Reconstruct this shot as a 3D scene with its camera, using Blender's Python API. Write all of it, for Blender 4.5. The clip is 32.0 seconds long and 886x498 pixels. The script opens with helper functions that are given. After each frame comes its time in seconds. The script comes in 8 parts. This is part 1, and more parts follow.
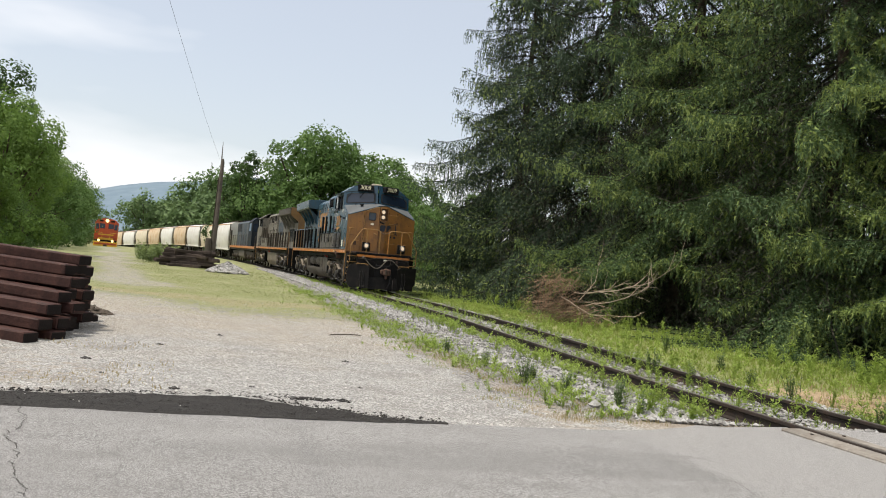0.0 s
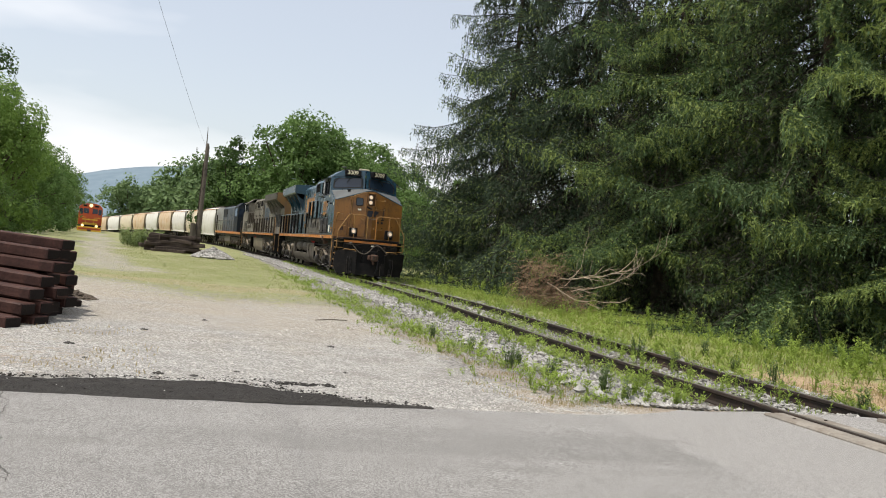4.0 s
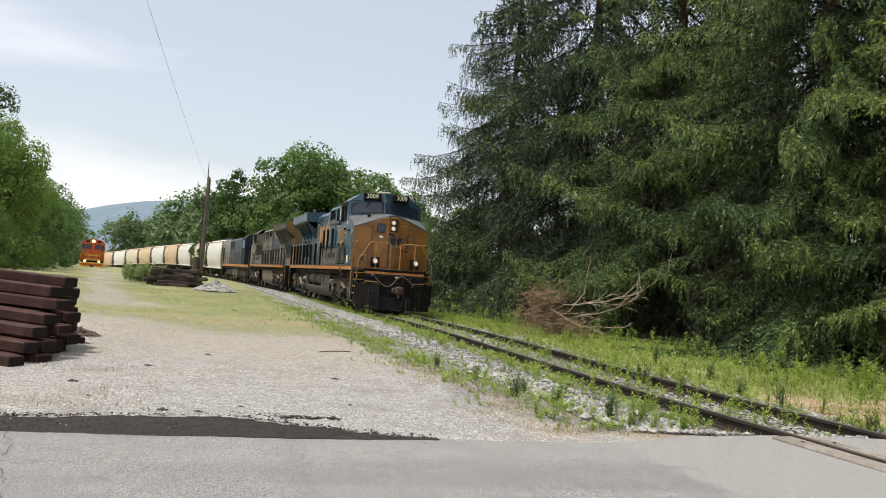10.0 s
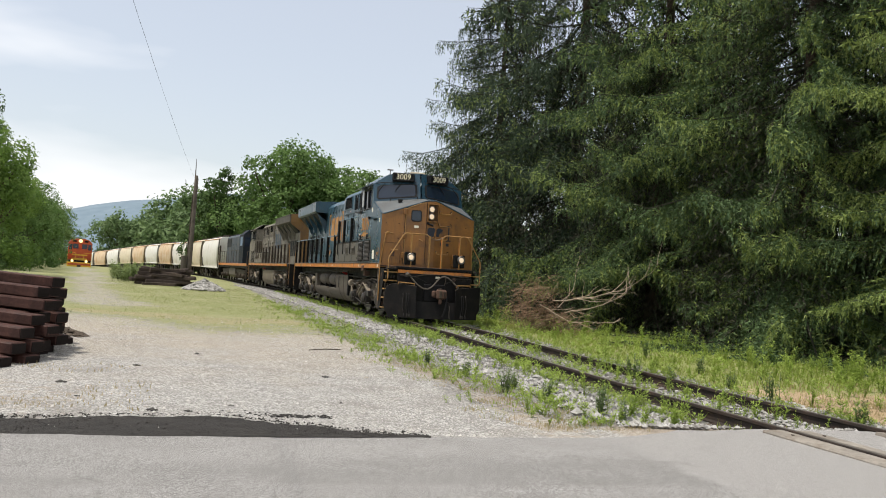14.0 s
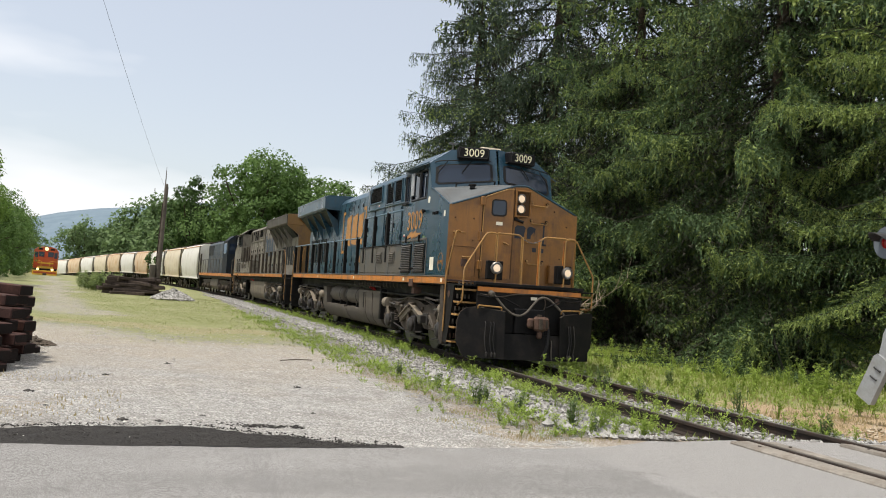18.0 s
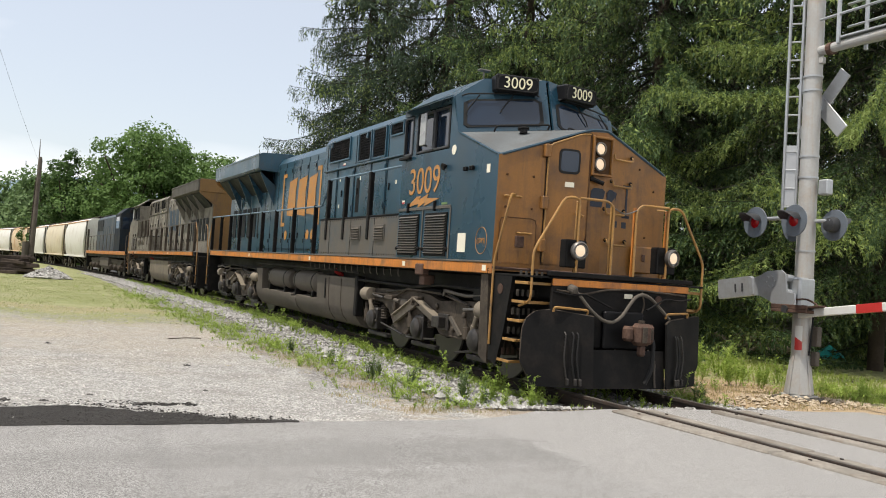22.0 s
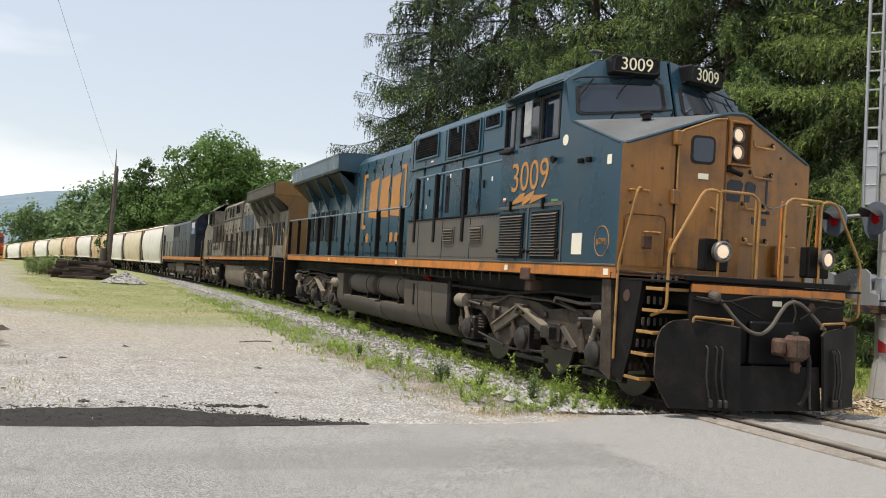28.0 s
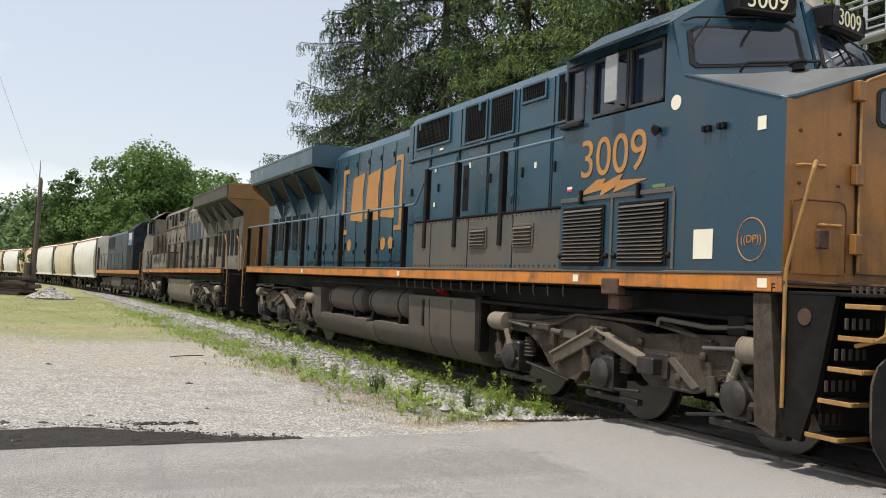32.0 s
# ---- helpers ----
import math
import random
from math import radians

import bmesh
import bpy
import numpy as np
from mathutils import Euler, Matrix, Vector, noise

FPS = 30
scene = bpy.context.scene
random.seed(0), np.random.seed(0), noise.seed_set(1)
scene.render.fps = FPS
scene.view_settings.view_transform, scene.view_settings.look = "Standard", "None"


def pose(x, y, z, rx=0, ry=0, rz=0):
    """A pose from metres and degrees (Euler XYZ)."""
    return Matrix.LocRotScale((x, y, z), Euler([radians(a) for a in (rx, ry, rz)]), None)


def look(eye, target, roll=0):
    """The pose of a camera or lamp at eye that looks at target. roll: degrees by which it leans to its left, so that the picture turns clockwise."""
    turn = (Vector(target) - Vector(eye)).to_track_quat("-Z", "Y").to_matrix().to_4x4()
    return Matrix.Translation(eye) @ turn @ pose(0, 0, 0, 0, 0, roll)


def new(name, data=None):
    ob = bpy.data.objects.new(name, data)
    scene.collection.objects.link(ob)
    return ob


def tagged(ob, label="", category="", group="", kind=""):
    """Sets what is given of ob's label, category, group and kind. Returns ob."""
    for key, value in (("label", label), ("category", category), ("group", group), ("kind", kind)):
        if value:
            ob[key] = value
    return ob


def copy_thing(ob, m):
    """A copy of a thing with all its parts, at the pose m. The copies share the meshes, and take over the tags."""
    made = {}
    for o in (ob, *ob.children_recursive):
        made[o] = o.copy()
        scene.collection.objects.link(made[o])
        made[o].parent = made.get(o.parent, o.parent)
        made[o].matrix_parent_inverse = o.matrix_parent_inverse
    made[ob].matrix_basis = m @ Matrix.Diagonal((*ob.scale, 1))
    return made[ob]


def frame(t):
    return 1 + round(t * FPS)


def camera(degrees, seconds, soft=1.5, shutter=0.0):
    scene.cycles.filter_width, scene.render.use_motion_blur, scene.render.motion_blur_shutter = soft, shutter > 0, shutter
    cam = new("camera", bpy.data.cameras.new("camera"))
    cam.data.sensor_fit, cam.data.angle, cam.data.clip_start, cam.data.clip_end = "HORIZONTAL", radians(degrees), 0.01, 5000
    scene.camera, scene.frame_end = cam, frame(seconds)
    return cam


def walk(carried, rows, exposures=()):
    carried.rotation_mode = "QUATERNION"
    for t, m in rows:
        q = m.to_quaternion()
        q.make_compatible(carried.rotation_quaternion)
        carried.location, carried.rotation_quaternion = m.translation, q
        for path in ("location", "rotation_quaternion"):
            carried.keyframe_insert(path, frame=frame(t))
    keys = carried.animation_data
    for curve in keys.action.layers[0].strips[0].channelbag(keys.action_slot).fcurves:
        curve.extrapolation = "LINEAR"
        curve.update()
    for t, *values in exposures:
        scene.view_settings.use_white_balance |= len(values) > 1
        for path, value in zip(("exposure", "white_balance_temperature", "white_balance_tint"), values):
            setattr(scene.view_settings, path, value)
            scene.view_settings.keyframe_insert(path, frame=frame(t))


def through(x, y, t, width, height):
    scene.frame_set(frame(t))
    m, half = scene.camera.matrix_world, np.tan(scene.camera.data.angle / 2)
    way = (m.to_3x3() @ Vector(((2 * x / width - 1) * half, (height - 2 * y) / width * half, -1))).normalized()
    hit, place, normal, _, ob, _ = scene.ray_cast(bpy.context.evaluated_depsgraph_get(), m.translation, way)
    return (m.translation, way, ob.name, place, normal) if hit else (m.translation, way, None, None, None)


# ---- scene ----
cam = camera(53.98, 32.0, soft=1.0)

# seconds; place of the eye; turn in degrees
PATH = (
    (0, -7.106, 0.027, 1.347, 91.35, -5.67, -14.74),
    (0.5, -7.097, 0.025, 1.348, 91.22, -5.36, -15.05),
    (1, -7.093, 0.026, 1.349, 91.10, -5.30, -15.32),
    (1.5, -7.089, 0.026, 1.348, 91.15, -5.22, -15.75),
    (2, -7.085, 0.038, 1.348, 91.13, -5.32, -16.05),
    (2.5, -7.088, 0.040, 1.344, 90.82, -5.38, -15.93),
    (4.5, -7.096, 0.037, 1.339, 90.52, -5.87, -15.67),
    (5, -7.095, 0.028, 1.344, 90.60, -5.93, -16.02),
    (5.5, -7.090, 0.023, 1.344, 90.72, -5.78, -16.65),
    (6, -7.087, 0.019, 1.353, 90.91, -4.98, -17.03),
    (6.5, -7.085, 0.009, 1.371, 91.80, -3.39, -17.73),
    (7, -7.084, 0.017, 1.366, 91.41, -3.17, -18.12),
    (7.5, -7.087, 0.019, 1.360, 90.76, -3.82, -16.80),
    (8, -7.089, 0.030, 1.363, 91.45, -3.97, -15.92),
    (8.5, -7.098, 0.037, 1.360, 91.88, -4.24, -15.61),
    (9, -7.100, 0.036, 1.360, 92.06, -4.30, -15.41),
    (9.5, -7.103, 0.033, 1.359, 92.20, -4.47, -15.38),
    (10, -7.098, 0.031, 1.358, 92.33, -4.54, -15.47),
    (10.5, -7.096, 0.037, 1.358, 92.31, -4.42, -15.41),
    (11, -7.095, 0.040, 1.356, 92.20, -4.16, -15.20),
    (11.5, -7.096, 0.044, 1.357, 92.13, -4.15, -15.02),
    (12, -7.098, 0.046, 1.358, 92.17, -3.93, -14.96),
    (12.5, -7.098, 0.049, 1.358, 92.21, -3.77, -15.21),
    (13, -7.095, 0.049, 1.363, 92.12, -3.81, -15.55),
    (13.5, -7.095, 0.058, 1.357, 92.10, -3.93, -15.88),
    (14, -7.101, 0.056, 1.357, 92.18, -4.06, -16.18),
    (14.5, -7.108, 0.049, 1.355, 92.17, -4.10, -16.47),
    (15, -7.109, 0.038, 1.352, 92.33, -4.24, -16.93),
    (15.5, -7.113, 0.028, 1.357, 92.63, -4.45, -17.23),
    (17.5, -7.135, 0.016, 1.345, 93.13, -4.53, -17.97),
    (18, -7.145, 0.013, 1.349, 93.08, -4.49, -18.11),
    (18.5, -7.155, 0.002, 1.342, 93.16, -5.06, -18.77),
    (19, -7.156, -0.022, 1.338, 93.72, -6.46, -20.30),
    (19.5, -7.179, -0.065, 1.314, 93.05, -6.45, -21.27),
    (20, -7.216, -0.055, 1.326, 92.64, -4.38, -22.42),
    (20.5, -7.259, -0.062, 1.321, 92.85, -4.22, -22.84),
    (21, -7.253, -0.082, 1.315, 92.50, -4.48, -23.04),
    (21.5, -7.240, -0.089, 1.317, 92.20, -4.36, -24.00),
    (22, -7.241, -0.087, 1.320, 92.22, -4.39, -25.41),
    (22.5, -7.258, -0.081, 1.316, 92.52, -4.07, -27.22),
    (23, -7.278, -0.065, 1.313, 92.58, -3.57, -28.13),
    (23.5, -7.276, -0.067, 1.305, 92.25, -4.01, -25.72),
    (24, -7.273, -0.052, 1.301, 91.97, -4.28, -21.79),
    (24.5, -7.271, -0.037, 1.302, 91.95, -4.27, -19.50),
    (26.5, -7.247, -0.017, 1.304, 91.59, -4.71, -20.15),
    (27, -7.243, -0.010, 1.304, 91.64, -4.52, -20.56),
    (27.5, -7.240, -0.009, 1.305, 91.84, -4.28, -20.77),
    (28, -7.236, -0.018, 1.305, 92.12, -4.03, -21.07),
    (28.5, -7.229, -0.026, 1.302, 92.12, -4.01, -21.50),
    (29, -7.224, -0.033, 1.308, 92.04, -3.95, -22.02),
    (29.5, -7.213, -0.035, 1.310, 92.04, -3.54, -22.33),
    (30, -7.209, -0.034, 1.307, 92.09, -3.45, -22.36),
    (30.5, -7.203, -0.033, 1.309, 92.18, -3.62, -22.19),
    (31, -7.198, -0.028, 1.315, 92.81, -3.82, -22.47),
    (31.5, -7.194, -0.013, 1.319, 93.10, -3.64, -23.86),
    (32, -7.192, -0.006, 1.318, 92.96, -3.07, -25.21),
)
walk(cam, [(t, pose(x, y, z, rx, ry, rz)) for t, x, y, z, rx, ry, rz in PATH], exposures=((0, 0.29, 6800, 10), (20, 0.29, 6800, 10), (22.5, 0.42, 6800, 10), (23.4, 0.42, 6800, 10), (25, 0.33, 6800, 10), (32, 0.35, 6800, 10)))

# seconds and the place of the leading locomotive's nose along the line, in metres
TRAIN = ((0, 37.37), (0.5, 37.37), (1, 37.37), (1.5, 37.37), (2, 37.37), (2.5, 37.33), (3, 37.25), (3.5, 37.17), (4, 37.08), (4.5, 37.01), (5, 36.92), (5.5, 36.79), (6, 36.57), (6.5, 36.27), (7, 35.91), (7.5, 35.54), (8, 35.16), (8.5, 34.73), (9, 34.26), (9.5, 33.65), (10, 32.99), (10.5, 32.27), (11, 31.53), (11.5, 30.71), (12, 29.87), (12.5, 28.98), (13, 28.06), (13.5, 27.09), (14, 26.10), (14.5, 25.07), (15, 24.02), (15.5, 22.93), (16, 21.80), (16.5, 20.66), (17, 19.51), (17.5, 18.35), (18, 17.22), (18.5, 16.15), (19, 15.10), (19.5, 14.07), (20, 13.14), (20.5, 12.32), (21, 11.63), (21.5, 11.04), (22, 10.60), (22.5, 10.30), (23, 10.15), (23.5, 10.12), (24, 10.11), (24.5, 10.09), (25, 10.04), (25.5, 9.96), (26, 9.86), (26.5, 9.75), (27, 9.61), (27.5, 9.43), (28, 9.21), (28.5, 8.92), (29, 8.57), (29.5, 8.19), (30, 7.76), (30.5, 7.27), (31, 6.73), (31.5, 6.13), (32, 5.51))

# ---- light ----
SUN_HEIGHT, SUN_WAY = 68.0, (-1.0, -0.12)
world = bpy.data.worlds.new("hazy_sky")
scene.world = world
world.use_nodes = True
wn, wl = world.node_tree.nodes, world.node_tree.links
wn.clear()
sky = wn.new("ShaderNodeTexSky")
sky.sky_type, sky.sun_disc = "NISHITA", False
sky.sun_elevation, sky.sun_rotation = radians(SUN_HEIGHT), math.atan2(SUN_WAY[0], SUN_WAY[1])
sky.air_density, sky.dust_density, sky.ozone_density, sky.altitude = 1.1, 1.6, 1.6, 150
coord, cloud_map = wn.new("ShaderNodeTexCoord"), wn.new("ShaderNodeMapping")
cloud_map.inputs["Scale"].default_value = (1.1, 1.6, 4.2)
cloud_map.inputs["Rotation"].default_value = (0.25, 0.35, 0.4)
cloud_map.inputs["Location"].default_value = (0.9, 0.1, 0.2)
cloud = wn.new("ShaderNodeTexNoise")
cloud.inputs["Scale"].default_value, cloud.inputs["Detail"].default_value, cloud.inputs["Roughness"].default_value = 1.25, 5.0, 0.45
veil = wn.new("ShaderNodeMapRange")
veil.inputs["From Min"].default_value, veil.inputs["From Max"].default_value = 0.44, 0.58
veil.inputs["To Min"].default_value, veil.inputs["To Max"].default_value = 0.40, 1.0
white = wn.new("ShaderNodeMix")
white.data_type = "RGBA"
white.inputs[7].default_value = (8.4, 8.65, 9.2, 1)
back, wout = wn.new("ShaderNodeBackground"), wn.new("ShaderNodeOutputWorld")
back.inputs["Strength"].default_value = 0.108
wl.new(coord.outputs["Generated"], cloud_map.inputs["Vector"])
wl.new(cloud_map.outputs["Vector"], cloud.inputs["Vector"])
wl.new(cloud.outputs["Fac"], veil.inputs["Value"])
wl.new(veil.outputs["Result"], white.inputs[0])
wl.new(sky.outputs["Color"], white.inputs[6])
wl.new(white.outputs[2], back.inputs["Color"])
wl.new(back.outputs["Background"], wout.inputs["Surface"])

sun = new("sun", bpy.data.lights.new("sun", "SUN"))
sun.data.energy, sun.data.angle, sun.data.color = 3.7, radians(0.6), (1.0, 0.95, 0.87)
_far = Vector((*SUN_WAY, 0)).normalized() * math.cos(radians(SUN_HEIGHT)) + Vector((0, 0, math.sin(radians(SUN_HEIGHT))))
sun.matrix_world = look(_far * 100, (0, 0, 0))


# ---- materials ----
class Nodes:
    """A node material under construction."""

    def __init__(self, name):
        self.mat = bpy.data.materials.new(name)
        self.mat.use_nodes = True
        self.tree = self.mat.node_tree
        self.bsdf = self.tree.nodes["Principled BSDF"]
        tc = self.add("ShaderNodeTexCoord")
        self.where = tc.outputs["Object"]

    def add(self, kind, **values):
        n = self.tree.nodes.new(kind)
        for k, v in values.items():
            n.inputs[k].default_value = v
        return n

    def link(self, a, b):
        self.tree.links.new(a, b)

    def noise(self, scale, detail=4.0, rough=0.55, stretch=None):
        n = self.add("ShaderNodeTexNoise", Scale=scale, Detail=detail, Roughness=rough)
        src = self.where
        if stretch:
            m = self.add("ShaderNodeMapping")
            m.inputs["Scale"].default_value = stretch
            self.link(src, m.inputs["Vector"])
            src = m.outputs["Vector"]
        self.link(src, n.inputs["Vector"])
        return n.outputs["Fac"]

    def span(self, value, a, b, lo=0.0, hi=1.0):
        n = self.add("ShaderNodeMapRange")
        self.link(value, n.inputs["Value"])
        for k, v in (("From Min", a), ("From Max", b), ("To Min", lo), ("To Max", hi)):
            n.inputs[k].default_value = v
        return n.outputs["Result"]

    def mix(self, fac, a, b, how="MIX"):
        n = self.add("ShaderNodeMix")
        n.data_type, n.blend_type = "RGBA", how
        for value, slot in ((fac, n.inputs[0]), (a, n.inputs[6]), (b, n.inputs[7])):
            if isinstance(value, (int, float)):
                slot.default_value = value
            elif isinstance(value, tuple):
                slot.default_value = (*value, 1)
            else:
                self.link(value, slot)
        return n.outputs[2]

    def math(self, op, a, b=0.0):
        n = self.add("ShaderNodeMath")
        n.operation = op
        for value, slot in ((a, n.inputs[0]), (b, n.inputs[1])):
            if isinstance(value, (int, float)):
                slot.default_value = value
            else:
                self.link(value, slot)
        return n.outputs[0]

    def bump(self, height, strength, distance=0.02):
        n = self.add("ShaderNodeBump", Strength=strength, Distance=distance)
        self.link(height, n.inputs["Height"])
        self.link(n.outputs["Normal"], self.bsdf.inputs["Normal"])

    def out(self, color, rough=0.6, metal=0.0):
        for value, key in ((color, "Base Color"), (rough, "Roughness"), (metal, "Metallic")):
            slot = self.bsdf.inputs[key]
            if isinstance(value, tuple):
                slot.default_value = (*value, 1)
            elif isinstance(value, (int, float)):
                slot.default_value = value
            else:
                self.link(value, slot)
        return self.mat


def tone(c, k):
    return tuple(min(1.0, v * k) for v in c)


def surf(name, base, rough=0.6, metal=0.0, var=0.25, large=0.8, fine=30.0, bump=0.15, grime=None, amount=0.35, streaks=0.0, gloss=None):
    """A worn surface: two scales of tone, grime in patches, optional runs down the height."""
    n = Nodes(name)
    big, small = n.noise(large, 5.0), n.noise(fine, 3.0)
    col = n.mix(n.span(big, 0.3, 0.7), tone(base, 1 - var), tone(base, 1 + var))
    col = n.mix(n.span(small, 0.35, 0.65, 0.0, 0.5), col, tone(base, 1 - var * 1.3))
    if grime:
        patch = n.noise(large * 2.3, 6.0, 0.65)
        mask = n.span(patch, 0.48, 0.72, 0.0, amount * 2)
        if streaks:
            run = n.noise(6.0, 4.0, 0.6, (3.0, 3.0, 0.22))
            mask = n.math("ADD", mask, n.span(run, 0.5, 0.75, 0.0, streaks))
        mask = n.math("MINIMUM", mask, 0.9)
        col = n.mix(mask, col, grime)
    n.bump(small, bump, 0.01)
    if rough >= 0.6:
        n.bsdf.inputs["Specular IOR Level"].default_value = 0.18
    return n.out(col, n.span(big, 0.3, 0.7, max(0.05, rough - 0.1), min(1.0, rough + 0.12)), metal)


def glow(name, color, strength):
    n = Nodes(name)
    n.bsdf.inputs["Emission Color"].default_value = (*color, 1)
    n.bsdf.inputs["Emission Strength"].default_value = strength
    return n.out(tone(color, 0.35), 0.2)


def leafy(name, a, b, c, scale=0.35, through=0.25, rough=0.55):
    """Foliage: tone varies with the place in the crown and from leaf to leaf."""
    n = Nodes(name)
    geo = n.add("ShaderNodeNewGeometry")
    big = n.noise(scale, 4.0)
    col = n.mix(n.span(big, 0.35, 0.65), a, b)
    col = n.mix(n.span(geo.outputs["Random Per Island"], 0.0, 1.0, 0.0, 0.75), col, c)
    who = n.add("ShaderNodeObjectInfo")
    col = n.mix(n.span(who.outputs["Random"], 0.0, 1.0, 0.0, 0.25), col, tone(a, 0.7))
    n.out(col, rough)
    n.bsdf.inputs["Specular IOR Level"].default_value = 0.18
    thin = n.add("ShaderNodeBsdfTranslucent")
    n.link(col, thin.inputs["Color"])
    both = n.add("ShaderNodeMixShader")
    both.inputs[0].default_value = through
    n.link(n.bsdf.outputs[0], both.inputs[1])
    n.link(thin.outputs[0], both.inputs[2])
    n.link(both.outputs[0], n.tree.nodes["Material Output"].inputs["Surface"])
    return n.mat


RUST = (0.11, 0.055, 0.03)
DUST = (0.16, 0.13, 0.10)
blue_paint = surf("blue_paint", (0.015, 0.060, 0.094), 0.30, 0, 0.3, 0.7, 60, 0.06, (0.050, 0.052, 0.050), 0.26, 0.4)
cab_blue = surf("cab_blue_paint", (0.013, 0.047, 0.076), 0.28, 0, 0.16, 0.6, 60, 0.04, (0.05, 0.056, 0.056), 0.18, 0.16)
mark_navy = surf("navy_lettering", (0.012, 0.017, 0.030), 0.55, 0, 0.3, 2, 30, 0.05)
gold_paint = surf("gold_paint", (0.245, 0.106, 0.020), 0.42, 0, 0.22, 0.9, 50, 0.06, (0.105, 0.052, 0.022), 0.42, 0.5)
stripe_paint = surf("orange_stripe_paint", (0.55, 0.19, 0.028), 0.45, 0, 0.22, 1.2, 40, 0.06, (0.12, 0.062, 0.032), 0.4, 0.45)
letter_paint = surf("orange_lettering", (0.42, 0.185, 0.040), 0.5, 0, 0.18, 2.5, 50, 0.04, (0.22, 0.16, 0.09), 0.3, 0.25)
number_white = surf("number_cream", (0.8, 0.74, 0.52), 0.5, 0, 0.05)
black_paint = surf("black_underframe", (0.007, 0.0068, 0.0068), 0.6, 0, 0.35, 1.4, 30, 0.12, (0.024, 0.019, 0.016), 0.3)
black_paint.node_tree.nodes["Principled BSDF"].inputs["Specular IOR Level"].default_value = 0.15
board_black = surf("number_board_black", (0.008, 0.008, 0.009), 0.5, 0, 0.2)
board_black.node_tree.nodes["Principled BSDF"].inputs["Specular IOR Level"].default_value = 0.15
deflector_grey = surf("cloudy_wind_deflector", (0.30, 0.31, 0.31), 0.3, 0, 0.15, 2, 30, 0.03)
tank_tan = surf("sunbleached_tank_steel", (0.21, 0.18, 0.14), 0.7, 0, 0.2, 0.9, 35, 0.12, (0.10, 0.085, 0.065), 0.35, 0.3)
truck_grey = surf("grimy_truck_steel", (0.078, 0.063, 0.049), 0.7, 0.1, 0.4, 2.2, 40, 0.3, (0.026, 0.021, 0.017), 0.5, 0.3)
journal_black = surf("oily_journal_steel", (0.022, 0.019, 0.017), 0.5, 0.1, 0.4, 5, 40, 0.3, (0.06, 0.052, 0.044), 0.3)
tank_grey = surf("dusty_tank_steel", (0.105, 0.092, 0.077), 0.68, 0, 0.2, 0.9, 35, 0.12, (0.075, 0.065, 0.055), 0.35, 0.3)
panel_dust = surf("dusty_lower_panel", (0.095, 0.082, 0.066), 0.58, 0, 0.25, 0.8, 50, 0.06, (0.045, 0.058, 0.066), 0.4, 0.4)
roof_grey = surf("grey_antiglare_paint", (0.115, 0.125, 0.13), 0.7, 0, 0.2, 1.2, 40, 0.1, (0.09, 0.085, 0.08), 0.35)
rust_steel = surf("rusted_casting", (0.105, 0.064, 0.048), 0.75, 0.1, 0.4, 5, 40, 0.3, (0.045, 0.03, 0.025), 0.45)
recess_brown = surf("brown_recess_paint", (0.085, 0.042, 0.018), 0.65, 0, 0.3, 4, 40, 0.1, (0.04, 0.025, 0.015), 0.4)
gold_rail = surf("gold_handrail", (0.33, 0.175, 0.048), 0.5, 0, 0.25, 3, 40, 0.05, (0.13, 0.085, 0.045), 0.4)
blue_rail = surf("blue_handrail", (0.10, 0.16, 0.21), 0.45, 0, 0.15, 3, 40, 0.05)
dark_grille = surf("dark_grille", (0.014, 0.016, 0.018), 0.6, 0.2, 0.3, 2, 60, 0.2)
rubber = surf("black_rubber", (0.018, 0.018, 0.018), 0.6, 0, 0.2)
wheel_steel = surf("wheel_steel", (0.011, 0.009, 0.0075), 0.75, 0.0, 0.3, 3, 40, 0.1, (0.022, 0.016, 0.012), 0.35)
tread_steel = surf("polished_tread", (0.16, 0.15, 0.14), 0.4, 0.7, 0.15, 3, 40, 0.05)
white_tag = surf("white_sticker", (0.72, 0.68, 0.56), 0.6, 0, 0.06, 3, 40, 0.02)
sooty_grey = surf("sooty_grey_paint", (0.10, 0.092, 0.080), 0.65, 0, 0.25, 0.8, 40, 0.1, (0.05, 0.043, 0.036), 0.4, 0.4)
tan_end = surf("faded_gold_paint", (0.22, 0.13, 0.055), 0.6, 0, 0.22, 0.8, 40, 0.1, (0.13, 0.09, 0.06), 0.4, 0.4)
faded_grey = surf("faded_grey_paint", (0.205, 0.190, 0.160), 0.65, 0, 0.25, 0.7, 40, 0.08, (0.065, 0.052, 0.042), 0.45, 0.6)
faded_blue = surf("faded_blue_paint", (0.035, 0.060, 0.088), 0.6, 0, 0.25, 0.8, 40, 0.08, (0.09, 0.085, 0.08), 0.35, 0.35)
third_blue = surf("weathered_blue_paint", (0.026, 0.046, 0.068), 0.55, 0, 0.3, 0.8, 40, 0.08, (0.10, 0.085, 0.068), 0.4, 0.5)
soot_blue = surf("sooty_blue_paint", (0.013, 0.021, 0.031), 0.75, 0, 0.3, 0.8, 40, 0.08, (0.034, 0.030, 0.026), 0.4, 0.4)
engine_red = surf("orange_red_paint", (0.50, 0.085, 0.022), 0.42, 0, 0.15, 0.8, 40, 0.05, (0.16, 0.05, 0.03), 0.25, 0.2)
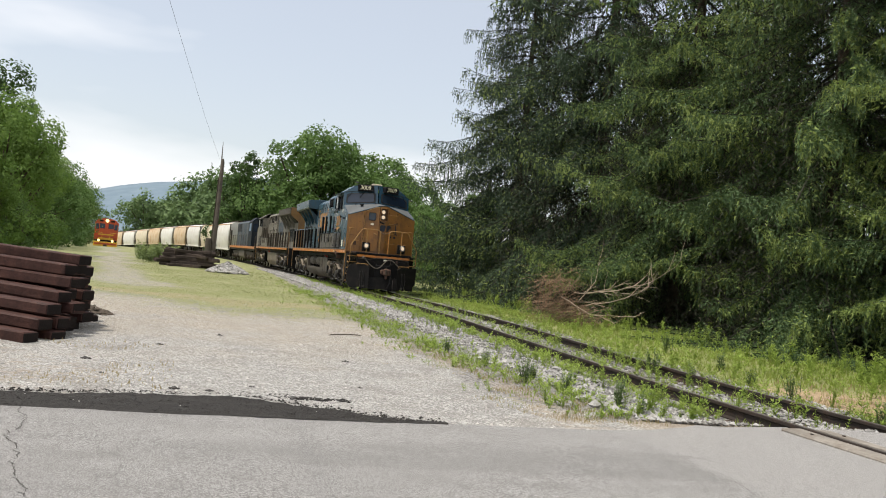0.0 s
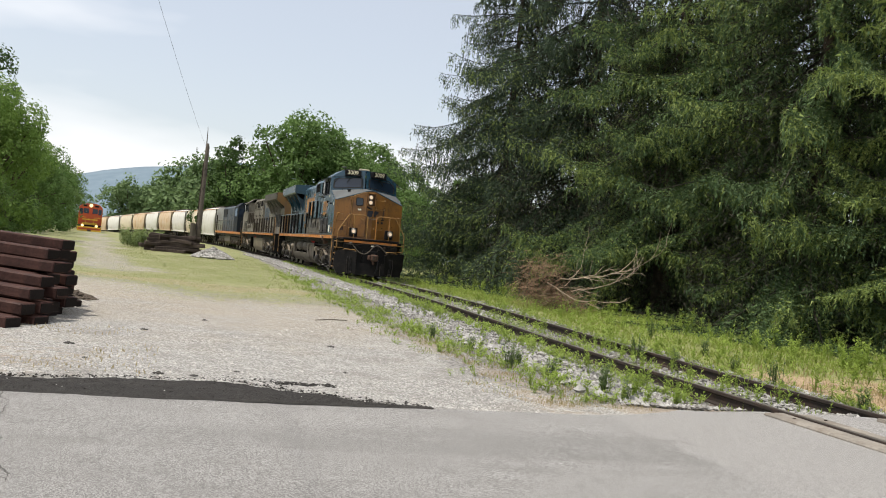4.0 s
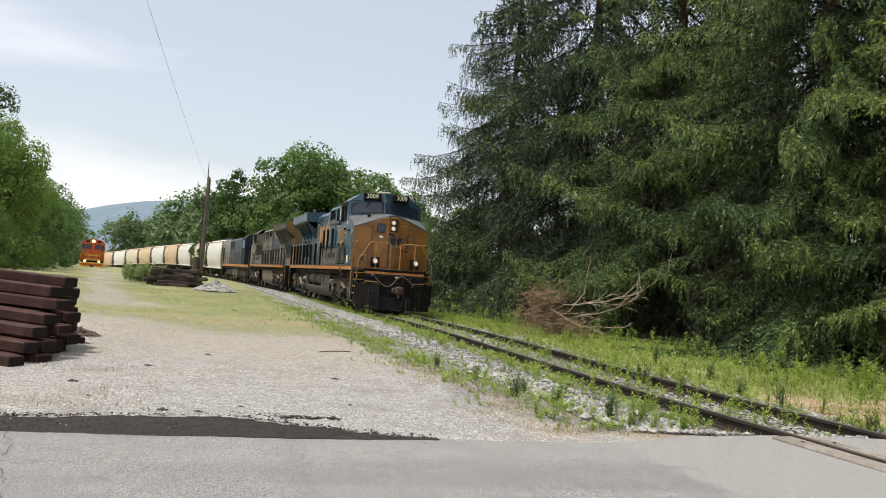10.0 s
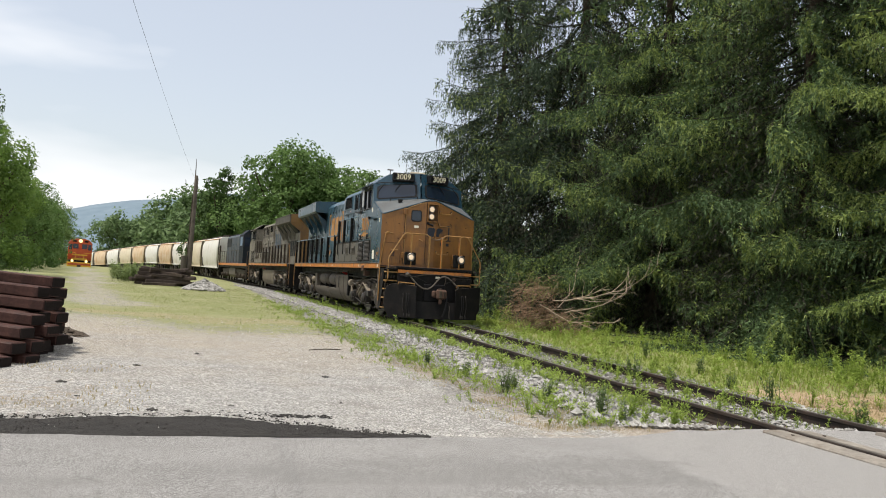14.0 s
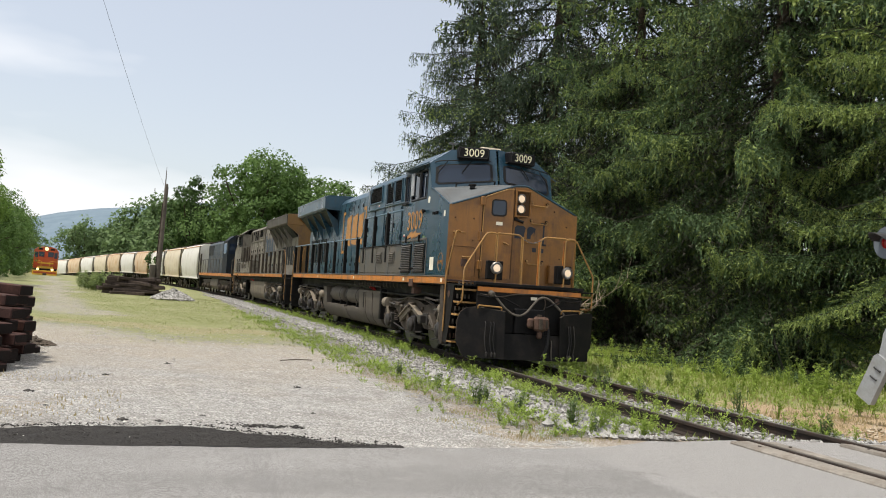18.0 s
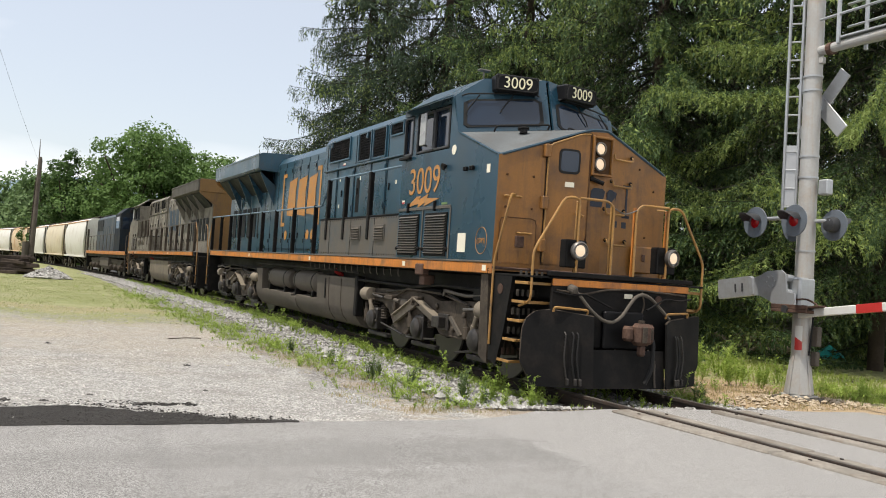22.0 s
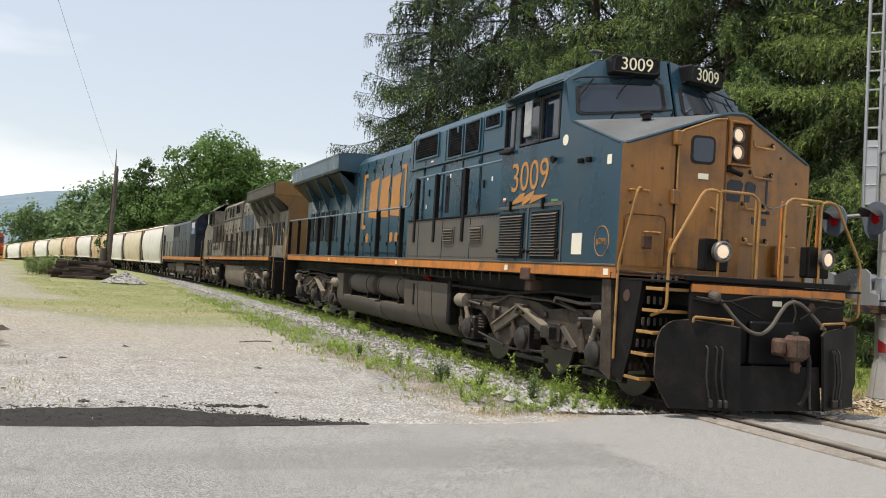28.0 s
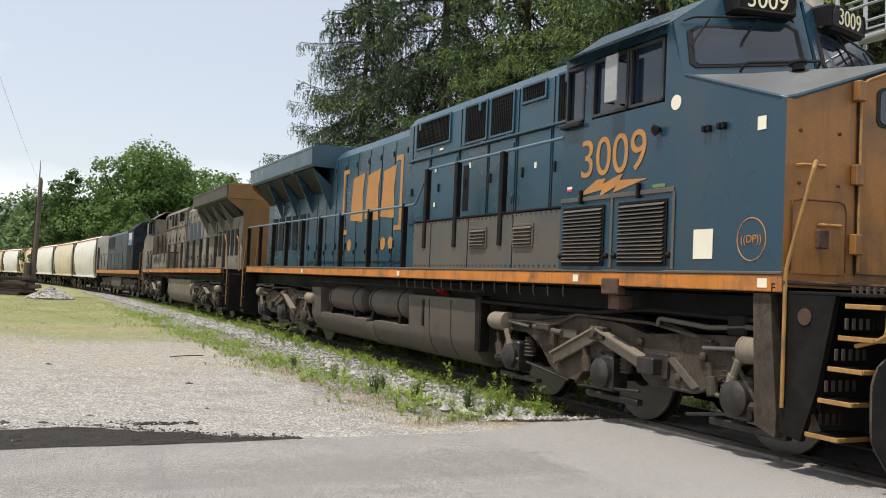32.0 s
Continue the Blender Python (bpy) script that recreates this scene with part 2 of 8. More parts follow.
engine_yellow = surf("yellow_paint", (0.72, 0.42, 0.03), 0.45, 0, 0.15, 0.8, 40, 0.05, (0.25, 0.14, 0.05), 0.3)
hopper_white = surf("white_hopper_paint", (0.66, 0.65, 0.61), 0.55, 0, 0.08, 0.4, 20, 0.05, (0.40, 0.33, 0.25), 0.22, 0.35)
hopper_cream = surf("cream_hopper_paint", (0.60, 0.53, 0.40), 0.55, 0, 0.10, 0.4, 20, 0.05, (0.36, 0.25, 0.15), 0.28, 0.4)
hopper_tan = surf("rust_stained_hopper_paint", (0.58, 0.46, 0.32), 0.6, 0, 0.14, 0.35, 20, 0.05, (0.40, 0.20, 0.08), 0.4, 0.55)
hopper_orange = surf("orange_hopper_paint", (0.50, 0.24, 0.10), 0.6, 0, 0.14, 0.35, 20, 0.05, (0.42, 0.30, 0.2), 0.35, 0.4)
green_ink = surf("green_stencil_paint", (0.13, 0.20, 0.09), 0.6, 0, 0.1)
galvanised = surf("galvanised_steel", (0.42, 0.44, 0.46), 0.42, 0.55, 0.12, 0.9, 25, 0.06, (0.30, 0.29, 0.27), 0.3, 0.25)
mast_paint = surf("aluminium_mast_paint", (0.39, 0.39, 0.38), 0.48, 0.25, 0.10, 1.1, 30, 0.04, (0.34, 0.24, 0.14), 0.22, 0.35)
sign_back = surf("plain_sign_metal", (0.40, 0.41, 0.42), 0.4, 0.5, 0.1, 2, 40, 0.04)
sign_white = surf("reflective_white", (0.55, 0.56, 0.54), 0.45, 0, 0.06, 3, 40, 0.03, (0.5, 0.48, 0.44), 0.2)
sign_red = surf("reflective_red", (0.42, 0.03, 0.027), 0.4, 0, 0.1, 3, 40, 0.03)
signal_black = surf("signal_black", (0.03, 0.031, 0.033), 0.45, 0, 0.2, 3, 40, 0.05)
disc_grey = surf("weathered_signal_disc", (0.11, 0.13, 0.155), 0.5, 0, 0.15, 2.5, 40, 0.05, (0.09, 0.09, 0.09), 0.3)
creosote = surf("creosoted_timber", (0.046, 0.021, 0.017), 0.62, 0, 0.5, 1.6, 26, 0.7, (0.085, 0.040, 0.031), 0.45)
crossing_wood = surf("worn_crossing_timber", (0.235, 0.215, 0.188), 0.85, 0, 0.3, 1.8, 22, 0.5, (0.14, 0.11, 0.085), 0.35)
old_tie = surf("grey_old_tie", (0.070, 0.055, 0.046), 0.85, 0, 0.35, 1.8, 22, 0.5, (0.06, 0.045, 0.038), 0.4)
track_tie = surf("track_tie", (0.10, 0.075, 0.058), 0.88, 0, 0.35, 1.8, 22, 0.5, (0.19, 0.16, 0.13), 0.4)
pole_wood = surf("weathered_pole_wood", (0.135, 0.115, 0.098), 0.85, 0, 0.3, 1.2, 18, 0.4, (0.06, 0.05, 0.044), 0.4, 0.3)
rail_side = surf("rusty_rail", (0.038, 0.031, 0.027), 0.8, 0.1, 0.3, 2.0, 40, 0.2, (0.085, 0.05, 0.034), 0.3)
rail_head = surf("worn_rail_head", (0.125, 0.112, 0.10), 0.5, 0.4, 0.2, 2.0, 40, 0.05, (0.07, 0.05, 0.04), 0.3)
stone_pale = surf("pale_ballast", (0.40, 0.395, 0.38), 0.85, 0, 0.3, 5, 50, 0.3, (0.22, 0.20, 0.18), 0.3)
earth_brown = surf("crumbly_earth", (0.105, 0.085, 0.068), 0.95, 0, 0.35, 5, 50, 0.3)
stone_dark = surf("dark_stone", (0.07, 0.066, 0.062), 0.85, 0, 0.3, 4, 40, 0.3)
# near-black for timber ends turned from the sun, shade as colour
end_grain = surf("black_end_shade", (0.014, 0.010, 0.009), 0.8, 0, 0.4, 4, 40, 0.5)
# bough wood, darkened and greened to paint the shade inside the crowns too
spruce_wood_and_shade = surf("spruce_bough_wood_and_shade", (0.044, 0.042, 0.031), 0.9, 0, 0.35, 2, 20, 0.3, (0.026, 0.036, 0.020), 0.6)
bark = surf("tree_bark", (0.075, 0.057, 0.043), 0.9, 0, 0.3, 2, 20, 0.5)
dead_wood = surf("bare_dead_wood", (0.38, 0.31, 0.235), 0.85, 0, 0.25, 2, 20, 0.3)
dead_needles = surf("brown_dead_needles", (0.20, 0.132, 0.085), 0.9, 0, 0.35, 1.2, 20, 0.2)
clapboard = surf("grey_clapboard", (0.30, 0.28, 0.25), 0.75, 0, 0.12, 1, 20, 0.1)
roofing = surf("dark_roofing", (0.08, 0.075, 0.072), 0.85, 0, 0.2, 1, 20, 0.2)
teal_sheet = surf("teal_plastic_sheet", (0.03, 0.42, 0.38), 0.5, 0, 0.2, 2, 20, 0.2)
cut_wood = surf("split_firewood", (0.44, 0.36, 0.27), 0.85, 0, 0.3, 3, 25, 0.3)
spruce_needles = leafy("spruce_needles", (0.050, 0.094, 0.043), (0.072, 0.124, 0.052), (0.106, 0.155, 0.062), 0.6, 0.12)
spruce_grey = leafy("grey_green_spruce_needles", (0.038, 0.066, 0.042), (0.054, 0.087, 0.051), (0.080, 0.112, 0.060), 0.6, 0.12)
# young growth, brightened so that it also paints sunlit sprays
spruce_tips = leafy("spruce_young_sunlit_tips", (0.165, 0.235, 0.065), (0.215, 0.295, 0.08), (0.25, 0.295, 0.10), 0.6, 0.25)
leaf_green = leafy("broad_leaves", (0.082, 0.150, 0.042), (0.115, 0.200, 0.056), (0.150, 0.240, 0.072), 0.3, 0.35)
leaf_light = leafy("sunny_leaves", (0.115, 0.20, 0.042), (0.16, 0.265, 0.058), (0.20, 0.30, 0.075), 0.3, 0.4)
leaf_deep = leafy("deep_green_leaves", (0.042, 0.082, 0.026), (0.060, 0.112, 0.032), (0.085, 0.145, 0.042), 0.3, 0.3)
# paler, bluer leaves: distance haze is put into their colour
leaf_far = leafy("far_leaves_with_haze", (0.100, 0.165, 0.068), (0.135, 0.21, 0.085), (0.155, 0.225, 0.092), 0.1, 0.3)
weed_green = leafy("weeds", (0.205, 0.305, 0.055), (0.275, 0.385, 0.075), (0.345, 0.42, 0.11), 1.2, 0.45)
weed_dark = leafy("dark_weeds", (0.10, 0.155, 0.06), (0.14, 0.20, 0.08), (0.19, 0.25, 0.10), 1.2, 0.35)
weed_pale = leafy("pale_weeds", (0.15, 0.21, 0.075), (0.20, 0.27, 0.095), (0.26, 0.31, 0.13), 1.2, 0.4)
grass_green = leafy("meadow_grass", (0.235, 0.31, 0.06), (0.31, 0.385, 0.085), (0.38, 0.41, 0.14), 0.5, 0.5)
grass_olive = leafy("olive_lot_grass", (0.215, 0.26, 0.078), (0.265, 0.305, 0.105), (0.335, 0.33, 0.16), 0.5, 0.4)
edge_green = leafy("edge_grass", (0.22, 0.27, 0.065), (0.29, 0.33, 0.085), (0.38, 0.36, 0.15), 0.5, 0.4)
grass_dry = leafy("dry_grass", (0.38, 0.30, 0.17), (0.46, 0.37, 0.22), (0.31, 0.28, 0.12), 0.8, 0.3)
lamp_warm = glow("lit_headlight", (1.0, 0.78, 0.56), 0.55)
lamp_hot = glow("lit_far_headlight", (1.0, 0.74, 0.34), 1.7)
lamp_red = glow("lit_red_lens", (0.36, 0.008, 0.014), 0.10)
_g = Nodes("dark_window_glass")
dark_glass = _g.out((0.012, 0.022, 0.040), 0.04)
_g.bsdf.inputs["Specular IOR Level"].default_value = 0.62


# ---- mesh tools ----
class Build:
    """Vertices and faces of one mesh."""

    def __init__(self):
        self.v, self.f = [], []

    def poly(self, *pts):
        i = len(self.v)
        self.v += [tuple(p) for p in pts]
        self.f.append(tuple(range(i, i + len(pts))))
        return self

    def box(self, x0, x1, y0, y1, z0, z1, c=0.012):
        """A box with chamfered edges."""
        lo, hi = (min(x0, x1), min(y0, y1), min(z0, z1)), (max(x0, x1), max(y0, y1), max(z0, z1))
        c = min(c, *(0.3 * (h - l) for l, h in zip(lo, hi)))
        i = len(self.v)
        if c <= 0.0005:
            self.v += [(x, y, z) for x in (lo[0], hi[0]) for y in (lo[1], hi[1]) for z in (lo[2], hi[2])]
            self.f += [tuple(i + k for k in q) for q in ((0, 1, 3, 2), (4, 6, 7, 5), (0, 4, 5, 1), (2, 3, 7, 6), (0, 2, 6, 4), (1, 5, 7, 3))]
            return self
        index = {}
        for sx in (0, 1):
            for sy in (0, 1):
                for sz in (0, 1):
                    s = (sx, sy, sz)
                    for ax in range(3):
                        p = [lo[k] + c if s[k] == 0 else hi[k] - c for k in range(3)]
                        p[ax] = hi[ax] if s[ax] else lo[ax]
                        index[s, ax] = len(self.v)
                        self.v.append(tuple(p))
        for ax in range(3):
            a, b = [k for k in range(3) if k != ax]
            for s in (0, 1):
                ring = []
                for sa, sb in ((0, 0), (1, 0), (1, 1), (0, 1)):
                    t = [0, 0, 0]
                    t[ax], t[a], t[b] = s, sa, sb
                    ring.append(index[tuple(t), ax])
                flip = (s == 1) == (ax != 1)
                self.f.append(tuple(ring if flip else ring[::-1]))
            for sa in (0, 1):
                for sb in (0, 1):
                    t0, t1 = [0, 0, 0], [0, 0, 0]
                    t0[a], t0[b], t0[ax] = sa, sb, 0
                    t1[a], t1[b], t1[ax] = sa, sb, 1
                    self.f.append((index[tuple(t0), a], index[tuple(t1), a], index[tuple(t1), b], index[tuple(t0), b]))
        for sx in (0, 1):
            for sy in (0, 1):
                for sz in (0, 1):
                    self.f.append(tuple(index[(sx, sy, sz), ax] for ax in range(3)))
        return self

    def prism(self, outline, axis, a, b):
        """The outline in the plane across the axis (the other two coordinates in order), drawn out from a to b."""
        def place(p, d):
            q = list(p)
            q.insert("xyz".index(axis), d)
            return tuple(q)
        i, n = len(self.v), len(outline)
        self.v += [place(p, a) for p in outline] + [place(p, b) for p in outline]
        self.f += [tuple(i + k for k in range(n))[::-1], tuple(i + n + k for k in range(n))]
        self.f += [(i + k, i + (k + 1) % n, i + n + (k + 1) % n, i + n + k) for k in range(n)]
        return self

    def rod(self, a, b, r, n=8, r2=None):
        a, b = Vector(a), Vector(b)
        d = (b - a).normalized()
        u = d.orthogonal().normalized()
        w = d.cross(u)
        i = len(self.v)
        for p, q in ((a, r), (b, r if r2 is None else r2)):
            self.v += [tuple(p + (u * math.cos(2 * math.pi * k / n) + w * math.sin(2 * math.pi * k / n)) * q) for k in range(n)]
        self.f += [(i + k, i + (k + 1) % n, i + n + (k + 1) % n, i + n + k) for k in range(n)]
        self.f += [tuple(i + k for k in range(n))[::-1], tuple(i + n + k for k in range(n))]
        return self

    def tube(self, pts, r, n=8, closed=False):
        """A round bar through the points, its bends rounded."""
        pts = [Vector(p) for p in pts]
        if len(pts) > 2:
            soft = [pts[0]]
            for p, q, s in zip(pts, pts[1:], pts[2:]):
                k = min(0.08, 0.4 * (q - p).length, 0.4 * (s - q).length)
                a, b = q + (p - q).normalized() * k, q + (s - q).normalized() * k
                soft += [a, a * 0.25 + q * 0.5 + b * 0.25, b]
            pts = soft + [pts[-1]]
        i, u = len(self.v), None
        for k, p in enumerate(pts):
            d = (pts[min(k + 1, len(pts) - 1)] - pts[max(k - 1, 0)]).normalized()
            u = (u - d * u.dot(d)).normalized() if u else d.orthogonal().normalized()
            w = d.cross(u)
            self.v += [tuple(p + (u * math.cos(2 * math.pi * j / n) + w * math.sin(2 * math.pi * j / n)) * r) for j in range(n)]
        for k in range(len(pts) - 1):
            o = i + k * n
            self.f += [(o + j, o + (j + 1) % n, o + n + (j + 1) % n, o + n + j) for j in range(n)]
        last = i + (len(pts) - 1) * n
        self.f += [tuple(i + j for j in range(n))[::-1], tuple(last + j for j in range(n))]
        return self

    def lathe(self, profile, origin, axis, n=24):
        """Radius and height pairs turned round the axis through origin."""
        d = Vector(axis).normalized()
        u = d.orthogonal().normalized()
        w, o, i = d.cross(u), Vector(origin), len(self.v)
        for r, h in profile:
            self.v += [tuple(o + d * h + (u * math.cos(2 * math.pi * k / n) + w * math.sin(2 * math.pi * k / n)) * r) for k in range(n)]
        for j in range(len(profile) - 1):
            q = i + j * n
            self.f += [(q + k, q + (k + 1) % n, q + n + (k + 1) % n, q + n + k) for k in range(n)]
        self.f += [tuple(i + k for k in range(n))[::-1], tuple(i + (len(profile) - 1) * n + k for k in range(n))]
        return self

    def sheet(self, pts, thick):
        """A flat plate over the outline, with thickness along its normal."""
        pts = [Vector(p) for p in pts]
        nrm = (pts[1] - pts[0]).cross(pts[2] - pts[0]).normalized() * thick
        i, n = len(self.v), len(pts)
        self.v += [tuple(p) for p in pts] + [tuple(p - nrm) for p in pts]
        self.f += [tuple(range(i, i + n)), tuple(range(i + n, i + 2 * n))[::-1]]
        self.f += [(i + k, i + n + k, i + n + (k + 1) % n, i + (k + 1) % n) for k in range(n)]
        return self

    def moved(self, m):
        self.v = [tuple(m @ Vector(p)) for p in self.v]
        return self

    def mesh(self, name, mat, smooth=False):
        me = bpy.data.meshes.new(name)
        me.from_pydata(self.v, [], self.f)
        me.materials.append(mat)
        if smooth:
            me.shade_smooth()
            me.set_sharp_from_angle(angle=radians(35))
        return me


def fix(me):
    bm = bmesh.new()
    bm.from_mesh(me)
    bmesh.ops.recalc_face_normals(bm, faces=bm.faces)
    bm.to_mesh(me)
    bm.free()
    return me


def part(name, build, mat, parent=None, label="", smooth=False, at=None, tidy=True):
    """Links a build as ONE mesh object under a thing or a part."""
    me = build.mesh(name, mat, smooth)
    if tidy:
        fix(me)
    ob = new(name, me)
    if parent:
        ob.parent = parent
    if at:
        ob.matrix_basis = at
    return tagged(ob, label)


def thing(name, label, category, group="", kind="", at=None):
    ob = tagged(new(name), label, category, group, kind)
    if at:
        ob.matrix_basis = at
    return ob


def words(name, text, size, mat, parent, at, thick=0.004):
    """Raised lettering as one mesh, centred."""
    cu = bpy.data.curves.new(name, "FONT")
    cu.body, cu.size, cu.extrude, cu.align_x, cu.align_y = text, size, thick, "CENTER", "CENTER"
    tmp = bpy.data.objects.new(name, cu)
    scene.collection.objects.link(tmp)
    me = bpy.data.meshes.new_from_object(tmp.evaluated_get(bpy.context.evaluated_depsgraph_get()))
    bpy.data.objects.remove(tmp)
    me.materials.clear()
    me.materials.append(mat)
    ob = new(name, me)
    ob.parent, ob.matrix_basis = parent, at
    return ob


# ---- the line: straight to 30 m, then a wide curve, falling away in the distance ----
CURVE = 694.0
HALF_GAUGE = 0.72


def smooth_step(a, b, x):
    t = min(1.0, max(0.0, (x - a) / (b - a)))
    return t * t * (3 - 2 * t)


def rise(y):
    """The track climbs a little beyond the crossing."""
    return 0.127 * smooth_step(11, 25, y)


def fall(y):
    return -0.00022 * max(0.0, y - 140) ** 2 if y < 220 else -1.408 - 0.03 * (y - 220)


def line(u, side=0.0):
    """The place on the line at u metres, and the way it heads (radians to the left)."""
    off = 0.116 - 0.27 * smooth_step(6, 40, u)
    if u <= 30:
        return Vector((off + side, u, rise(u))), 0.0
    a = (u - 30) / CURVE
    return Vector((off - CURVE * (1 - math.cos(a)) + side * math.cos(a), 30 + CURVE * math.sin(a) + side * math.sin(a), fall(u) + rise(u))), a


def on_line(u, length, flip=False):
    """The pose of a vehicle whose front is at u, on its two trucks."""
    a, b = line(u + 0.15 * length)[0], line(u + 0.85 * length)[0]
    d = (b - a).normalized()
    p = a - d * 0.15 * length
    m = Matrix.Translation(p) @ d.to_track_quat("Y", "Z").to_matrix().to_4x4() @ pose(0, 0, 0, 0, -0.8, 0)
    if flip:
        m = m @ pose(0, length, 0, 0, 0, 180)
    return m


# ---- ground ----
def wobble(x, y, s, k=0.0):
    return noise.noise(Vector((x * s + k, y * s - k, k)))


def zones(x, y):
    """How far the ground is bare gravel, grass, and dry litter at a place."""
    w = wobble(x, y, 0.25) * 1.6 + wobble(x, y, 1.1, 7) * 0.6
    edge = -3.45 + 0.006 * max(0.0, y - 9) + 1.5 * smooth_step(9.3, 8.2, y) + 0.25 * wobble(x, y, 0.6, 3)
    lot = smooth_step(0.0, 0.5, edge - x) * (1 - smooth_step(15.5, 26.5, y + 1.8 * w + 0.18 * (x + 6)))
    track_way = smooth_step(2.2, 0.4, abs(x - (-11.0 - 0.115 * (y - 40)) + 0.9 * w)) * smooth_step(24, 30, y) * 0.62
    lot = max(lot, track_way, 0.55 * smooth_step(0.25, 0.6, wobble(x, y, 0.22, 11)) * smooth_step(36, 22, y) * smooth_step(0, .5, edge - x))
    grass = (1 - lot) * smooth_step(-0.1, 0.5, edge - x) if x < 0 else smooth_step(1.7, 2.6, x + 0.4 * w)
    strip = smooth_step(0.6, 0.1, abs(x + 3.4)) * (0.5 + w * 0.5)
    dry = max(strip * smooth_step(30, 12, y), 0.8 * smooth_step(0.55, 0.15, y - 8.3 - 0.35 * (x + 2.5) - 0.5 * w) * smooth_step(-3.2, -2.6, x) * smooth_step(-0.7, -1.0, x), smooth_step(15.5, 11.5, y + w) * smooth_step(1.6, 2.4, x) * smooth_step(6.4, 3.9, x + w),
              smooth_step(2.2, 0.8, abs(y - 24.5 + 1.4 * w)) * smooth_step(-3.4, -4.2, x) * 0.7,
              smooth_step(-7.3, -9.4, x + 1.5 * w) * smooth_step(13.5, 9.5, y) * 0.42)
    return lot, max(0.0, grass), min(1.0, max(0.0, dry))


def ground_height(x, y):
    z = -0.06 + fall(y)
    bed = smooth_step(3.0, 1.9, abs(x - line(min(max(y, 0), 260))[0].x))
    if y > 8.4:
        side = x - line(min(y, 260))[0].x
        z += rise(y) * (smooth_step(-3.3, -2.0, side) if side < 0 else smooth_step(15.0, 4.0, side))
        z += -0.105 * bed * smooth_step(8.4, 9.4, y) + 0.03 * wobble(x, y, 0.5) + 0.012 * wobble(x, y, 2.3)
        z -= 0.10 * smooth_step(1.6, 4.0, x) * smooth_step(9, 12, y)
    return z


def grow(a, step, to, k=1.22):
    out = [a]
    while out[-1] < to:
        step *= k
        out.append(out[-1] + step)
    return out


def make_ground():
    xs = [-v for v in grow(15, 0.3, 3400)][::-1] + [-15 + 0.3 * k for k in range(1, 100)] + grow(15, 0.3, 3400)
    ys = [-v for v in grow(0, 0.5, 3400)][::-1] + [0.3 * k for k in range(1, 165)] + grow(49.5, 0.3, 4200)
    v = [(x, y, ground_height(x, y)) for y in ys for x in xs]
    n = len(xs)
    f = [(j * n + i, j * n + i + 1, j * n + n + i + 1, j * n + n + i) for j in range(len(ys) - 1) for i in range(n - 1)]
    me = bpy.data.meshes.new("ground")
    me.from_pydata(v, [], f)
    table = [zones(x, y) for x, y, _ in v]
    for k, key in enumerate(("bare", "grass", "dry")):
        me.attributes.new(key, "FLOAT", "POINT").data.foreach_set("value", [t[k] for t in table])
    me.shade_smooth()
    ob = tagged(new("ground", me), "gravel lot, ballast and meadow ground beside the line", "ground", kind="structure")
    n = Nodes("ground_of_gravel_and_grass")
    fine, mid, big = n.noise(46.0, 3.0, 0.7), n.noise(7.0, 5.0, 0.6), n.noise(0.45, 5.0, 0.6)
    vor = n.add("ShaderNodeTexVoronoi", Scale=34.0)
    n.link(n.where, vor.inputs["Vector"])
    cells = vor.outputs["Color"]

    def read(key):
        a = n.add("ShaderNodeAttribute")
        a.attribute_name = key
        edge = n.math("ADD", a.outputs["Fac"], n.span(mid, 0.3, 0.7, -0.28, 0.28))
        return n.span(edge, 0.32, 0.68)

    stone = n.mix(n.span(cells, 0.1, 0.9), (0.09, 0.087, 0.082), (0.42, 0.41, 0.395))
    stone = n.mix(n.span(big, 0.35, 0.65, 0.0, 0.35), stone, (0.21, 0.18, 0.145))
    gravel = n.mix(n.span(fine, 0.40, 0.60), (0.17, 0.165, 0.157), (0.60, 0.59, 0.565))
    grit = n.add("ShaderNodeTexVoronoi", Scale=62.0)
    n.link(n.where, grit.inputs["Vector"])
    stones = n.mix(n.span(grit.outputs["Color"], 0.3, 0.7), (0.13, 0.125, 0.118), (0.72, 0.71, 0.68))
    gravel = n.mix(0.55, gravel, stones)
    gravel = n.mix(n.span(cells, 0.62, 0.72, 0.0, 0.5), gravel, (0.16, 0.15, 0.14))
    patchy = n.noise(1.3, 5.0, 0.6)
    gravel = n.mix(n.span(mid, 0.42, 0.68, 0.0, 0.5), gravel, (0.25, 0.24, 0.22))
    gravel = n.mix(n.span(patchy, 0.50, 0.66, 0.0, 0.5), gravel, (0.22, 0.205, 0.185))
    split = n.add("ShaderNodeSeparateXYZ")
    n.link(n.where, split.inputs[0])
    beige = n.mix(n.span(grit.outputs["Color"], 0.3, 0.7), (0.20, 0.17, 0.13), (0.56, 0.50, 0.41))
    far_off = n.math("ADD", n.span(split.outputs["Y"], 9.5, 19.0), n.span(big, 0.35, 0.65, -0.3, 0.3))
    gravel = n.mix(n.span(far_off, 0.1, 1.0, 0.0, 0.8), gravel, beige)
    side = n.add("ShaderNodeSeparateXYZ")
    n.link(n.where, side.inputs[0])
    olive = n.mix(n.span(mid, 0.3, 0.7), (0.19, 0.215, 0.078), (0.285, 0.30, 0.125))
    turf = n.mix(n.span(mid, 0.3, 0.7), (0.24, 0.275, 0.075), (0.36, 0.385, 0.14))
    turf = n.mix(n.span(fine, 0.42, 0.62, 0.55, 0.0), turf, (0.115, 0.13, 0.045))
    turf = n.mix(n.span(side.outputs["X"], -2.0, 1.0), olive, turf)
    turf = n.mix(n.span(big, 0.40, 0.62, 0.0, 0.45), turf, (0.35, 0.325, 0.185))
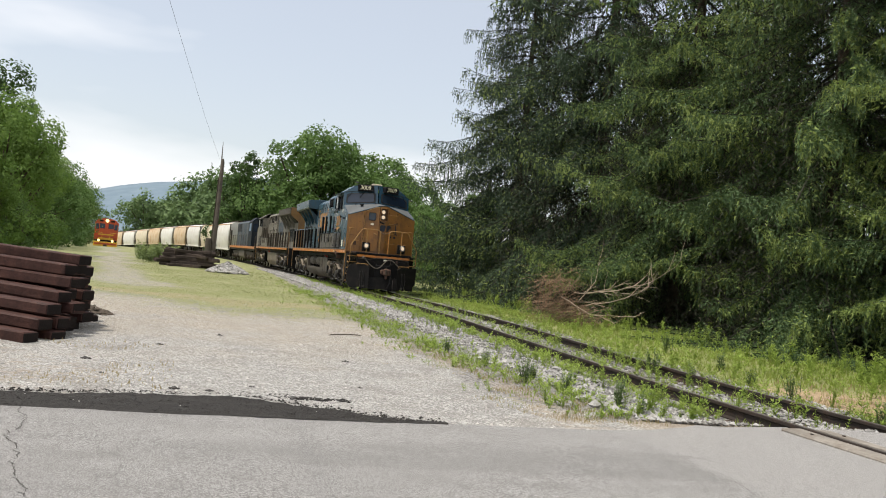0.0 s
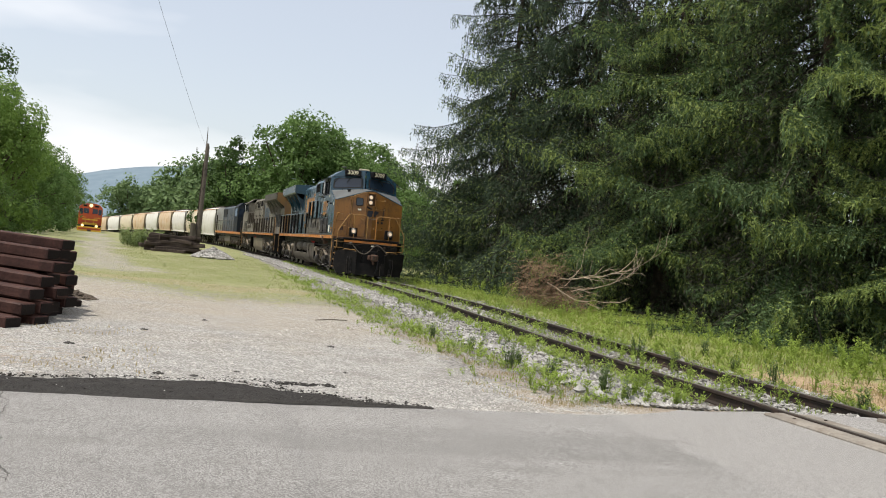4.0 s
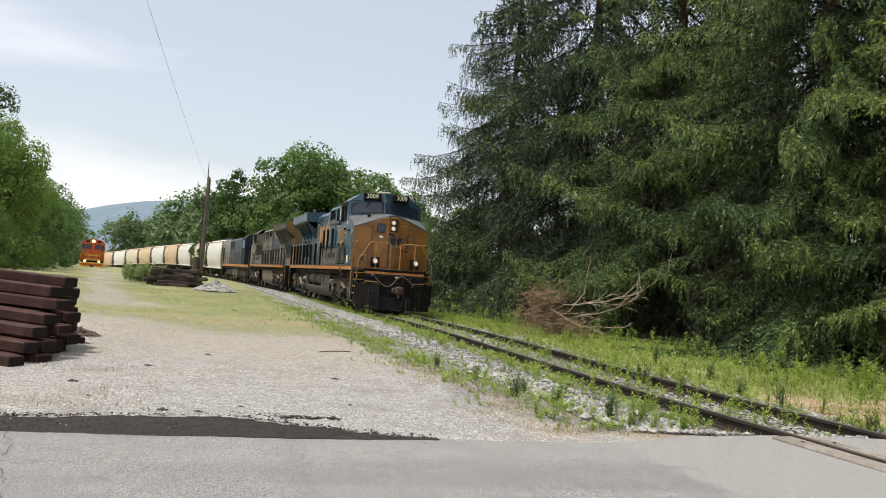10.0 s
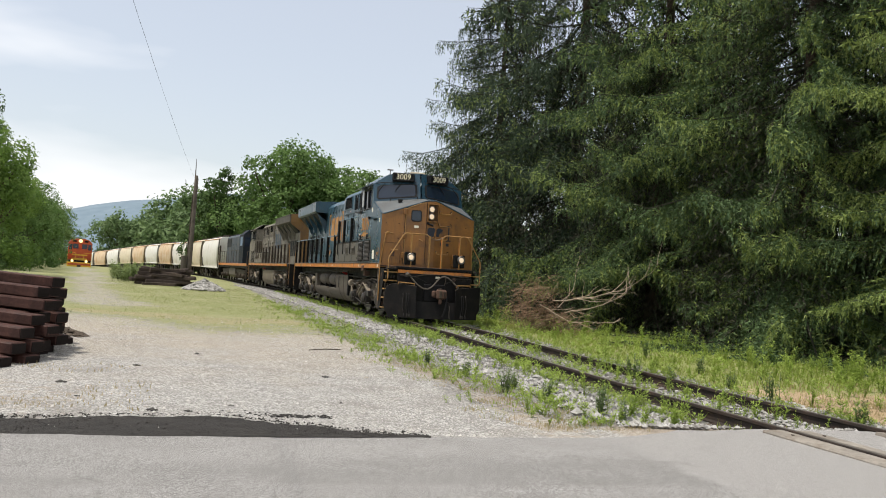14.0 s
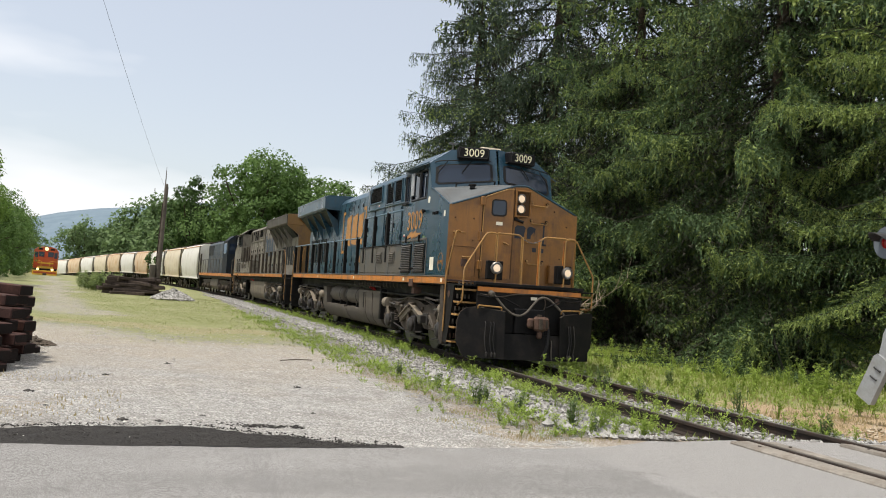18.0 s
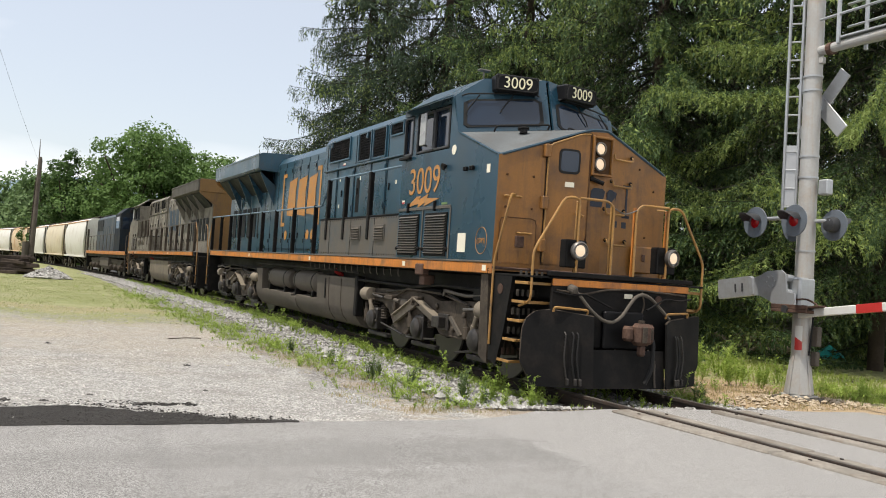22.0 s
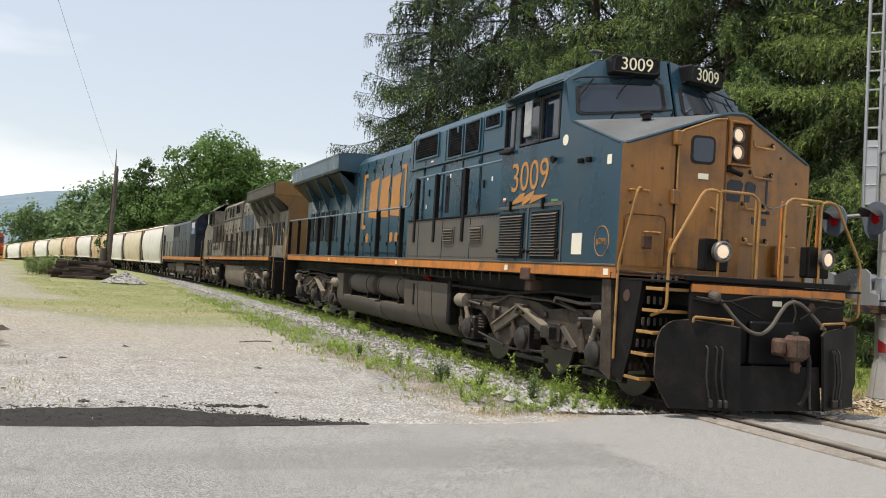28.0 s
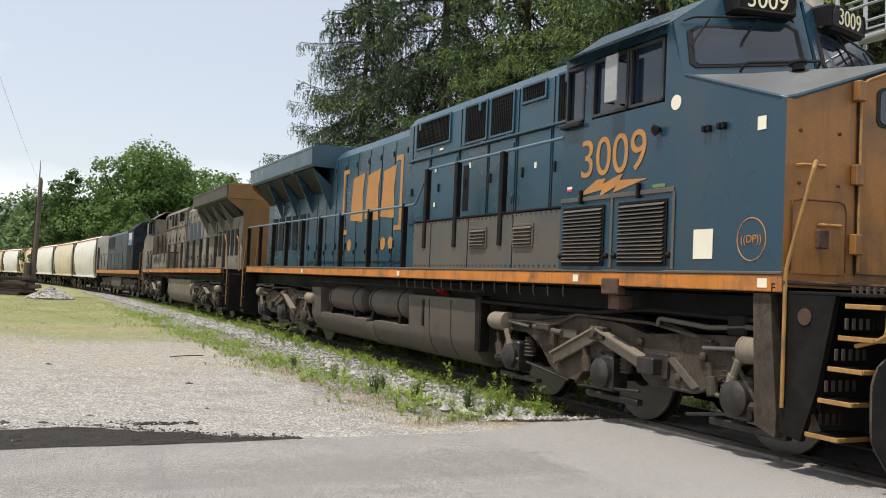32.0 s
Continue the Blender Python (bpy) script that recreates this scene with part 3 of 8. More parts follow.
    litter = n.mix(n.span(fine, 0.36, 0.64), (0.27, 0.195, 0.12), (0.50, 0.385, 0.25))
    col = n.mix(read("bare"), stone, gravel)
    col = n.mix(read("grass"), col, turf)
    straw = n.mix(n.span(fine, 0.36, 0.64), (0.30, 0.20, 0.125), (0.56, 0.41, 0.265))
    by_side = n.span(side.outputs["X"], 0.8, 1.6)
    litter = n.mix(by_side, litter, straw)
    col = n.mix(n.math("MULTIPLY", read("dry"), n.math("ADD", n.math("MULTIPLY", by_side, 0.45), 0.42)), col, litter)
    n.bump(n.math("ADD", cells, fine), 0.9, 0.04)
    me.materials.append(n.out(col, 0.92))
    return ob


ground = make_ground()


def pebble(b, x, y, z, r, sq=0.7):
    """One broken stone."""
    i = len(b.v)
    a = random.uniform(0, 6.28)
    ca, sa = math.cos(a), math.sin(a)
    for px, py, pz in ((1, 0.2, 0), (-0.9, -0.3, 0.1), (0.1, 1, -0.1), (-0.2, -0.9, 0), (0.15, 0.1, 0.9), (0, 0, -0.8)):
        k = random.uniform(0.7, 1.25) * r
        b.v.append((x + (px * ca - py * sa) * k, y + (px * sa + py * ca) * k, z + pz * k * sq))
    b.f += [tuple(i + q for q in t) for t in ((0, 2, 4), (2, 1, 4), (1, 3, 4), (3, 0, 4), (2, 0, 5), (1, 2, 5), (3, 1, 5), (0, 3, 5))]


# ---- road and crossing ----
def asphalt(name, a, b, dark, newer=None):
    n = Nodes(name)
    grit, mid, big = n.noise(120.0, 3.0, 0.7), n.noise(2.6, 5.0, 0.6), n.noise(0.35, 4.0)
    col = n.mix(n.span(grit, 0.43, 0.57), tone(a, 0.58), tone(b, 1.42))
    coarse = n.noise(38.0, 2.0, 0.6)
    col = n.mix(n.span(coarse, 0.52, 0.66, 0.0, 0.45), col, tone(a, 0.62))
    col = n.mix(n.span(mid, 0.45, 0.75, 0.0, 0.4), col, dark)
    worn = n.noise(1.0, 3.0, 0.5, (0.12, 1.1, 1.0))
    col = n.mix(n.span(worn, 0.42, 0.62, 0.0, 0.35), col, tone(a, 0.72))
    if newer:
        split = n.add("ShaderNodeSeparateXYZ")
        n.link(n.where, split.inputs[0])
        edge = n.math("ADD", split.outputs["X"], n.span(mid, 0.3, 0.7, -0.09, 0.09))
        col = n.mix(n.span(edge, -3.16, -3.02), col, n.mix(n.span(grit, 0.43, 0.57), tone(newer, 0.55), tone(newer, 1.45)))
    crack = n.add("ShaderNodeTexVoronoi", Scale=0.33)
    crack.feature = "DISTANCE_TO_EDGE"
    shift = n.add("ShaderNodeVectorMath")
    shift.operation = "ADD"
    wob = n.add("ShaderNodeTexNoise", Scale=1.6, Detail=5.0)
    n.link(n.where, wob.inputs["Vector"])
    n.link(n.where, shift.inputs[0])
    n.link(wob.outputs["Color"], shift.inputs[1])
    n.link(shift.outputs[0], crack.inputs["Vector"])
    col = n.mix(n.span(crack.outputs["Distance"], 0.0, 0.004, 0.3, 0.0), col, (0.06, 0.057, 0.055))
    n.bump(grit, 0.8, 0.012)
    n.bsdf.inputs["Specular IOR Level"].default_value = 0.25
    return n.out(col, 0.95)


road_grey = asphalt("aged_asphalt", (0.20, 0.196, 0.191), (0.30, 0.295, 0.288), (0.17, 0.165, 0.159), (0.275, 0.269, 0.262))
patch_black = asphalt("fresh_tar_patch", (0.016, 0.015, 0.014), (0.045, 0.042, 0.039), (0.028, 0.026, 0.024))


def road_edge(x):
    """Where the road ends towards the lot."""
    base = 7.62 + 0.06 * (max(x, -16) + 6 if x < -3.2 else 2.8) + 0.52 * smooth_step(-3.4, -1.7, x) + 0.24 * smooth_step(-1.9, -0.5, x)
    return base + 0.03 * wobble(x, 0, 1.7) + 0.025 * wobble(x, 4, 6.0)


def make_road():
    """Asphalt from the eye's side up to the lot, cut open along both rails."""
    b = Build()
    mid_x = line(0)[0].x
    gaps = [(-3000, mid_x - 0.812), (mid_x - 0.637, mid_x + 0.637), (mid_x + 0.812, 3000)]
    for lo, hi in gaps:
        xs = sorted({lo, hi, *[x for x in [-800, -200, -60, -30] if lo < x < hi], *[x for x in [30, 60, 200, 800] if lo < x < hi], *[-16 + 0.2 * k for k in range(161) if lo < -16 + 0.2 * k < hi]})
        ys = [-60, -20, -6, -2, 0, 1.5, 3, 4.5, 6, 7]
        rows = []
        for x in xs:
            e = road_edge(max(-16, min(16, x)))
            row = []
            for y in ys + [e]:
                crown = -0.004 * abs(y - 3) + (-0.035 if abs(x) > 2 else -0.012) + 0.010 * wobble(x, y, 0.4)
                row.append((x, y, crown - 0.008 * (abs(x) < 2)))
            row.append((x, e + 0.05, -0.16))
            rows.append(row)
        i, n = len(b.v), len(rows[0])
        for row in rows:
            b.v += row
        b.f += [(i + j * n + k, i + j * n + n + k, i + j * n + n + k + 1, i + j * n + k + 1) for j in range(len(rows) - 1) for k in range(n - 1)]
    ob = part("road", b, road_grey, None, smooth=True)
    return tagged(ob, "aged pale grey asphalt road with fine cracks", "road", kind="structure")


road = make_road()


crack_grey = surf("crack_dust", (0.10, 0.096, 0.09), 0.95, 0, 0.4, 3, 30, 0.2)


def make_patch():
    """The long dark band of fresh tar along the road's edge."""
    b, n = Build(), 9
    for k in range(301):
        x = -17 + 12.1 * k / 300
        w = 0.95 * smooth_step(-4.85, -7.1, x) - 0.22 * smooth_step(-7.2, -8.8, x) + (0.13 * wobble(x, 2, 1.4) + 0.07 * wobble(x, 9, 6) + 0.04 * wobble(x, 3, 17)) * smooth_step(-4.95, -5.6, x)
        m = road_edge(x) - 0.03 + 0.015 * wobble(x, 5, 4)
        for q in range(n):
            y = m + (0.09 + max(0.01, w)) * q / (n - 1)
            b.v.append((x, y, -0.048 + (0.010 * wobble(x, y, 7) + 0.004 if 0 < q < n - 1 else -0.004 - 0.012 * (q > 0))))
    b.f += [(k * n + q, k * n + n + q, k * n + n + q + 1, k * n + q + 1) for k in range(300) for q in range(n - 1)]
    # loose crumbs along its ragged side
    rnd = random.Random(40)
    random.seed(41)
    for _ in range(900):
        x = rnd.uniform(-14, -4.9)
        w = 0.95 * smooth_step(-4.85, -7.1, x) - 0.22 * smooth_step(-7.2, -8.8, x) + 0.13 * wobble(x, 2, 1.4) * smooth_step(-4.95, -5.6, x)
        pebble(b, x, road_edge(x) + 0.07 + max(0, w) + abs(rnd.gauss(0, 0.09)), -0.054, rnd.uniform(0.006, 0.022), 0.5)
    for _ in range(2600):
        x = rnd.uniform(-12.5, -5.2)
        w = 0.95 * smooth_step(-4.85, -7.1, x) - 0.22 * smooth_step(-7.2, -8.8, x)
        pebble(b, x, road_edge(x) + rnd.random() * (0.05 + w), -0.04, rnd.uniform(0.004, 0.011), 0.5)
    for cx, cy, rx, ry in ((-6.65, 8.80, 0.36, 0.05), (-6.0, 8.69, 0.32, 0.05), (-7.3, 8.72, 0.15, 0.03)):
        for _ in range(160):
            pebble(b, cx + rnd.gauss(0, rx * 0.5), cy + rnd.gauss(0, ry), -0.058, rnd.uniform(0.012, 0.032), 0.35)
    return tagged(part("tar_patch", b, patch_black), "black fresh tar band along the road edge", "tar patch", kind="structure")


make_patch()


def make_crack():
    """The open crack wandering across the road."""
    way, b = [(-8.48, 7.47), (-8.3, 6.9), (-8.33, 6.37), (-8.18, 6.06), (-8.13, 5.61), (-8.05, 5.32), (-7.95, 5.09), (-7.94, 4.95)], Build()
    rnd, left, right = random.Random(2), [], []
    for (xa, ya), (xb, yb) in zip(way, way[1:]):
        for k in range(8):
            t = k / 8
            x, y = xa + (xb - xa) * t + rnd.gauss(0, 0.012), ya + (yb - ya) * t + rnd.gauss(0, 0.008)
            w = rnd.uniform(0.0015, 0.005)
            z = -0.004 * abs(y - 3) - 0.035 + 0.010 * wobble(x, y, 0.4) + 0.003
            left.append((x - w, y, z))
            right.append((x + w, y + 0.004, z))
    for k in range(len(left) - 1):
        b.poly(left[k], right[k], right[k + 1], left[k + 1])
    tagged(part("road_crack", b, crack_grey), "dark wandering crack in the asphalt", "crack", kind="structure")
    (xa, ya), (xb, yb) = [(-4.95, 15.77), (-4.32, 16.18)]
    tagged(part("stick", Build().tube([(xa, ya, -0.03), ((xa + xb) / 2, (ya + yb) / 2 + 0.03, -0.02), (xb, yb, -0.03)], 0.009, 6), bark), "dark stick lying on the gravel", "stick")


make_crack()


def make_crossing():
    ob = thing("crossing_panel", "worn timber and rubber panels beside the rails in the road", "crossing panel", kind="structure")
    mid_x, rnd = line(0)[0].x, random.Random(71)
    for x0, x1 in ((-0.632, -0.44), (0.44, 0.632), (-1.06, -0.815), (0.815, 1.06)):
        for k in range(8):
            y = 8.3 - 2.42 * k
            b = Build().box(mid_x + x0, mid_x + x1, y - 2.4, y, -0.12, -0.004 - 0.004 * (k % 2), 0.018)
            b.v = [(px + rnd.uniform(-0.008, 0.008), py, pz + (rnd.uniform(-0.008, 0.002) if pz > -0.05 else 0)) for px, py, pz in b.v]
            part("plank", b, crossing_wood, ob)
            part("spike_row", Build().rod((mid_x + (x0 + x1) / 2, y - 0.35, -0.03), (mid_x + (x0 + x1) / 2, y - 0.35, 0.002), 0.018, 8), rail_side, ob)
    return ob


make_crossing()


# ---- track ----
RAIL = [(-0.068, -0.17), (0.068, -0.17), (0.068, -0.158), (0.012, -0.14), (0.010, -0.05), (0.036, -0.038), (0.036, -0.006), (0.028, 0.0), (-0.028, 0.0), (-0.036, -0.006), (-0.036, -0.038), (-0.010, -0.05), (-0.012, -0.14), (-0.068, -0.158)]


def sweep(outline, stations):
    """An outline across the way, carried through places with headings."""
    b, n = Build(), len(outline)
    for p, a in stations:
        ca, sa = math.cos(a), math.sin(a)
        b.v += [(p.x + q[0] * ca, p.y + q[0] * sa, p.z + q[1]) for q in outline]
    for k in range(len(stations) - 1):
        o = k * n
        b.f += [(o + j, o + (j + 1) % n, o + n + (j + 1) % n, o + n + j) for j in range(n)]
    b.f += [tuple(range(n)), tuple(range(n * (len(stations) - 1), n * len(stations)))]
    return b


def make_track():
    ob = thing("railway_track", "rusty single railway track on weedy pale ballast", "track", kind="structure")
    us = [-60, -30, -10] + list(range(0, 48, 3)) + list(range(48, 420, 6))
    for side in (-HALF_GAUGE, HALF_GAUGE):
        part("rail", sweep(RAIL, [line(u, side) for u in us]), rail_side, ob, "rusty steel rail with worn head")
        part("rail_head", sweep([(-0.026, 0.0), (0.026, 0.0), (0.026, 0.003), (-0.026, 0.003)], [line(u, side) for u in us]), rail_head, ob)
    tie = Build().box(-1.28, 1.28, -0.115, 0.115, -0.35, -0.175, 0.015).mesh("tie", track_tie)
    fix(tie)
    for k in range(130):
        u = 8.95 + 0.53 * k
        p, a = line(u)
        t = new("tie", tie)
        t.parent = ob
        t.matrix_basis = pose(p.x + random.uniform(-0.03, 0.03), p.y, p.z + random.uniform(-0.015, 0.01), 0, 0, math.degrees(a) + random.uniform(-1.5, 1.5))
    plate = fix(Build().box(-0.10, 0.10, -0.17, 0.17, -0.176, -0.160, 0.006).mesh("tie_plate", rail_side))
    for k in range(14):
        for side in (-HALF_GAUGE, HALF_GAUGE):
            p, a = line(8.95 + 0.53 * k, side)
            t = new("tie_plate", plate)
            t.parent = ob
            t.matrix_basis = pose(p.x, p.y, p.z, 0, 0, 90)
    return ob


make_track()


def tinted(name, a, b, c, rough=0.88):
    n = Nodes(name)
    geo = n.add("ShaderNodeNewGeometry")
    col = n.mix(geo.outputs["Random Per Island"], a, b)
    col = n.mix(n.span(n.noise(9.0), 0.4, 0.7, 0.0, 0.5), col, c)
    return n.out(col, rough)


ballast_mat = tinted("ballast_stones", (0.10, 0.098, 0.093), (0.44, 0.435, 0.42), (0.26, 0.245, 0.22))
rubble_mat = tinted("earthy_rubble", (0.28, 0.22, 0.15), (0.46, 0.40, 0.31), (0.33, 0.24, 0.15))
pebble_mat = tinted("lot_pebbles", (0.26, 0.25, 0.235), (0.66, 0.64, 0.61), (0.45, 0.42, 0.38))


def make_ballast():
    rnd, b = random.Random(3), Build()
    random.seed(5)
    for _ in range(21000):
        y = 8.5 + 60 * rnd.random() ** 1.8
        x = line(y)[0].x + rnd.choice((rnd.uniform(-2.7, -0.95), rnd.uniform(-2.6, -1.3), rnd.gauss(-1.9, 0.3), rnd.uniform(-0.6, 0.6), rnd.uniform(0.9, 2.0)))
        if y < road_edge(x) + 0.16 or y < road_edge(x) + 0.8 and x < -0.9 and rnd.random() < 0.55 or x < -2.7 and y < 9.6 and rnd.random() < 0.7:
            continue
        pebble(b, x, y, ground_height(x, y) + 0.012 + 0.02 * rnd.random(), rnd.uniform(0.016, 0.046) * (1.0 if y < 20 else 1.35 if y < 40 else 1.9))
    ob = part("ballast_stones", b, ballast_mat, tidy=False)
    tagged(ob, "loose pale grey ballast stones along the rails", "ballast", kind="stuff")
    b = Build()
    for _ in range(15000):
        y = 7.75 + 17 * rnd.random() ** 2.0
        x = rnd.uniform(-13, -3.6 - 0.04 * (y - 9))
        pebble(b, x, y, ground_height(x, y) + 0.004, rnd.uniform(0.005, 0.012) * (1.0 if rnd.random() < 0.93 else 1.9))
    ob = part("lot_pebbles", b, pebble_mat, tidy=False)
    tagged(ob, "small loose gravel pebbles on the bare lot", "gravel", kind="stuff")
    # larger broken rocks on the shoulder
    for k in range(64):
        y = 9.0 + 7 * rnd.random() ** 1.4
        x, r = line(y)[0].x + rnd.uniform(-2.9, -1.3), rnd.uniform(0.045, 0.10)
        if y < road_edge(x) + 0.25:
            continue
        b = Build()
        pebble(b, 0, 0, 0, r, 0.65)
        pebble(b, r * 0.4, r * 0.2, r * 0.1, r * 0.6, 0.6)
        tagged(part("rock", b, stone_pale, at=pose(x, y, ground_height(x, y) + r * 0.35)), "pale grey broken rock lying in the ballast", "rock", "rocks on the shoulder")
    # single dark lumps lying on the lot
    for x, y, r in ((-7.35, 8.7, 0.055), (-7.02, 8.72, 0.04), (-6.2, 8.62, 0.04), (-6.6, 9.2, 0.03), (-8.1, 9.5, 0.03), (-8.4, 10.6, 0.06), (-5.2, 12.1, 0.05), (-2.42, 10.35, 0.11), (-2.15, 10.3, 0.09), (-5.4, 9.6, 0.03), (-7.7, 12.4, 0.05), (-6.9, 14.2, 0.05)):
        b = Build()
        pebble(b, 0, 0, 0, r * 0.8, 0.5)
        pebble(b, r * 0.7, r * 0.3, -0.1 * r, r * 0.5, 0.5)
        pebble(b, -r * 0.6, r * 0.4, -0.1 * r, r * 0.45, 0.5)
        dark = r < 0.08 or x < -2.3
        tagged(part("stone", b, stone_dark if dark else stone_pale, at=pose(x, y, ground_height(x, y) + r * 0.3)), "small dark broken stone lying on the gravel" if dark else "pale broken stone lying in the ballast", "stone", "stones on the lot")


make_ballast()


# ---- locomotives ----
def wheelset(parent, y, r=0.535, solid=truck_grey):
    ax = thing("wheelset", "", "")
    ax.parent, ax.matrix_basis = parent, pose(0, y, r)
    part("axle", Build().rod((-1.1, 0, 0), (1.1, 0, 0), 0.09, 10), black_paint, ax)
    for s in (-1, 1):
        prof = [(0.10, 0.10), (0.14, 0.10), (0.16, 0.03), (r - 0.11, 0.01), (r - 0.07, 0.05), (r - 0.004, 0.055), (r, -0.05), (r + 0.028, -0.075), (r - 0.05, -0.085), (0.12, -0.06)]
        part("wheel", Build().lathe(prof, (s * HALF_GAUGE, 0, 0), (s, 0, 0), 26), wheel_steel, ax, smooth=True)
        part("tread", Build().lathe([(r - 0.05, 0.058), (r + 0.001, 0.056), (r + 0.001, 0.02), (r - 0.05, 0.02)], (s * HALF_GAUGE, 0, 0), (s, 0, 0), 26), tread_steel, ax, smooth=True)
    return ax


def six_wheel_truck(parent, y, flip, steel, detail=True):
    """A three-axle truck with its cast side frames, centred at y. flip: its outer end points back."""
    sets = [wheelset(parent, y + d) for d in (-2.07, 0.0, 2.07)]
    k = -1 if flip else 1

    def yy(v):
        return y + k * v

    for s in (-1, 1):
        x0, x1 = s * 1.12, s * 1.28
        side = [(-2.78, 1.0), (-2.6, 1.07), (-1.96, 1.09), (-1.2, 1.06), (-0.65, 1.02), (-0.25, 1.10), (0.5, 1.14), (1.1, 1.10), (1.6, 1.12), (2.6, 1.07), (2.78, 1.0), (2.78, 0.88), (1.8, 0.86), (1.48, 0.74), (1.22, 0.50), (0.95, 0.38), (0.62, 0.38), (0.34, 0.66), (0.10, 0.77), (-0.25, 0.77), (-0.52, 0.66), (-0.74, 0.50), (-1.46, 0.50), (-1.95, 0.75), (-2.12, 0.87), (-2.78, 0.88)]
        part("side_frame", Build().prism([(yy(a), z) for a, z in side], "x", x0, x1), steel, parent, "grimy cast truck side frame")
        for d in (-2.07, 0.0, 2.07):
            b = Build().box(x0 - s * 0.02, s * 1.36, yy(d) - 0.17, yy(d) + 0.17, 0.34, 0.74, 0.03)
            b.lathe([(0.17, 0), (0.17, 0.05), (0.12, 0.09), (0.05, 0.10)], (s * 1.36, yy(d), 0.535), (s, 0, 0), 16)
            part("journal_box", b, journal_black if detail else steel, parent, smooth=True)
            for q in (-0.25, 0.25):
                coil = [(0.072 if h % 2 else 0.092, 0.56 + 0.024 * h) for h in range(11)]
                part("spring", Build().lathe([(0.03, 0.56)] + coil + [(0.03, 0.81)], (s * 1.2, yy(d) + q, 0), (0, 0, 1), 10), steel, parent)
            if detail:
                part("pedestal_tie", Build().box(s * 1.14, s * 1.24, yy(d) - 0.48, yy(d) + 0.48, 0.22, 0.29, 0.012), journal_black, parent)
                caps = Build()
                for j in range(6):
                    a = 1.047 * j
                    caps.rod((s * 1.40, yy(d) + 0.125 * math.cos(a), 0.535 + 0.125 * math.sin(a)), (s * 1.43, yy(d) + 0.125 * math.cos(a), 0.535 + 0.125 * math.sin(a)), 0.016, 6)
                tagged(part("cap_bolts", caps, tank_grey, parent), kind="stuff")
                part("snubber", Build().lathe([(0.035, -0.16), (0.06, -0.15), (0.06, 0.02), (0.035, 0.03), (0.03, 0.16)], (s * 1.34, yy(d) + 0.36, 0.66), (0, 0.25, 1), 10), steel, parent, smooth=True)
        if detail:
            # the slanted equaliser link in pale worn steel
            for run, z0, z1 in (((1.02, 0.12), 0.63, 0.985), ((0.10, -0.80), 0.985, 0.70)):
                (a, b_), h = run, 0.095
                part("link", Build().prism([(yy(a), z0 - h), (yy(a), z0 + h * 0.4), (yy(b_), z1 + h * 0.5), (yy(b_), z1 - h * 0.9)], "x", s * 1.31, s * 1.37).prism([(yy(a), z0 + h * 0.3), (yy(a), z0 + h * 0.55), (yy(b_), z1 + h * 0.65), (yy(b_), z1 + h * 0.4)], "x", s * 1.29, s * 1.43), tank_tan, parent, "pale worn steel link bar")
            part("link_pivot", Build().box(s * 1.29, s * 1.42, yy(0.22), yy(-0.04), 0.90, 1.05, 0.015).rod((s * 1.42, yy(0.09), 0.975), (s * 1.47, yy(0.09), 0.975), 0.04, 10), truck_grey, parent)
            part("link_block", Build().box(s * 1.29, s * 1.46, yy(-0.72), yy(-0.98), 0.62, 0.79, 0.012).box(s * 1.285, s * 1.33, yy(-0.70), yy(-1.06), 0.585, 0.835, 0.01), journal_black, parent)
            for a, z in ((1.35, 0.98), (0.98, 0.62), (-1.2, 0.62), (-1.55, 0.86), (1.9, 0.98), (-0.58, 0.93)):
                part("frame_lug", Build().lathe([(0.05, 0), (0.05, 0.03), (0.025, 0.045)], (s * 1.28, yy(a), z), (s, 0, 0), 8), steel, parent)
            part("frame_gusset", Build().prism([(yy(-1.02), 0.80), (yy(-1.12), 0.82), (yy(-1.50), 0.56), (yy(-1.42), 0.53)], "x", s * 1.28, s * 1.315), tank_grey, parent)
            part("frame_bracket", Build().box(s * 1.28, s * 1.40, yy(1.12), yy(1.42), 0.93, 1.01, 0.012).box(s * 1.28, s * 1.36, yy(1.05), yy(1.16), 0.74, 0.92, 0.012), steel, parent)
            part("arch_lip", Build().tube([(s * 1.27, yy(0.62), 0.38), (s * 1.27, yy(0.34), 0.66), (s * 1.27, yy(0.10), 0.77), (s * 1.27, yy(-0.25), 0.77), (s * 1.27, yy(-0.52), 0.66), (s * 1.27, yy(-0.74), 0.50), (s * 1.27, yy(-1.46), 0.50), (s * 1.27, yy(-1.95), 0.75)], 0.022, 6), steel, parent)
            part("rib_pad", Build().box(s * 1.28, s * 1.33, yy(-0.15), yy(0.02), 0.34, 0.76, 0.01), journal_black, parent)
            for a, za, b_, zb in ((-2.3, 0.42, -1.35, 0.28), (-0.6, 0.40, 0.55, 0.33), (0.75, 0.36, 1.75, 0.48), (-1.75, 1.0, -0.95, 1.16), (0.7, 1.14, 1.6, 1.06)):
                part("brake_rod", Build().rod((s * 1.30, yy(a), za), (s * 1.30, yy(b_), zb), 0.018, 6), journal_black, parent)
            for d, z in ((-2.35, 0.98), (2.42, 0.98)):
                b = Build().lathe([(0.05, -0.25), (0.10, -0.22), (0.125, -0.14), (0.125, 0.18), (0.13, 0.185), (0.13, 0.21), (0.04, 0.22)], (s * 1.34, yy(d), z), (0, k * (1 if d < 0 else -1), 0), 16)
                part("brake_cylinder", b, tank_tan, parent, smooth=True)
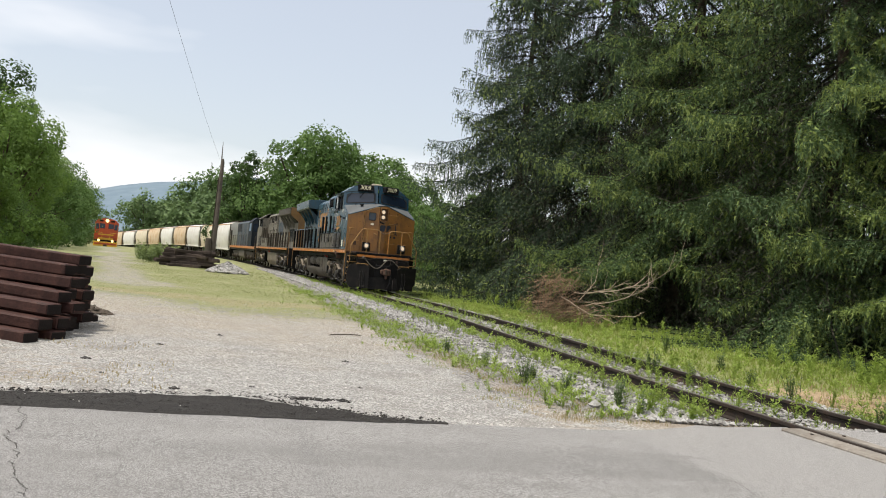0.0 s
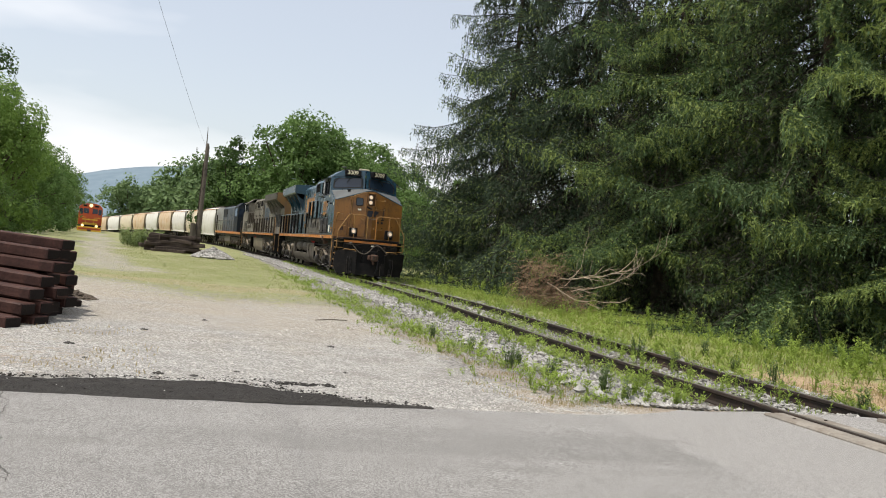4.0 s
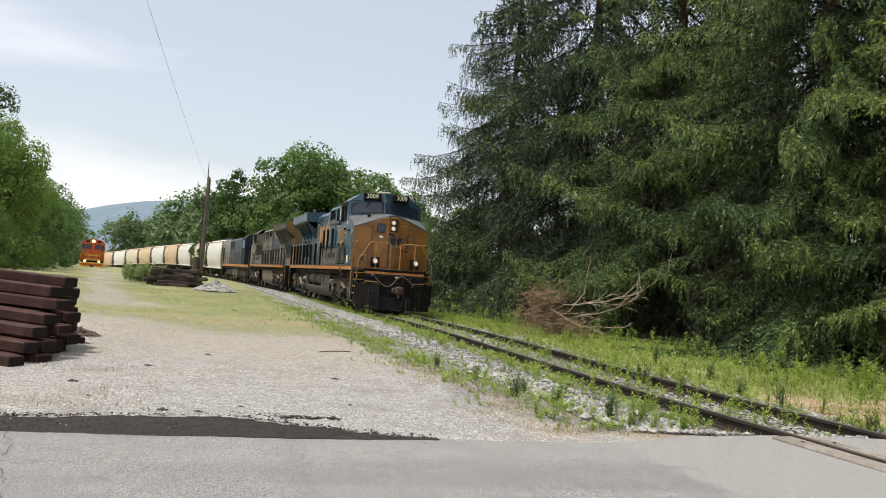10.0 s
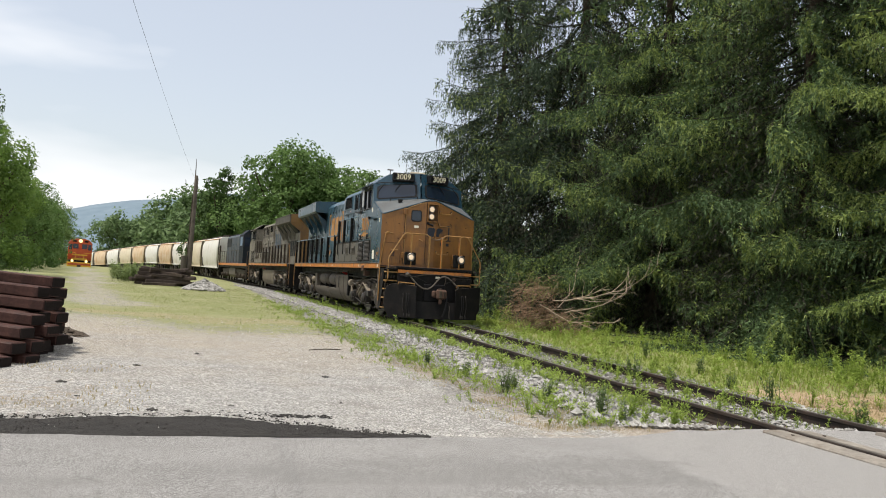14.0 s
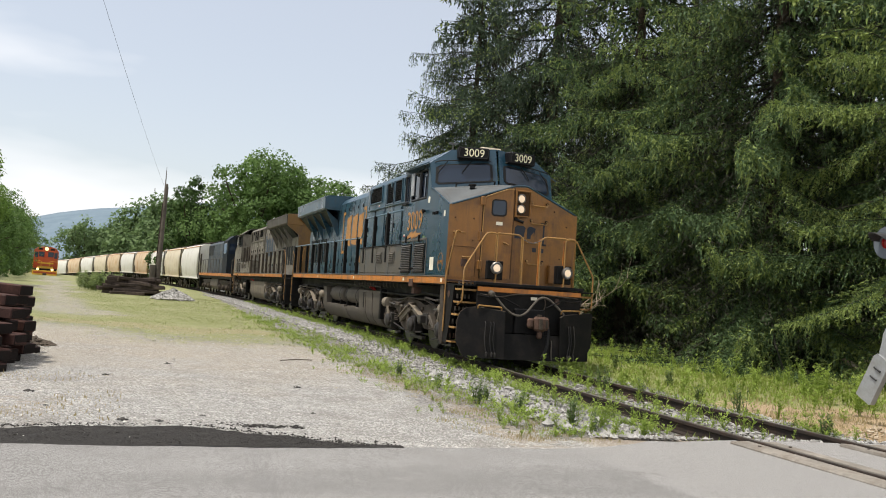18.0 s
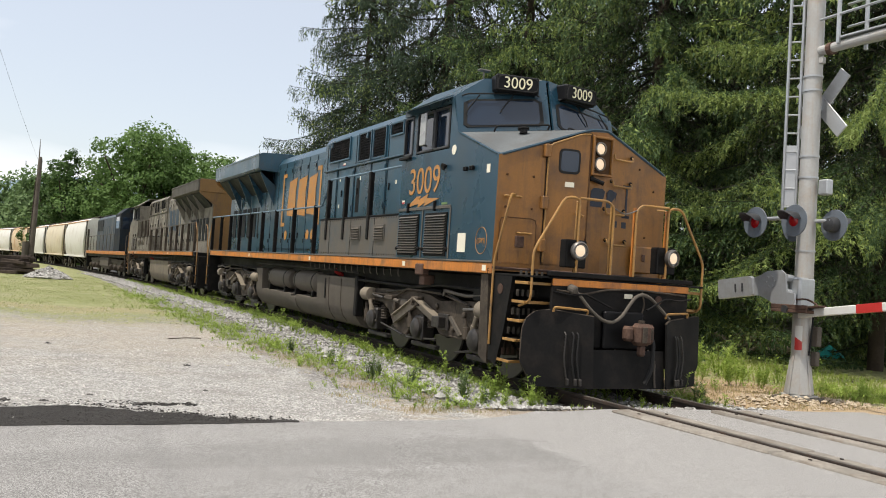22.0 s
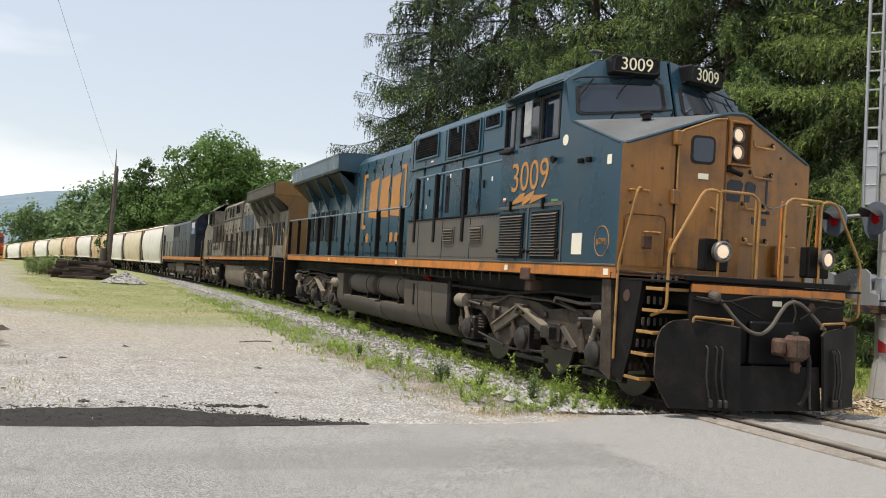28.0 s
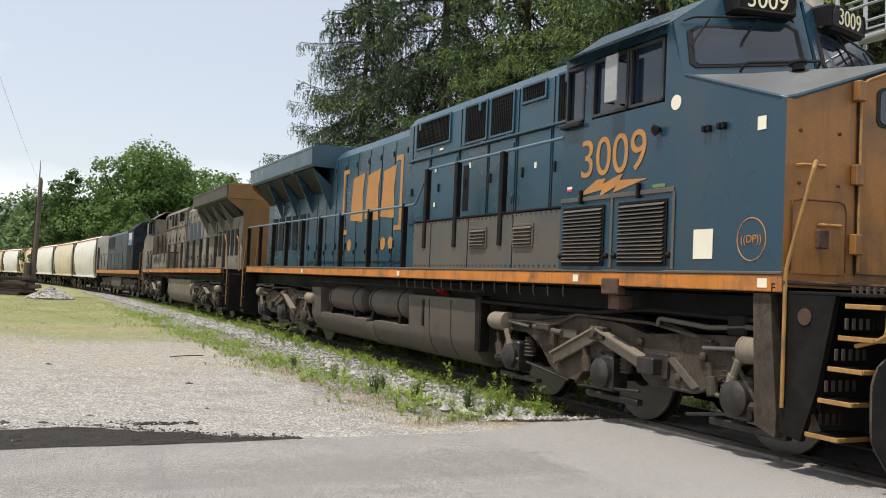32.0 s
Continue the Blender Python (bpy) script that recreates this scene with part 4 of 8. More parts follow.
                part("piston_rod", Build().rod((s * 1.34, yy(d * 0.9), z), (s * 1.34, yy(d * 0.68), z - 0.03), 0.022, 8), tread_steel, parent)
                part("brake_hanger", Build().rod((s * 1.39, yy(d * 0.90), z - 0.10), (s * 1.37, yy(d * 0.84), 0.58), 0.038, 10).rod((s * 1.38, yy(d * 0.87), 0.74), (s * 1.372, yy(d * 0.85), 0.62), 0.052, 10), tank_tan, parent, smooth=True)
                part("clevis", Build().box(s * 1.33, s * 1.41, yy(d * 0.83) - 0.05, yy(d * 0.83) + 0.05, 0.48, 0.60, 0.012).rod((s * 1.36, yy(d * 0.83) - 0.16, 0.50), (s * 1.36, yy(d * 0.83) + 0.14, 0.53), 0.022, 8), tank_grey, parent)
                part("brake_lever", Build().rod((s * 1.36, yy(d * 0.86), z - 0.08), (s * 1.33, yy(d * 0.98), 0.5), 0.022, 8).rod((s * 1.33, yy(d * 0.98) - 0.1, 0.5), (s * 1.33, yy(d * 0.98) + 0.12, 0.47), 0.05, 8), steel, parent)
                part("brake_shoe", Build().box(s * 0.80, s * 1.05, yy(d * 1.0) - 0.05, yy(d * 1.0) + 0.05, 0.36, 0.66, 0.02), steel, parent)
            part("damper", Build().rod((s * 1.33, yy(0.9), 0.92), (s * 1.33, yy(1.55), 0.96), 0.035, 8), tank_grey, parent)
            part("sand_pipe", Build().tube([(s * 1.25, yy(-2.6), 1.3), (s * 1.25, yy(-2.72), 0.8), (s * 0.8, yy(-2.66), 0.18)], 0.02, 6), black_paint, parent)
            part("frame_pipe", Build().tube([(s * 1.33, yy(-1.7), 1.02), (s * 1.33, yy(-0.8), 1.14), (s * 1.33, yy(0.6), 1.16), (s * 1.33, yy(1.0), 1.02), (s * 1.33, yy(2.2), 1.0)], 0.018, 6), steel, parent)
            part("frame_pipe", Build().tube([(s * 1.36, yy(-2.75), 1.14), (s * 1.36, yy(-2.2), 1.19), (s * 1.36, yy(-1.7), 1.15), (s * 1.36, yy(-0.95), 1.20), (s * 1.36, yy(-0.93), 1.12)], 0.024, 8), tank_grey, parent)
            part("wear_plate", Build().box(s * 1.28, s * 1.31, yy(0.62), yy(0.98), 0.86, 0.97, 0.008), tank_grey, parent)
    for d in (-2.07, 0.0, 2.07):
        part("traction_motor", Build().box(-0.58, 0.58, yy(d) + 0.12, yy(d) + 0.85, 0.22, 0.95, 0.12), black_paint, parent)
        part("gear_case", Build().box(0.42, 0.60, yy(d) - 0.42, yy(d) + 0.5, 0.16, 0.92, 0.1), black_paint, parent)
    part("bolster", Build().box(-1.1, 1.1, yy(-0.35), yy(0.35), 0.55, 1.2, 0.04), black_paint, parent)
    return sets


def louvre(parent, x, y0, y1, z0, z1, n, face=-1, frame=black_paint, slat=panel_dust):
    """A framed set of slanting slats on a side wall."""
    part("louvre_frame", Build().box(x, x + face * 0.02, y0 - 0.03, y0, z0 - 0.03, z1 + 0.03, 0.004).box(x, x + face * 0.02, y1, y1 + 0.03, z0 - 0.03, z1 + 0.03, 0.004)
         .box(x, x + face * 0.02, y0, y1, z1, z1 + 0.03, 0.004).box(x, x + face * 0.02, y0, y1, z0 - 0.03, z0, 0.004).box(x, x + face * 0.004, y0, y1, z0, z1, 0), frame, parent)
    pitch = (z1 - z0) / n
    for k in range(n):
        z = z0 + pitch * (k + 0.5)
        b = Build().prism([(x + face * 0.006, z + pitch * 0.45), (x + face * 0.012, z + pitch * 0.45), (x + face * 0.05, z - pitch * 0.25), (x + face * 0.044, z - pitch * 0.32)], "y", y0, y1)
        part("slat", b, slat, parent)


def grille(parent, x, y0, y1, z0, z1, face=-1, rim=blue_paint):
    """A dark screen of crossing bars in a raised rim."""
    g = part("grille", Build().box(x, x + face * 0.006, y0, y1, z0, z1, 0), dark_grille, parent, "dark intake screen")
    b = Build()
    for k in range(1, int((y1 - y0) / 0.055)):
        b.box(x + face * 0.006, x + face * 0.02, y0 + 0.055 * k, y0 + 0.055 * k + 0.012, z0, z1, 0)
    for k in range(1, int((z1 - z0) / 0.055)):
        b.box(x + face * 0.006, x + face * 0.016, y0, y1, z0 + 0.055 * k, z0 + 0.055 * k + 0.012, 0)
    part("screen_mesh", b, black_paint, g)
    b = Build()
    for ya, yb, za, zb in ((y0 - 0.04, y0, z0 - 0.04, z1 + 0.04), (y1, y1 + 0.04, z0 - 0.04, z1 + 0.04), (y0, y1, z0 - 0.04, z0), (y0, y1, z1, z1 + 0.04)):
        b.box(x, x + face * 0.03, ya, yb, za, zb, 0.006)
    part("rim", b, rim, g)


def wide_cab_locomotive(label, m, lead=True):
    """A six-axle wide-cab freight locomotive: rail level at z 0, nose corners at y 0, body to y 20. m: its paints."""
    ob = thing("locomotive", label, "locomotive", "locomotives of the freight train")
    side, cab, nose, hood, rad, low, sill = m["side"], m["cab"], m["nose"], m["hood"], m["rad"], m["low"], m["sill"]
    part("underframe", Build().box(-1.12, 1.12, -0.95, 20.4, 1.22, 1.5, 0.03), black_paint, ob)
    part("centre_sill", Build().box(-0.79, 0.79, 5.6, 13.9, 0.30, 1.218, 0.03), black_paint, ob)
    part("bolster_beam", Build().box(-0.9, 0.9, -0.2, 5.59, 1.08, 1.218, 0.05), black_paint, ob)
    part("bolster_beam", Build().box(-0.9, 0.9, 14.51, 19.6, 1.08, 1.218, 0.05), black_paint, ob)
    part("deck", Build().box(-1.5, 1.5, -1.0, 20.4, 1.5, 1.53, 0.006).box(-1.5, 1.5, 0.2, 20.2, 1.53, 1.655, 0.01), black_paint, ob)
    for s in (-1, 1):
        part("sill_stripe", Build().box(s * 1.502, s * 1.545, 0.0, 19.9, 1.515, 1.66, 0.008), sill, ob, "orange painted side sill")
        for y in (0.16, 3.02, 8.4, 14.2):
            part("reflector_tag", Build().box(s * 1.545, s * 1.549, y, y + 0.11, 1.548, 1.628, 0), white_tag, ob, "small white reflector on the sill")
        part("sill_lip", Build().box(s * 1.45, s * 1.555, 0.0, 19.9, 1.662, 1.69, 0.006), low, ob)
    # nose
    P = [(-1.54, 0.0), (-0.14, -0.27), (0.14, -0.27), (1.54, 0.0)]
    T = [3.16, 3.64, 3.66, 3.16]
    for (xa, ya), za, (xb, yb), zb in ((P[0], T[0], P[1], T[1]), (P[1], T[1], P[2], T[2]), (P[2], T[2], P[3], T[3])):
        part("nose_panel", Build().sheet([(xa, ya, 1.56), (xb, yb, 1.56), (xb, yb, zb), (xa, ya, za)], 0.03), nose, ob, "gold painted nose panel")
    part("nose_top", Build().sheet([(-1.54, 0.0, 3.165), (-0.14, -0.275, 3.645), (0.0, 1.0, 3.80), (-1.54, 1.33, 3.62)], 0.03).sheet([(-0.14, -0.275, 3.645), (0.14, -0.275, 3.665), (0.0, 1.0, 3.80)], 0.03).sheet([(0.14, -0.275, 3.665), (1.54, 0.0, 3.165), (1.54, 1.33, 3.62), (0.0, 1.0, 3.80)], 0.03), roof_grey, ob, "dull grey anti-glare top of the nose")
    part("nose_edge", Build().tube([(-1.53, 1.30, 3.61), (-1.53, 0.0, 3.16), (-0.14, -0.27, 3.645), (0.14, -0.27, 3.665), (1.53, 0.0, 3.16), (1.53, 1.3, 3.61)], 0.022, 6), cab, ob)
    if lead:
        way = Vector((1.40, -0.27, 0)).normalized()

        def on(x, z, out=0.0):
            """A point on the left nose panel, out metres proud."""
            return (x - out * 0.19, (x + 1.54) / 1.40 * -0.27 - out * 0.98, z)
        # door with its rounded window, hinges and grab irons
        door = part("nose_door", Build().sheet([on(-0.80, 1.70, 0.02), on(-0.16, 1.70, 0.02), on(-0.16, 3.56, 0.02), on(-0.30, 3.56, 0.02), on(-0.80, 3.36, 0.02)], 0.025), nose, ob, "gold nose door")
        part("door_seam", Build().tube([on(-0.82, 1.68, 0.012), on(-0.82, 3.38, 0.012), on(-0.30, 3.585, 0.012), on(-0.14, 3.585, 0.012)], 0.008, 6), black_paint, door)

        def rounded(cx, cz, w, h, r, out):
            pts = []
            for qx, qz, a0 in ((1, 1, 0), (-1, 1, 90), (-1, -1, 180), (1, -1, 270)):
                for k in range(5):
                    a = radians(a0 + 22.5 * k)
                    pts.append(on(cx + qx * (w - r) + r * math.cos(a), cz + qz * (h - r) + r * math.sin(a), out))
            return pts
        part("window_gasket", Build().sheet(rounded(-0.47, 3.16, 0.165, 0.175, 0.07, 0.032), 0.012), rubber, door)
        part("window_pane", Build().sheet(rounded(-0.47, 3.16, 0.135, 0.145, 0.05, 0.036), 0.003), dark_glass, door, "dark rounded nose window")
        for z in (3.28, 2.55, 1.95):
            p = Vector(on(-0.83, z, 0.02))
            part("hinge", Build().box(p.x - 0.05, p.x + 0.05, p.y - 0.05, p.y + 0.02, z - 0.09, z + 0.09, 0.01), nose, door)
        part("notice", Build().sheet([on(-0.52, 2.80, 0.024), on(-0.38, 2.80, 0.024), on(-0.38, 2.87, 0.024), on(-0.52, 2.87, 0.024)], 0.003), white_tag, door, "small white notice plate")
        for x, z, w in ((-1.30, 2.60, 0.24), (-1.1, 2.10, 0.20)):
            a, b_ = on(x - w / 2, z, 0.0), on(x + w / 2, z, 0.0)
            part("grab_iron", Build().tube([a, on(x - w / 2, z, 0.07), on(x + w / 2, z, 0.07), b_], 0.013, 6), gold_rail, ob)
        p = on(-1.16, 1.95, 0.0)
        part("latch_panel", Build().box(p[0] - 0.07, p[0] + 0.07, p[1] - 0.035, p[1] + 0.02, 1.90, 2.06, 0.01), rust_steel, ob)
        part("access_door", Build().sheet([on(-1.47, 1.68, 0.012), on(-0.92, 1.68, 0.012), on(-0.92, 2.3, 0.012), on(-1.47, 2.3, 0.012)], 0.01), nose, ob)
        # twin headlight in its recessed housing
        # back plate in a darker brown than the gold frame round it
        hl = part("headlight_housing", Build().box(-0.10, 0.21, -0.285, -0.26, 3.03, 3.53, 0.004), recess_brown, ob, "recessed twin headlight housing")
        part("housing_frame", Build().box(-0.135, -0.10, -0.335, -0.26, 3.0, 3.56, 0.006).box(0.21, 0.24, -0.325, -0.24, 3.0, 3.56, 0.006).box(-0.10, 0.21, -0.335, -0.26, 3.53, 3.56, 0.006).box(-0.10, 0.21, -0.335, -0.26, 3.0, 3.03, 0.006), nose, hl)
        for z in (3.385, 3.165):
            part("lamp_ring", Build().lathe([(0.10, 0.0), (0.10, 0.04), (0.082, 0.05), (0.08, 0.0)], (0.005, -0.288, z), (0, -1, 0), 20), tread_steel, hl, smooth=True)
            part("lens", Build().lathe([(0.078, 0.02), (0.05, 0.035), (0.01, 0.04)], (0.005, -0.288, z), (0, -1, 0), 20), lamp_warm, hl, "lit headlight", smooth=True)
        part("nose_bell_cover", Build().rod((-0.10, -0.29, 2.95), (0.06, -0.36, 2.89), 0.032, 8).box(-0.13, -0.07, -0.31, -0.26, 2.92, 2.99, 0.01), black_paint, ob)
        # the company mark on the nose as dark blocks
        for xa, xb, z0, z1 in ((-0.10, 0.16, 2.56, 2.83), (0.20, 0.42, 2.57, 2.83), (0.62, 0.66, 2.46, 2.92), (0.55, 0.72, 2.88, 2.93), (0.55, 0.72, 2.45, 2.49), (0.36, 0.46, 2.30, 2.39), (0.56, 0.66, 2.30, 2.39)):
            ya, yb = -0.27 + max(0, xa - 0.14) / 1.40 * 0.27, -0.27 + max(0, xb - 0.14) / 1.40 * 0.27
            lean = 0.05 if xb - xa > 0.2 else 0.0
            part("company_mark", Build().sheet([(xa, ya - 0.006, z0), (xb - lean, yb - 0.006, z0), (xb, yb - 0.006, z1 - 0.04), (xb - lean, yb - 0.006, z1), (xa + lean, ya - 0.006, z1), (xa, ya - 0.006, z1 - 0.05)], 0.004), mark_navy, ob)
        for x, z in ((0.48, 3.31), (0.48, 2.93), (0.36, 2.52), (0.42, 2.08)):
            y = -0.27 + (x - 0.14) / 1.4 * 0.27
            part("grab_iron", Build().tube([(x - 0.20, y + 0.02, z + 0.03), (x - 0.20, y - 0.10, z + 0.03), (x - 0.20, y - 0.10, z - 0.04), (x + 0.20, y - 0.03, z - 0.04), (x + 0.20, y - 0.03, z + 0.02), (x + 0.20, y + 0.06, z + 0.02)], 0.014, 6), gold_rail, ob)
            for dx in (-0.20, 0.20):
                part("grab_foot", Build().lathe([(0.03, 0), (0.03, 0.012), (0.018, 0.018)], (x + dx, y + (0.008 if dx > 0 else -0.03), z + 0.025), (0, -1, 0), 8), black_paint, ob)
        # raised lip in paler gold, which paints the highlight along the edge
        part("door_lip", Build().tube([on(-0.80, 1.72, 0.03), on(-0.80, 3.36, 0.03), on(-0.30, 3.56, 0.03), on(-0.16, 3.57, 0.03)], 0.013, 6), gold_rail, door)
        part("door_edge", Build().tube([on(-0.15, 1.70, 0.02), on(-0.15, 3.58, 0.02)], 0.014, 6), recess_brown, door)
        part("door_handle", Build().tube([on(-0.30, 2.42, 0.02), on(-0.36, 2.46, 0.07), on(-0.22, 2.40, 0.07)], 0.014, 6), gold_rail, door)
        for x, z in ((-1.40, 2.9), (-1.40, 2.45), (-1.0, 2.45), (-1.0, 2.9), (1.1, 2.2), (0.9, 3.2), (1.25, 2.9)):
            py = (x + 1.54) / 1.40 * -0.27 if x < 0 else -0.27 + (x - 0.14) / 1.4 * 0.27
            part("plug", Build().lathe([(0.018, 0), (0.018, 0.01), (0.008, 0.016)], (x, py - 0.002, z), (0, -1, 0), 8), recess_brown, ob)
        part("access_rim", Build().tube([on(-1.47, 1.70, 0.014), on(-1.47, 2.31, 0.014), on(-0.92, 2.31, 0.014), on(-0.92, 1.70, 0.014)], 0.007, 5), recess_brown, ob)
        part("nose_foot", Build().tube([on(-1.54, 1.60, 0.01), on(-0.14, 1.60, 0.01), (0.14, -0.29, 1.60), (1.54, -0.01, 1.60)], 0.02, 6), rust_steel, ob)
        part("nose_vent", Build().lathe([(0.06, -0.04), (0.06, 0.02), (0.09, 0.025), (0.09, 0.045), (0.02, 0.06)], (-0.85, 0.5, 3.63), (0, 0.15, 1), 16), rubber, ob, "black domed vent on the nose top", smooth=True)
        part("tool_box", Build().box(0.80, 1.15, -0.24, -0.04, 1.66, 2.06, 0.02), nose, ob)
        part("tool_latch", Build().box(0.94, 1.0, -0.262, -0.24, 1.84, 1.94, 0.008), rust_steel, ob)
    # cab
    for s in (-1, 1):
        x0, x1 = s * 1.54, s * 1.50
        part("cab_side", Build().prism([(0.0, 1.665), (3.45, 1.665), (3.45, 3.40), (0.69, 3.40), (0.0, 3.16)], "x", x0, x1)
             .prism([(0.69, 3.40), (1.60, 3.40), (1.60, 4.20), (1.56, 4.20), (1.33, 3.62)], "x", x0, x1).prism([(1.60, 4.10), (3.45, 4.10), (3.45, 4.20), (1.60, 4.20)], "x", x0, x1), cab, ob, "dark blue cab side")
        part("cab_window", Build().box(s * 1.485, s * 1.495, 1.6, 3.45, 3.40, 4.10, 0), dark_glass, ob, "dark cab side window")
        wf = Build()
        for y0, y1 in ((1.63, 2.20), (2.22, 2.88), (3.04, 3.42)):
            for a, b_, za, zb in ((y0, y0 + 0.035, 3.42, 4.08), (y1 - 0.035, y1, 3.42, 4.08), (y0, y1, 3.42, 3.455), (y0, y1, 4.045, 4.08)):
                wf.box(s * 1.50, s * 1.548, a, b_, za, zb, 0.005)
        part("window_frame", wf, signal_black, ob, "dark metal sash frames")
        part("window_post", Build().box(s * 1.49, s * 1.535, 2.88, 3.04, 3.40, 4.10, 0.005), cab, ob)
        part("sunshade", Build().sheet([(s * 1.53, 1.58, 4.215), (s * 1.78, 1.62, 4.11), (s * 1.78, 3.40, 4.09), (s * 1.53, 3.44, 4.205)], 0.02), side, ob, "blue metal awning over the cab window")
        part("mirror", Build().box(s * 1.66, s * 1.69, 2.24, 2.46, 3.50, 4.02, 0.01), deflector_grey, ob, "cloudy grey upright wind deflector")
        for z in (3.52, 4.0):
            part("mirror_arm", Build().rod((s * 1.54, 2.46, z), (s * 1.68, 2.46, z), 0.012, 6), black_paint, ob)
        part("arm_rest", Build().box(s * 1.54, s * 1.62, 3.03, 3.44, 3.35, 3.40, 0.01), rubber, ob)
    for s in (-1, 1):
        A, B_, C, D, E = (s * 1.54, 1.33, 3.62), (s * 0.03, 1.0, 3.80), (s * 0.03, 1.25, 4.62), (s * 1.04, 1.48, 4.54), (s * 1.54, 1.56, 4.20)
        across = (Vector(B_) - Vector(A)).cross(Vector(C) - Vector(A)).normalized()
        across = across if across.y < 0 else -across

        def flat_y(x, z):
            """Where the plane of the cab front lies."""
            return A[1] - ((x - A[0]) * across.x + (z - A[2]) * across.z) / across.y
        D, E = (D[0], flat_y(D[0], D[2]), D[2]), (E[0], flat_y(E[0], E[2]), E[2])
        part("cab_front", Build().sheet([A, B_, C, D, E] if s < 0 else [E, D, C, B_, A], 0.03), cab, ob, "sloping blue cab front")

        def ws(u, v, out):
            """A point on the windscreen plane: u from the outside in, v upwards."""
            a, b_, e = Vector(A), Vector(B_), Vector(E)
            c = Vector((s * 0.03, flat_y(s * 0.03, 4.36), 4.36))
            p = (a * (1 - u) + b_ * u) * (1 - v) + (e * (1 - u) + c * u) * v
            p.y = flat_y(p.x, p.z)
            return p + across * out
        rim = [ws(0.10, 0.12, 0.012), ws(0.88, 0.12, 0.012), ws(0.93, 0.20, 0.012), ws(0.93, 0.80, 0.012), ws(0.86, 0.90, 0.012), ws(0.16, 0.90, 0.012), ws(0.08, 0.80, 0.012), ws(0.06, 0.20, 0.012)]
        glass = [ws(0.13, 0.17, 0.016), ws(0.86, 0.17, 0.016), ws(0.89, 0.23, 0.016), ws(0.89, 0.77, 0.016), ws(0.84, 0.85, 0.016), ws(0.18, 0.85, 0.016), ws(0.12, 0.77, 0.016), ws(0.10, 0.23, 0.016)]
        if s > 0:
            rim, glass = rim[::-1], glass[::-1]
        part("windscreen_gasket", Build().sheet(rim, 0.012), rubber, ob)
        part("windscreen", Build().sheet(glass, 0.004), dark_glass, ob, "dark windscreen pane")
        if lead:
            w = Build().tube([ws(0.06, 0.98, 0.03), ws(0.12, 1.0, 0.08), ws(0.84, 1.0, 0.08), ws(0.90, 0.95, 0.03)], 0.012, 6)
            for u in (0.25, 0.62):
                w.tube([ws(u, 0.99, 0.05), ws(u - 0.13, 0.62, 0.05), ws(u - 0.16, 0.5, 0.03)], 0.010, 6)
            part("wiper", w, rubber, ob)
            part("grab_bar", Build().tube([(s * 1.05, 1.05, 3.66), (s * 1.05, 0.98, 3.74), (s * 0.18, 0.80, 3.84), (s * 0.18, 0.86, 3.77)], 0.016, 6), rubber, ob)
    part("cab_roof", Build().sheet([(-1.54, 1.56, 4.2), (-1.04, 1.48, 4.54), (-1.0, 3.45, 4.58), (-1.54, 3.45, 4.2)], 0.03).sheet([(-1.04, 1.48, 4.54), (0, 1.25, 4.62), (0, 3.45, 4.64), (-1.0, 3.45, 4.58)], 0.03)
         .sheet([(0, 1.25, 4.62), (1.04, 1.48, 4.54), (1.0, 3.45, 4.58), (0, 3.45, 4.64)], 0.03).sheet([(1.04, 1.48, 4.54), (1.54, 1.56, 4.2), (1.54, 3.45, 4.2), (1.0, 3.45, 4.58)], 0.03), cab, ob)
    part("cab_back", Build().box(-1.49, 1.49, 3.41, 3.448, 1.66, 4.18, 0.01), cab, ob)
    part("cab_lining", Build().box(-1.47, 1.47, 2.95, 3.0, 1.7, 4.15, 0), black_paint, ob)
    for s in (-1, 1):
        turn = pose(s * 0.61, 1.18, 4.44, 0, 0, s * 12)
        nb = part("number_board", Build().box(-0.37, 0.37, -0.05, 0.35, -0.12, 0.15, 0.03), board_black, ob, "black number board box", at=turn)
        part("board_face", Build().box(-0.35, 0.35, -0.062, -0.048, -0.10, 0.13, 0.01), board_black, nb)
        part("board_rim", Build().tube([(-0.34, -0.062, -0.09), (-0.34, -0.062, 0.12), (0.34, -0.062, 0.12), (0.34, -0.062, -0.09), (-0.34, -0.062, -0.09)], 0.012, 6), rubber, nb)
        if lead:
            words("board_number", "3009", 0.25, number_white, nb, pose(0, -0.066, 0.015, 90, 0, 0), 0.003)
    if lead:
        part("horn_bracket", Build().box(-0.25, 0.25, 1.6, 1.75, 4.64, 4.71, 0.02), hopper_cream, ob)
        part("antenna", Build().rod((-0.95, 1.7, 4.5), (-0.95, 1.7, 4.72), 0.015, 6).box(-1.05, -0.85, 1.64, 1.76, 4.70, 4.73, 0.01), tread_steel, ob)
    # lower cab louvres, lettering and tags
    for s in (-1, 1):
        x = s * 1.542
        part("panel_frame", Build().box(x, x + s * 0.014, 1.40, 3.45, 2.47, 2.52, 0.004).box(x, x + s * 0.014, 1.38, 1.42, 1.70, 2.47, 0.004).box(x, x + s * 0.014, 2.40, 2.44, 1.70, 2.47, 0.004), low, ob)
        louvre(ob, x, 2.58, 3.34, 1.76, 2.38, 15, s, black_paint, low)
        louvre(ob, x, 1.52, 2.26, 1.76, 2.38, 15, s, black_paint, low)
        for y in (1.45, 2.35, 2.50, 3.40):
            part("louvre_latch", Build().lathe([(0.035, 0), (0.035, 0.03), (0.012, 0.05)], (x, y, 1.84), (s, 0, 0), 10), black_paint, ob)
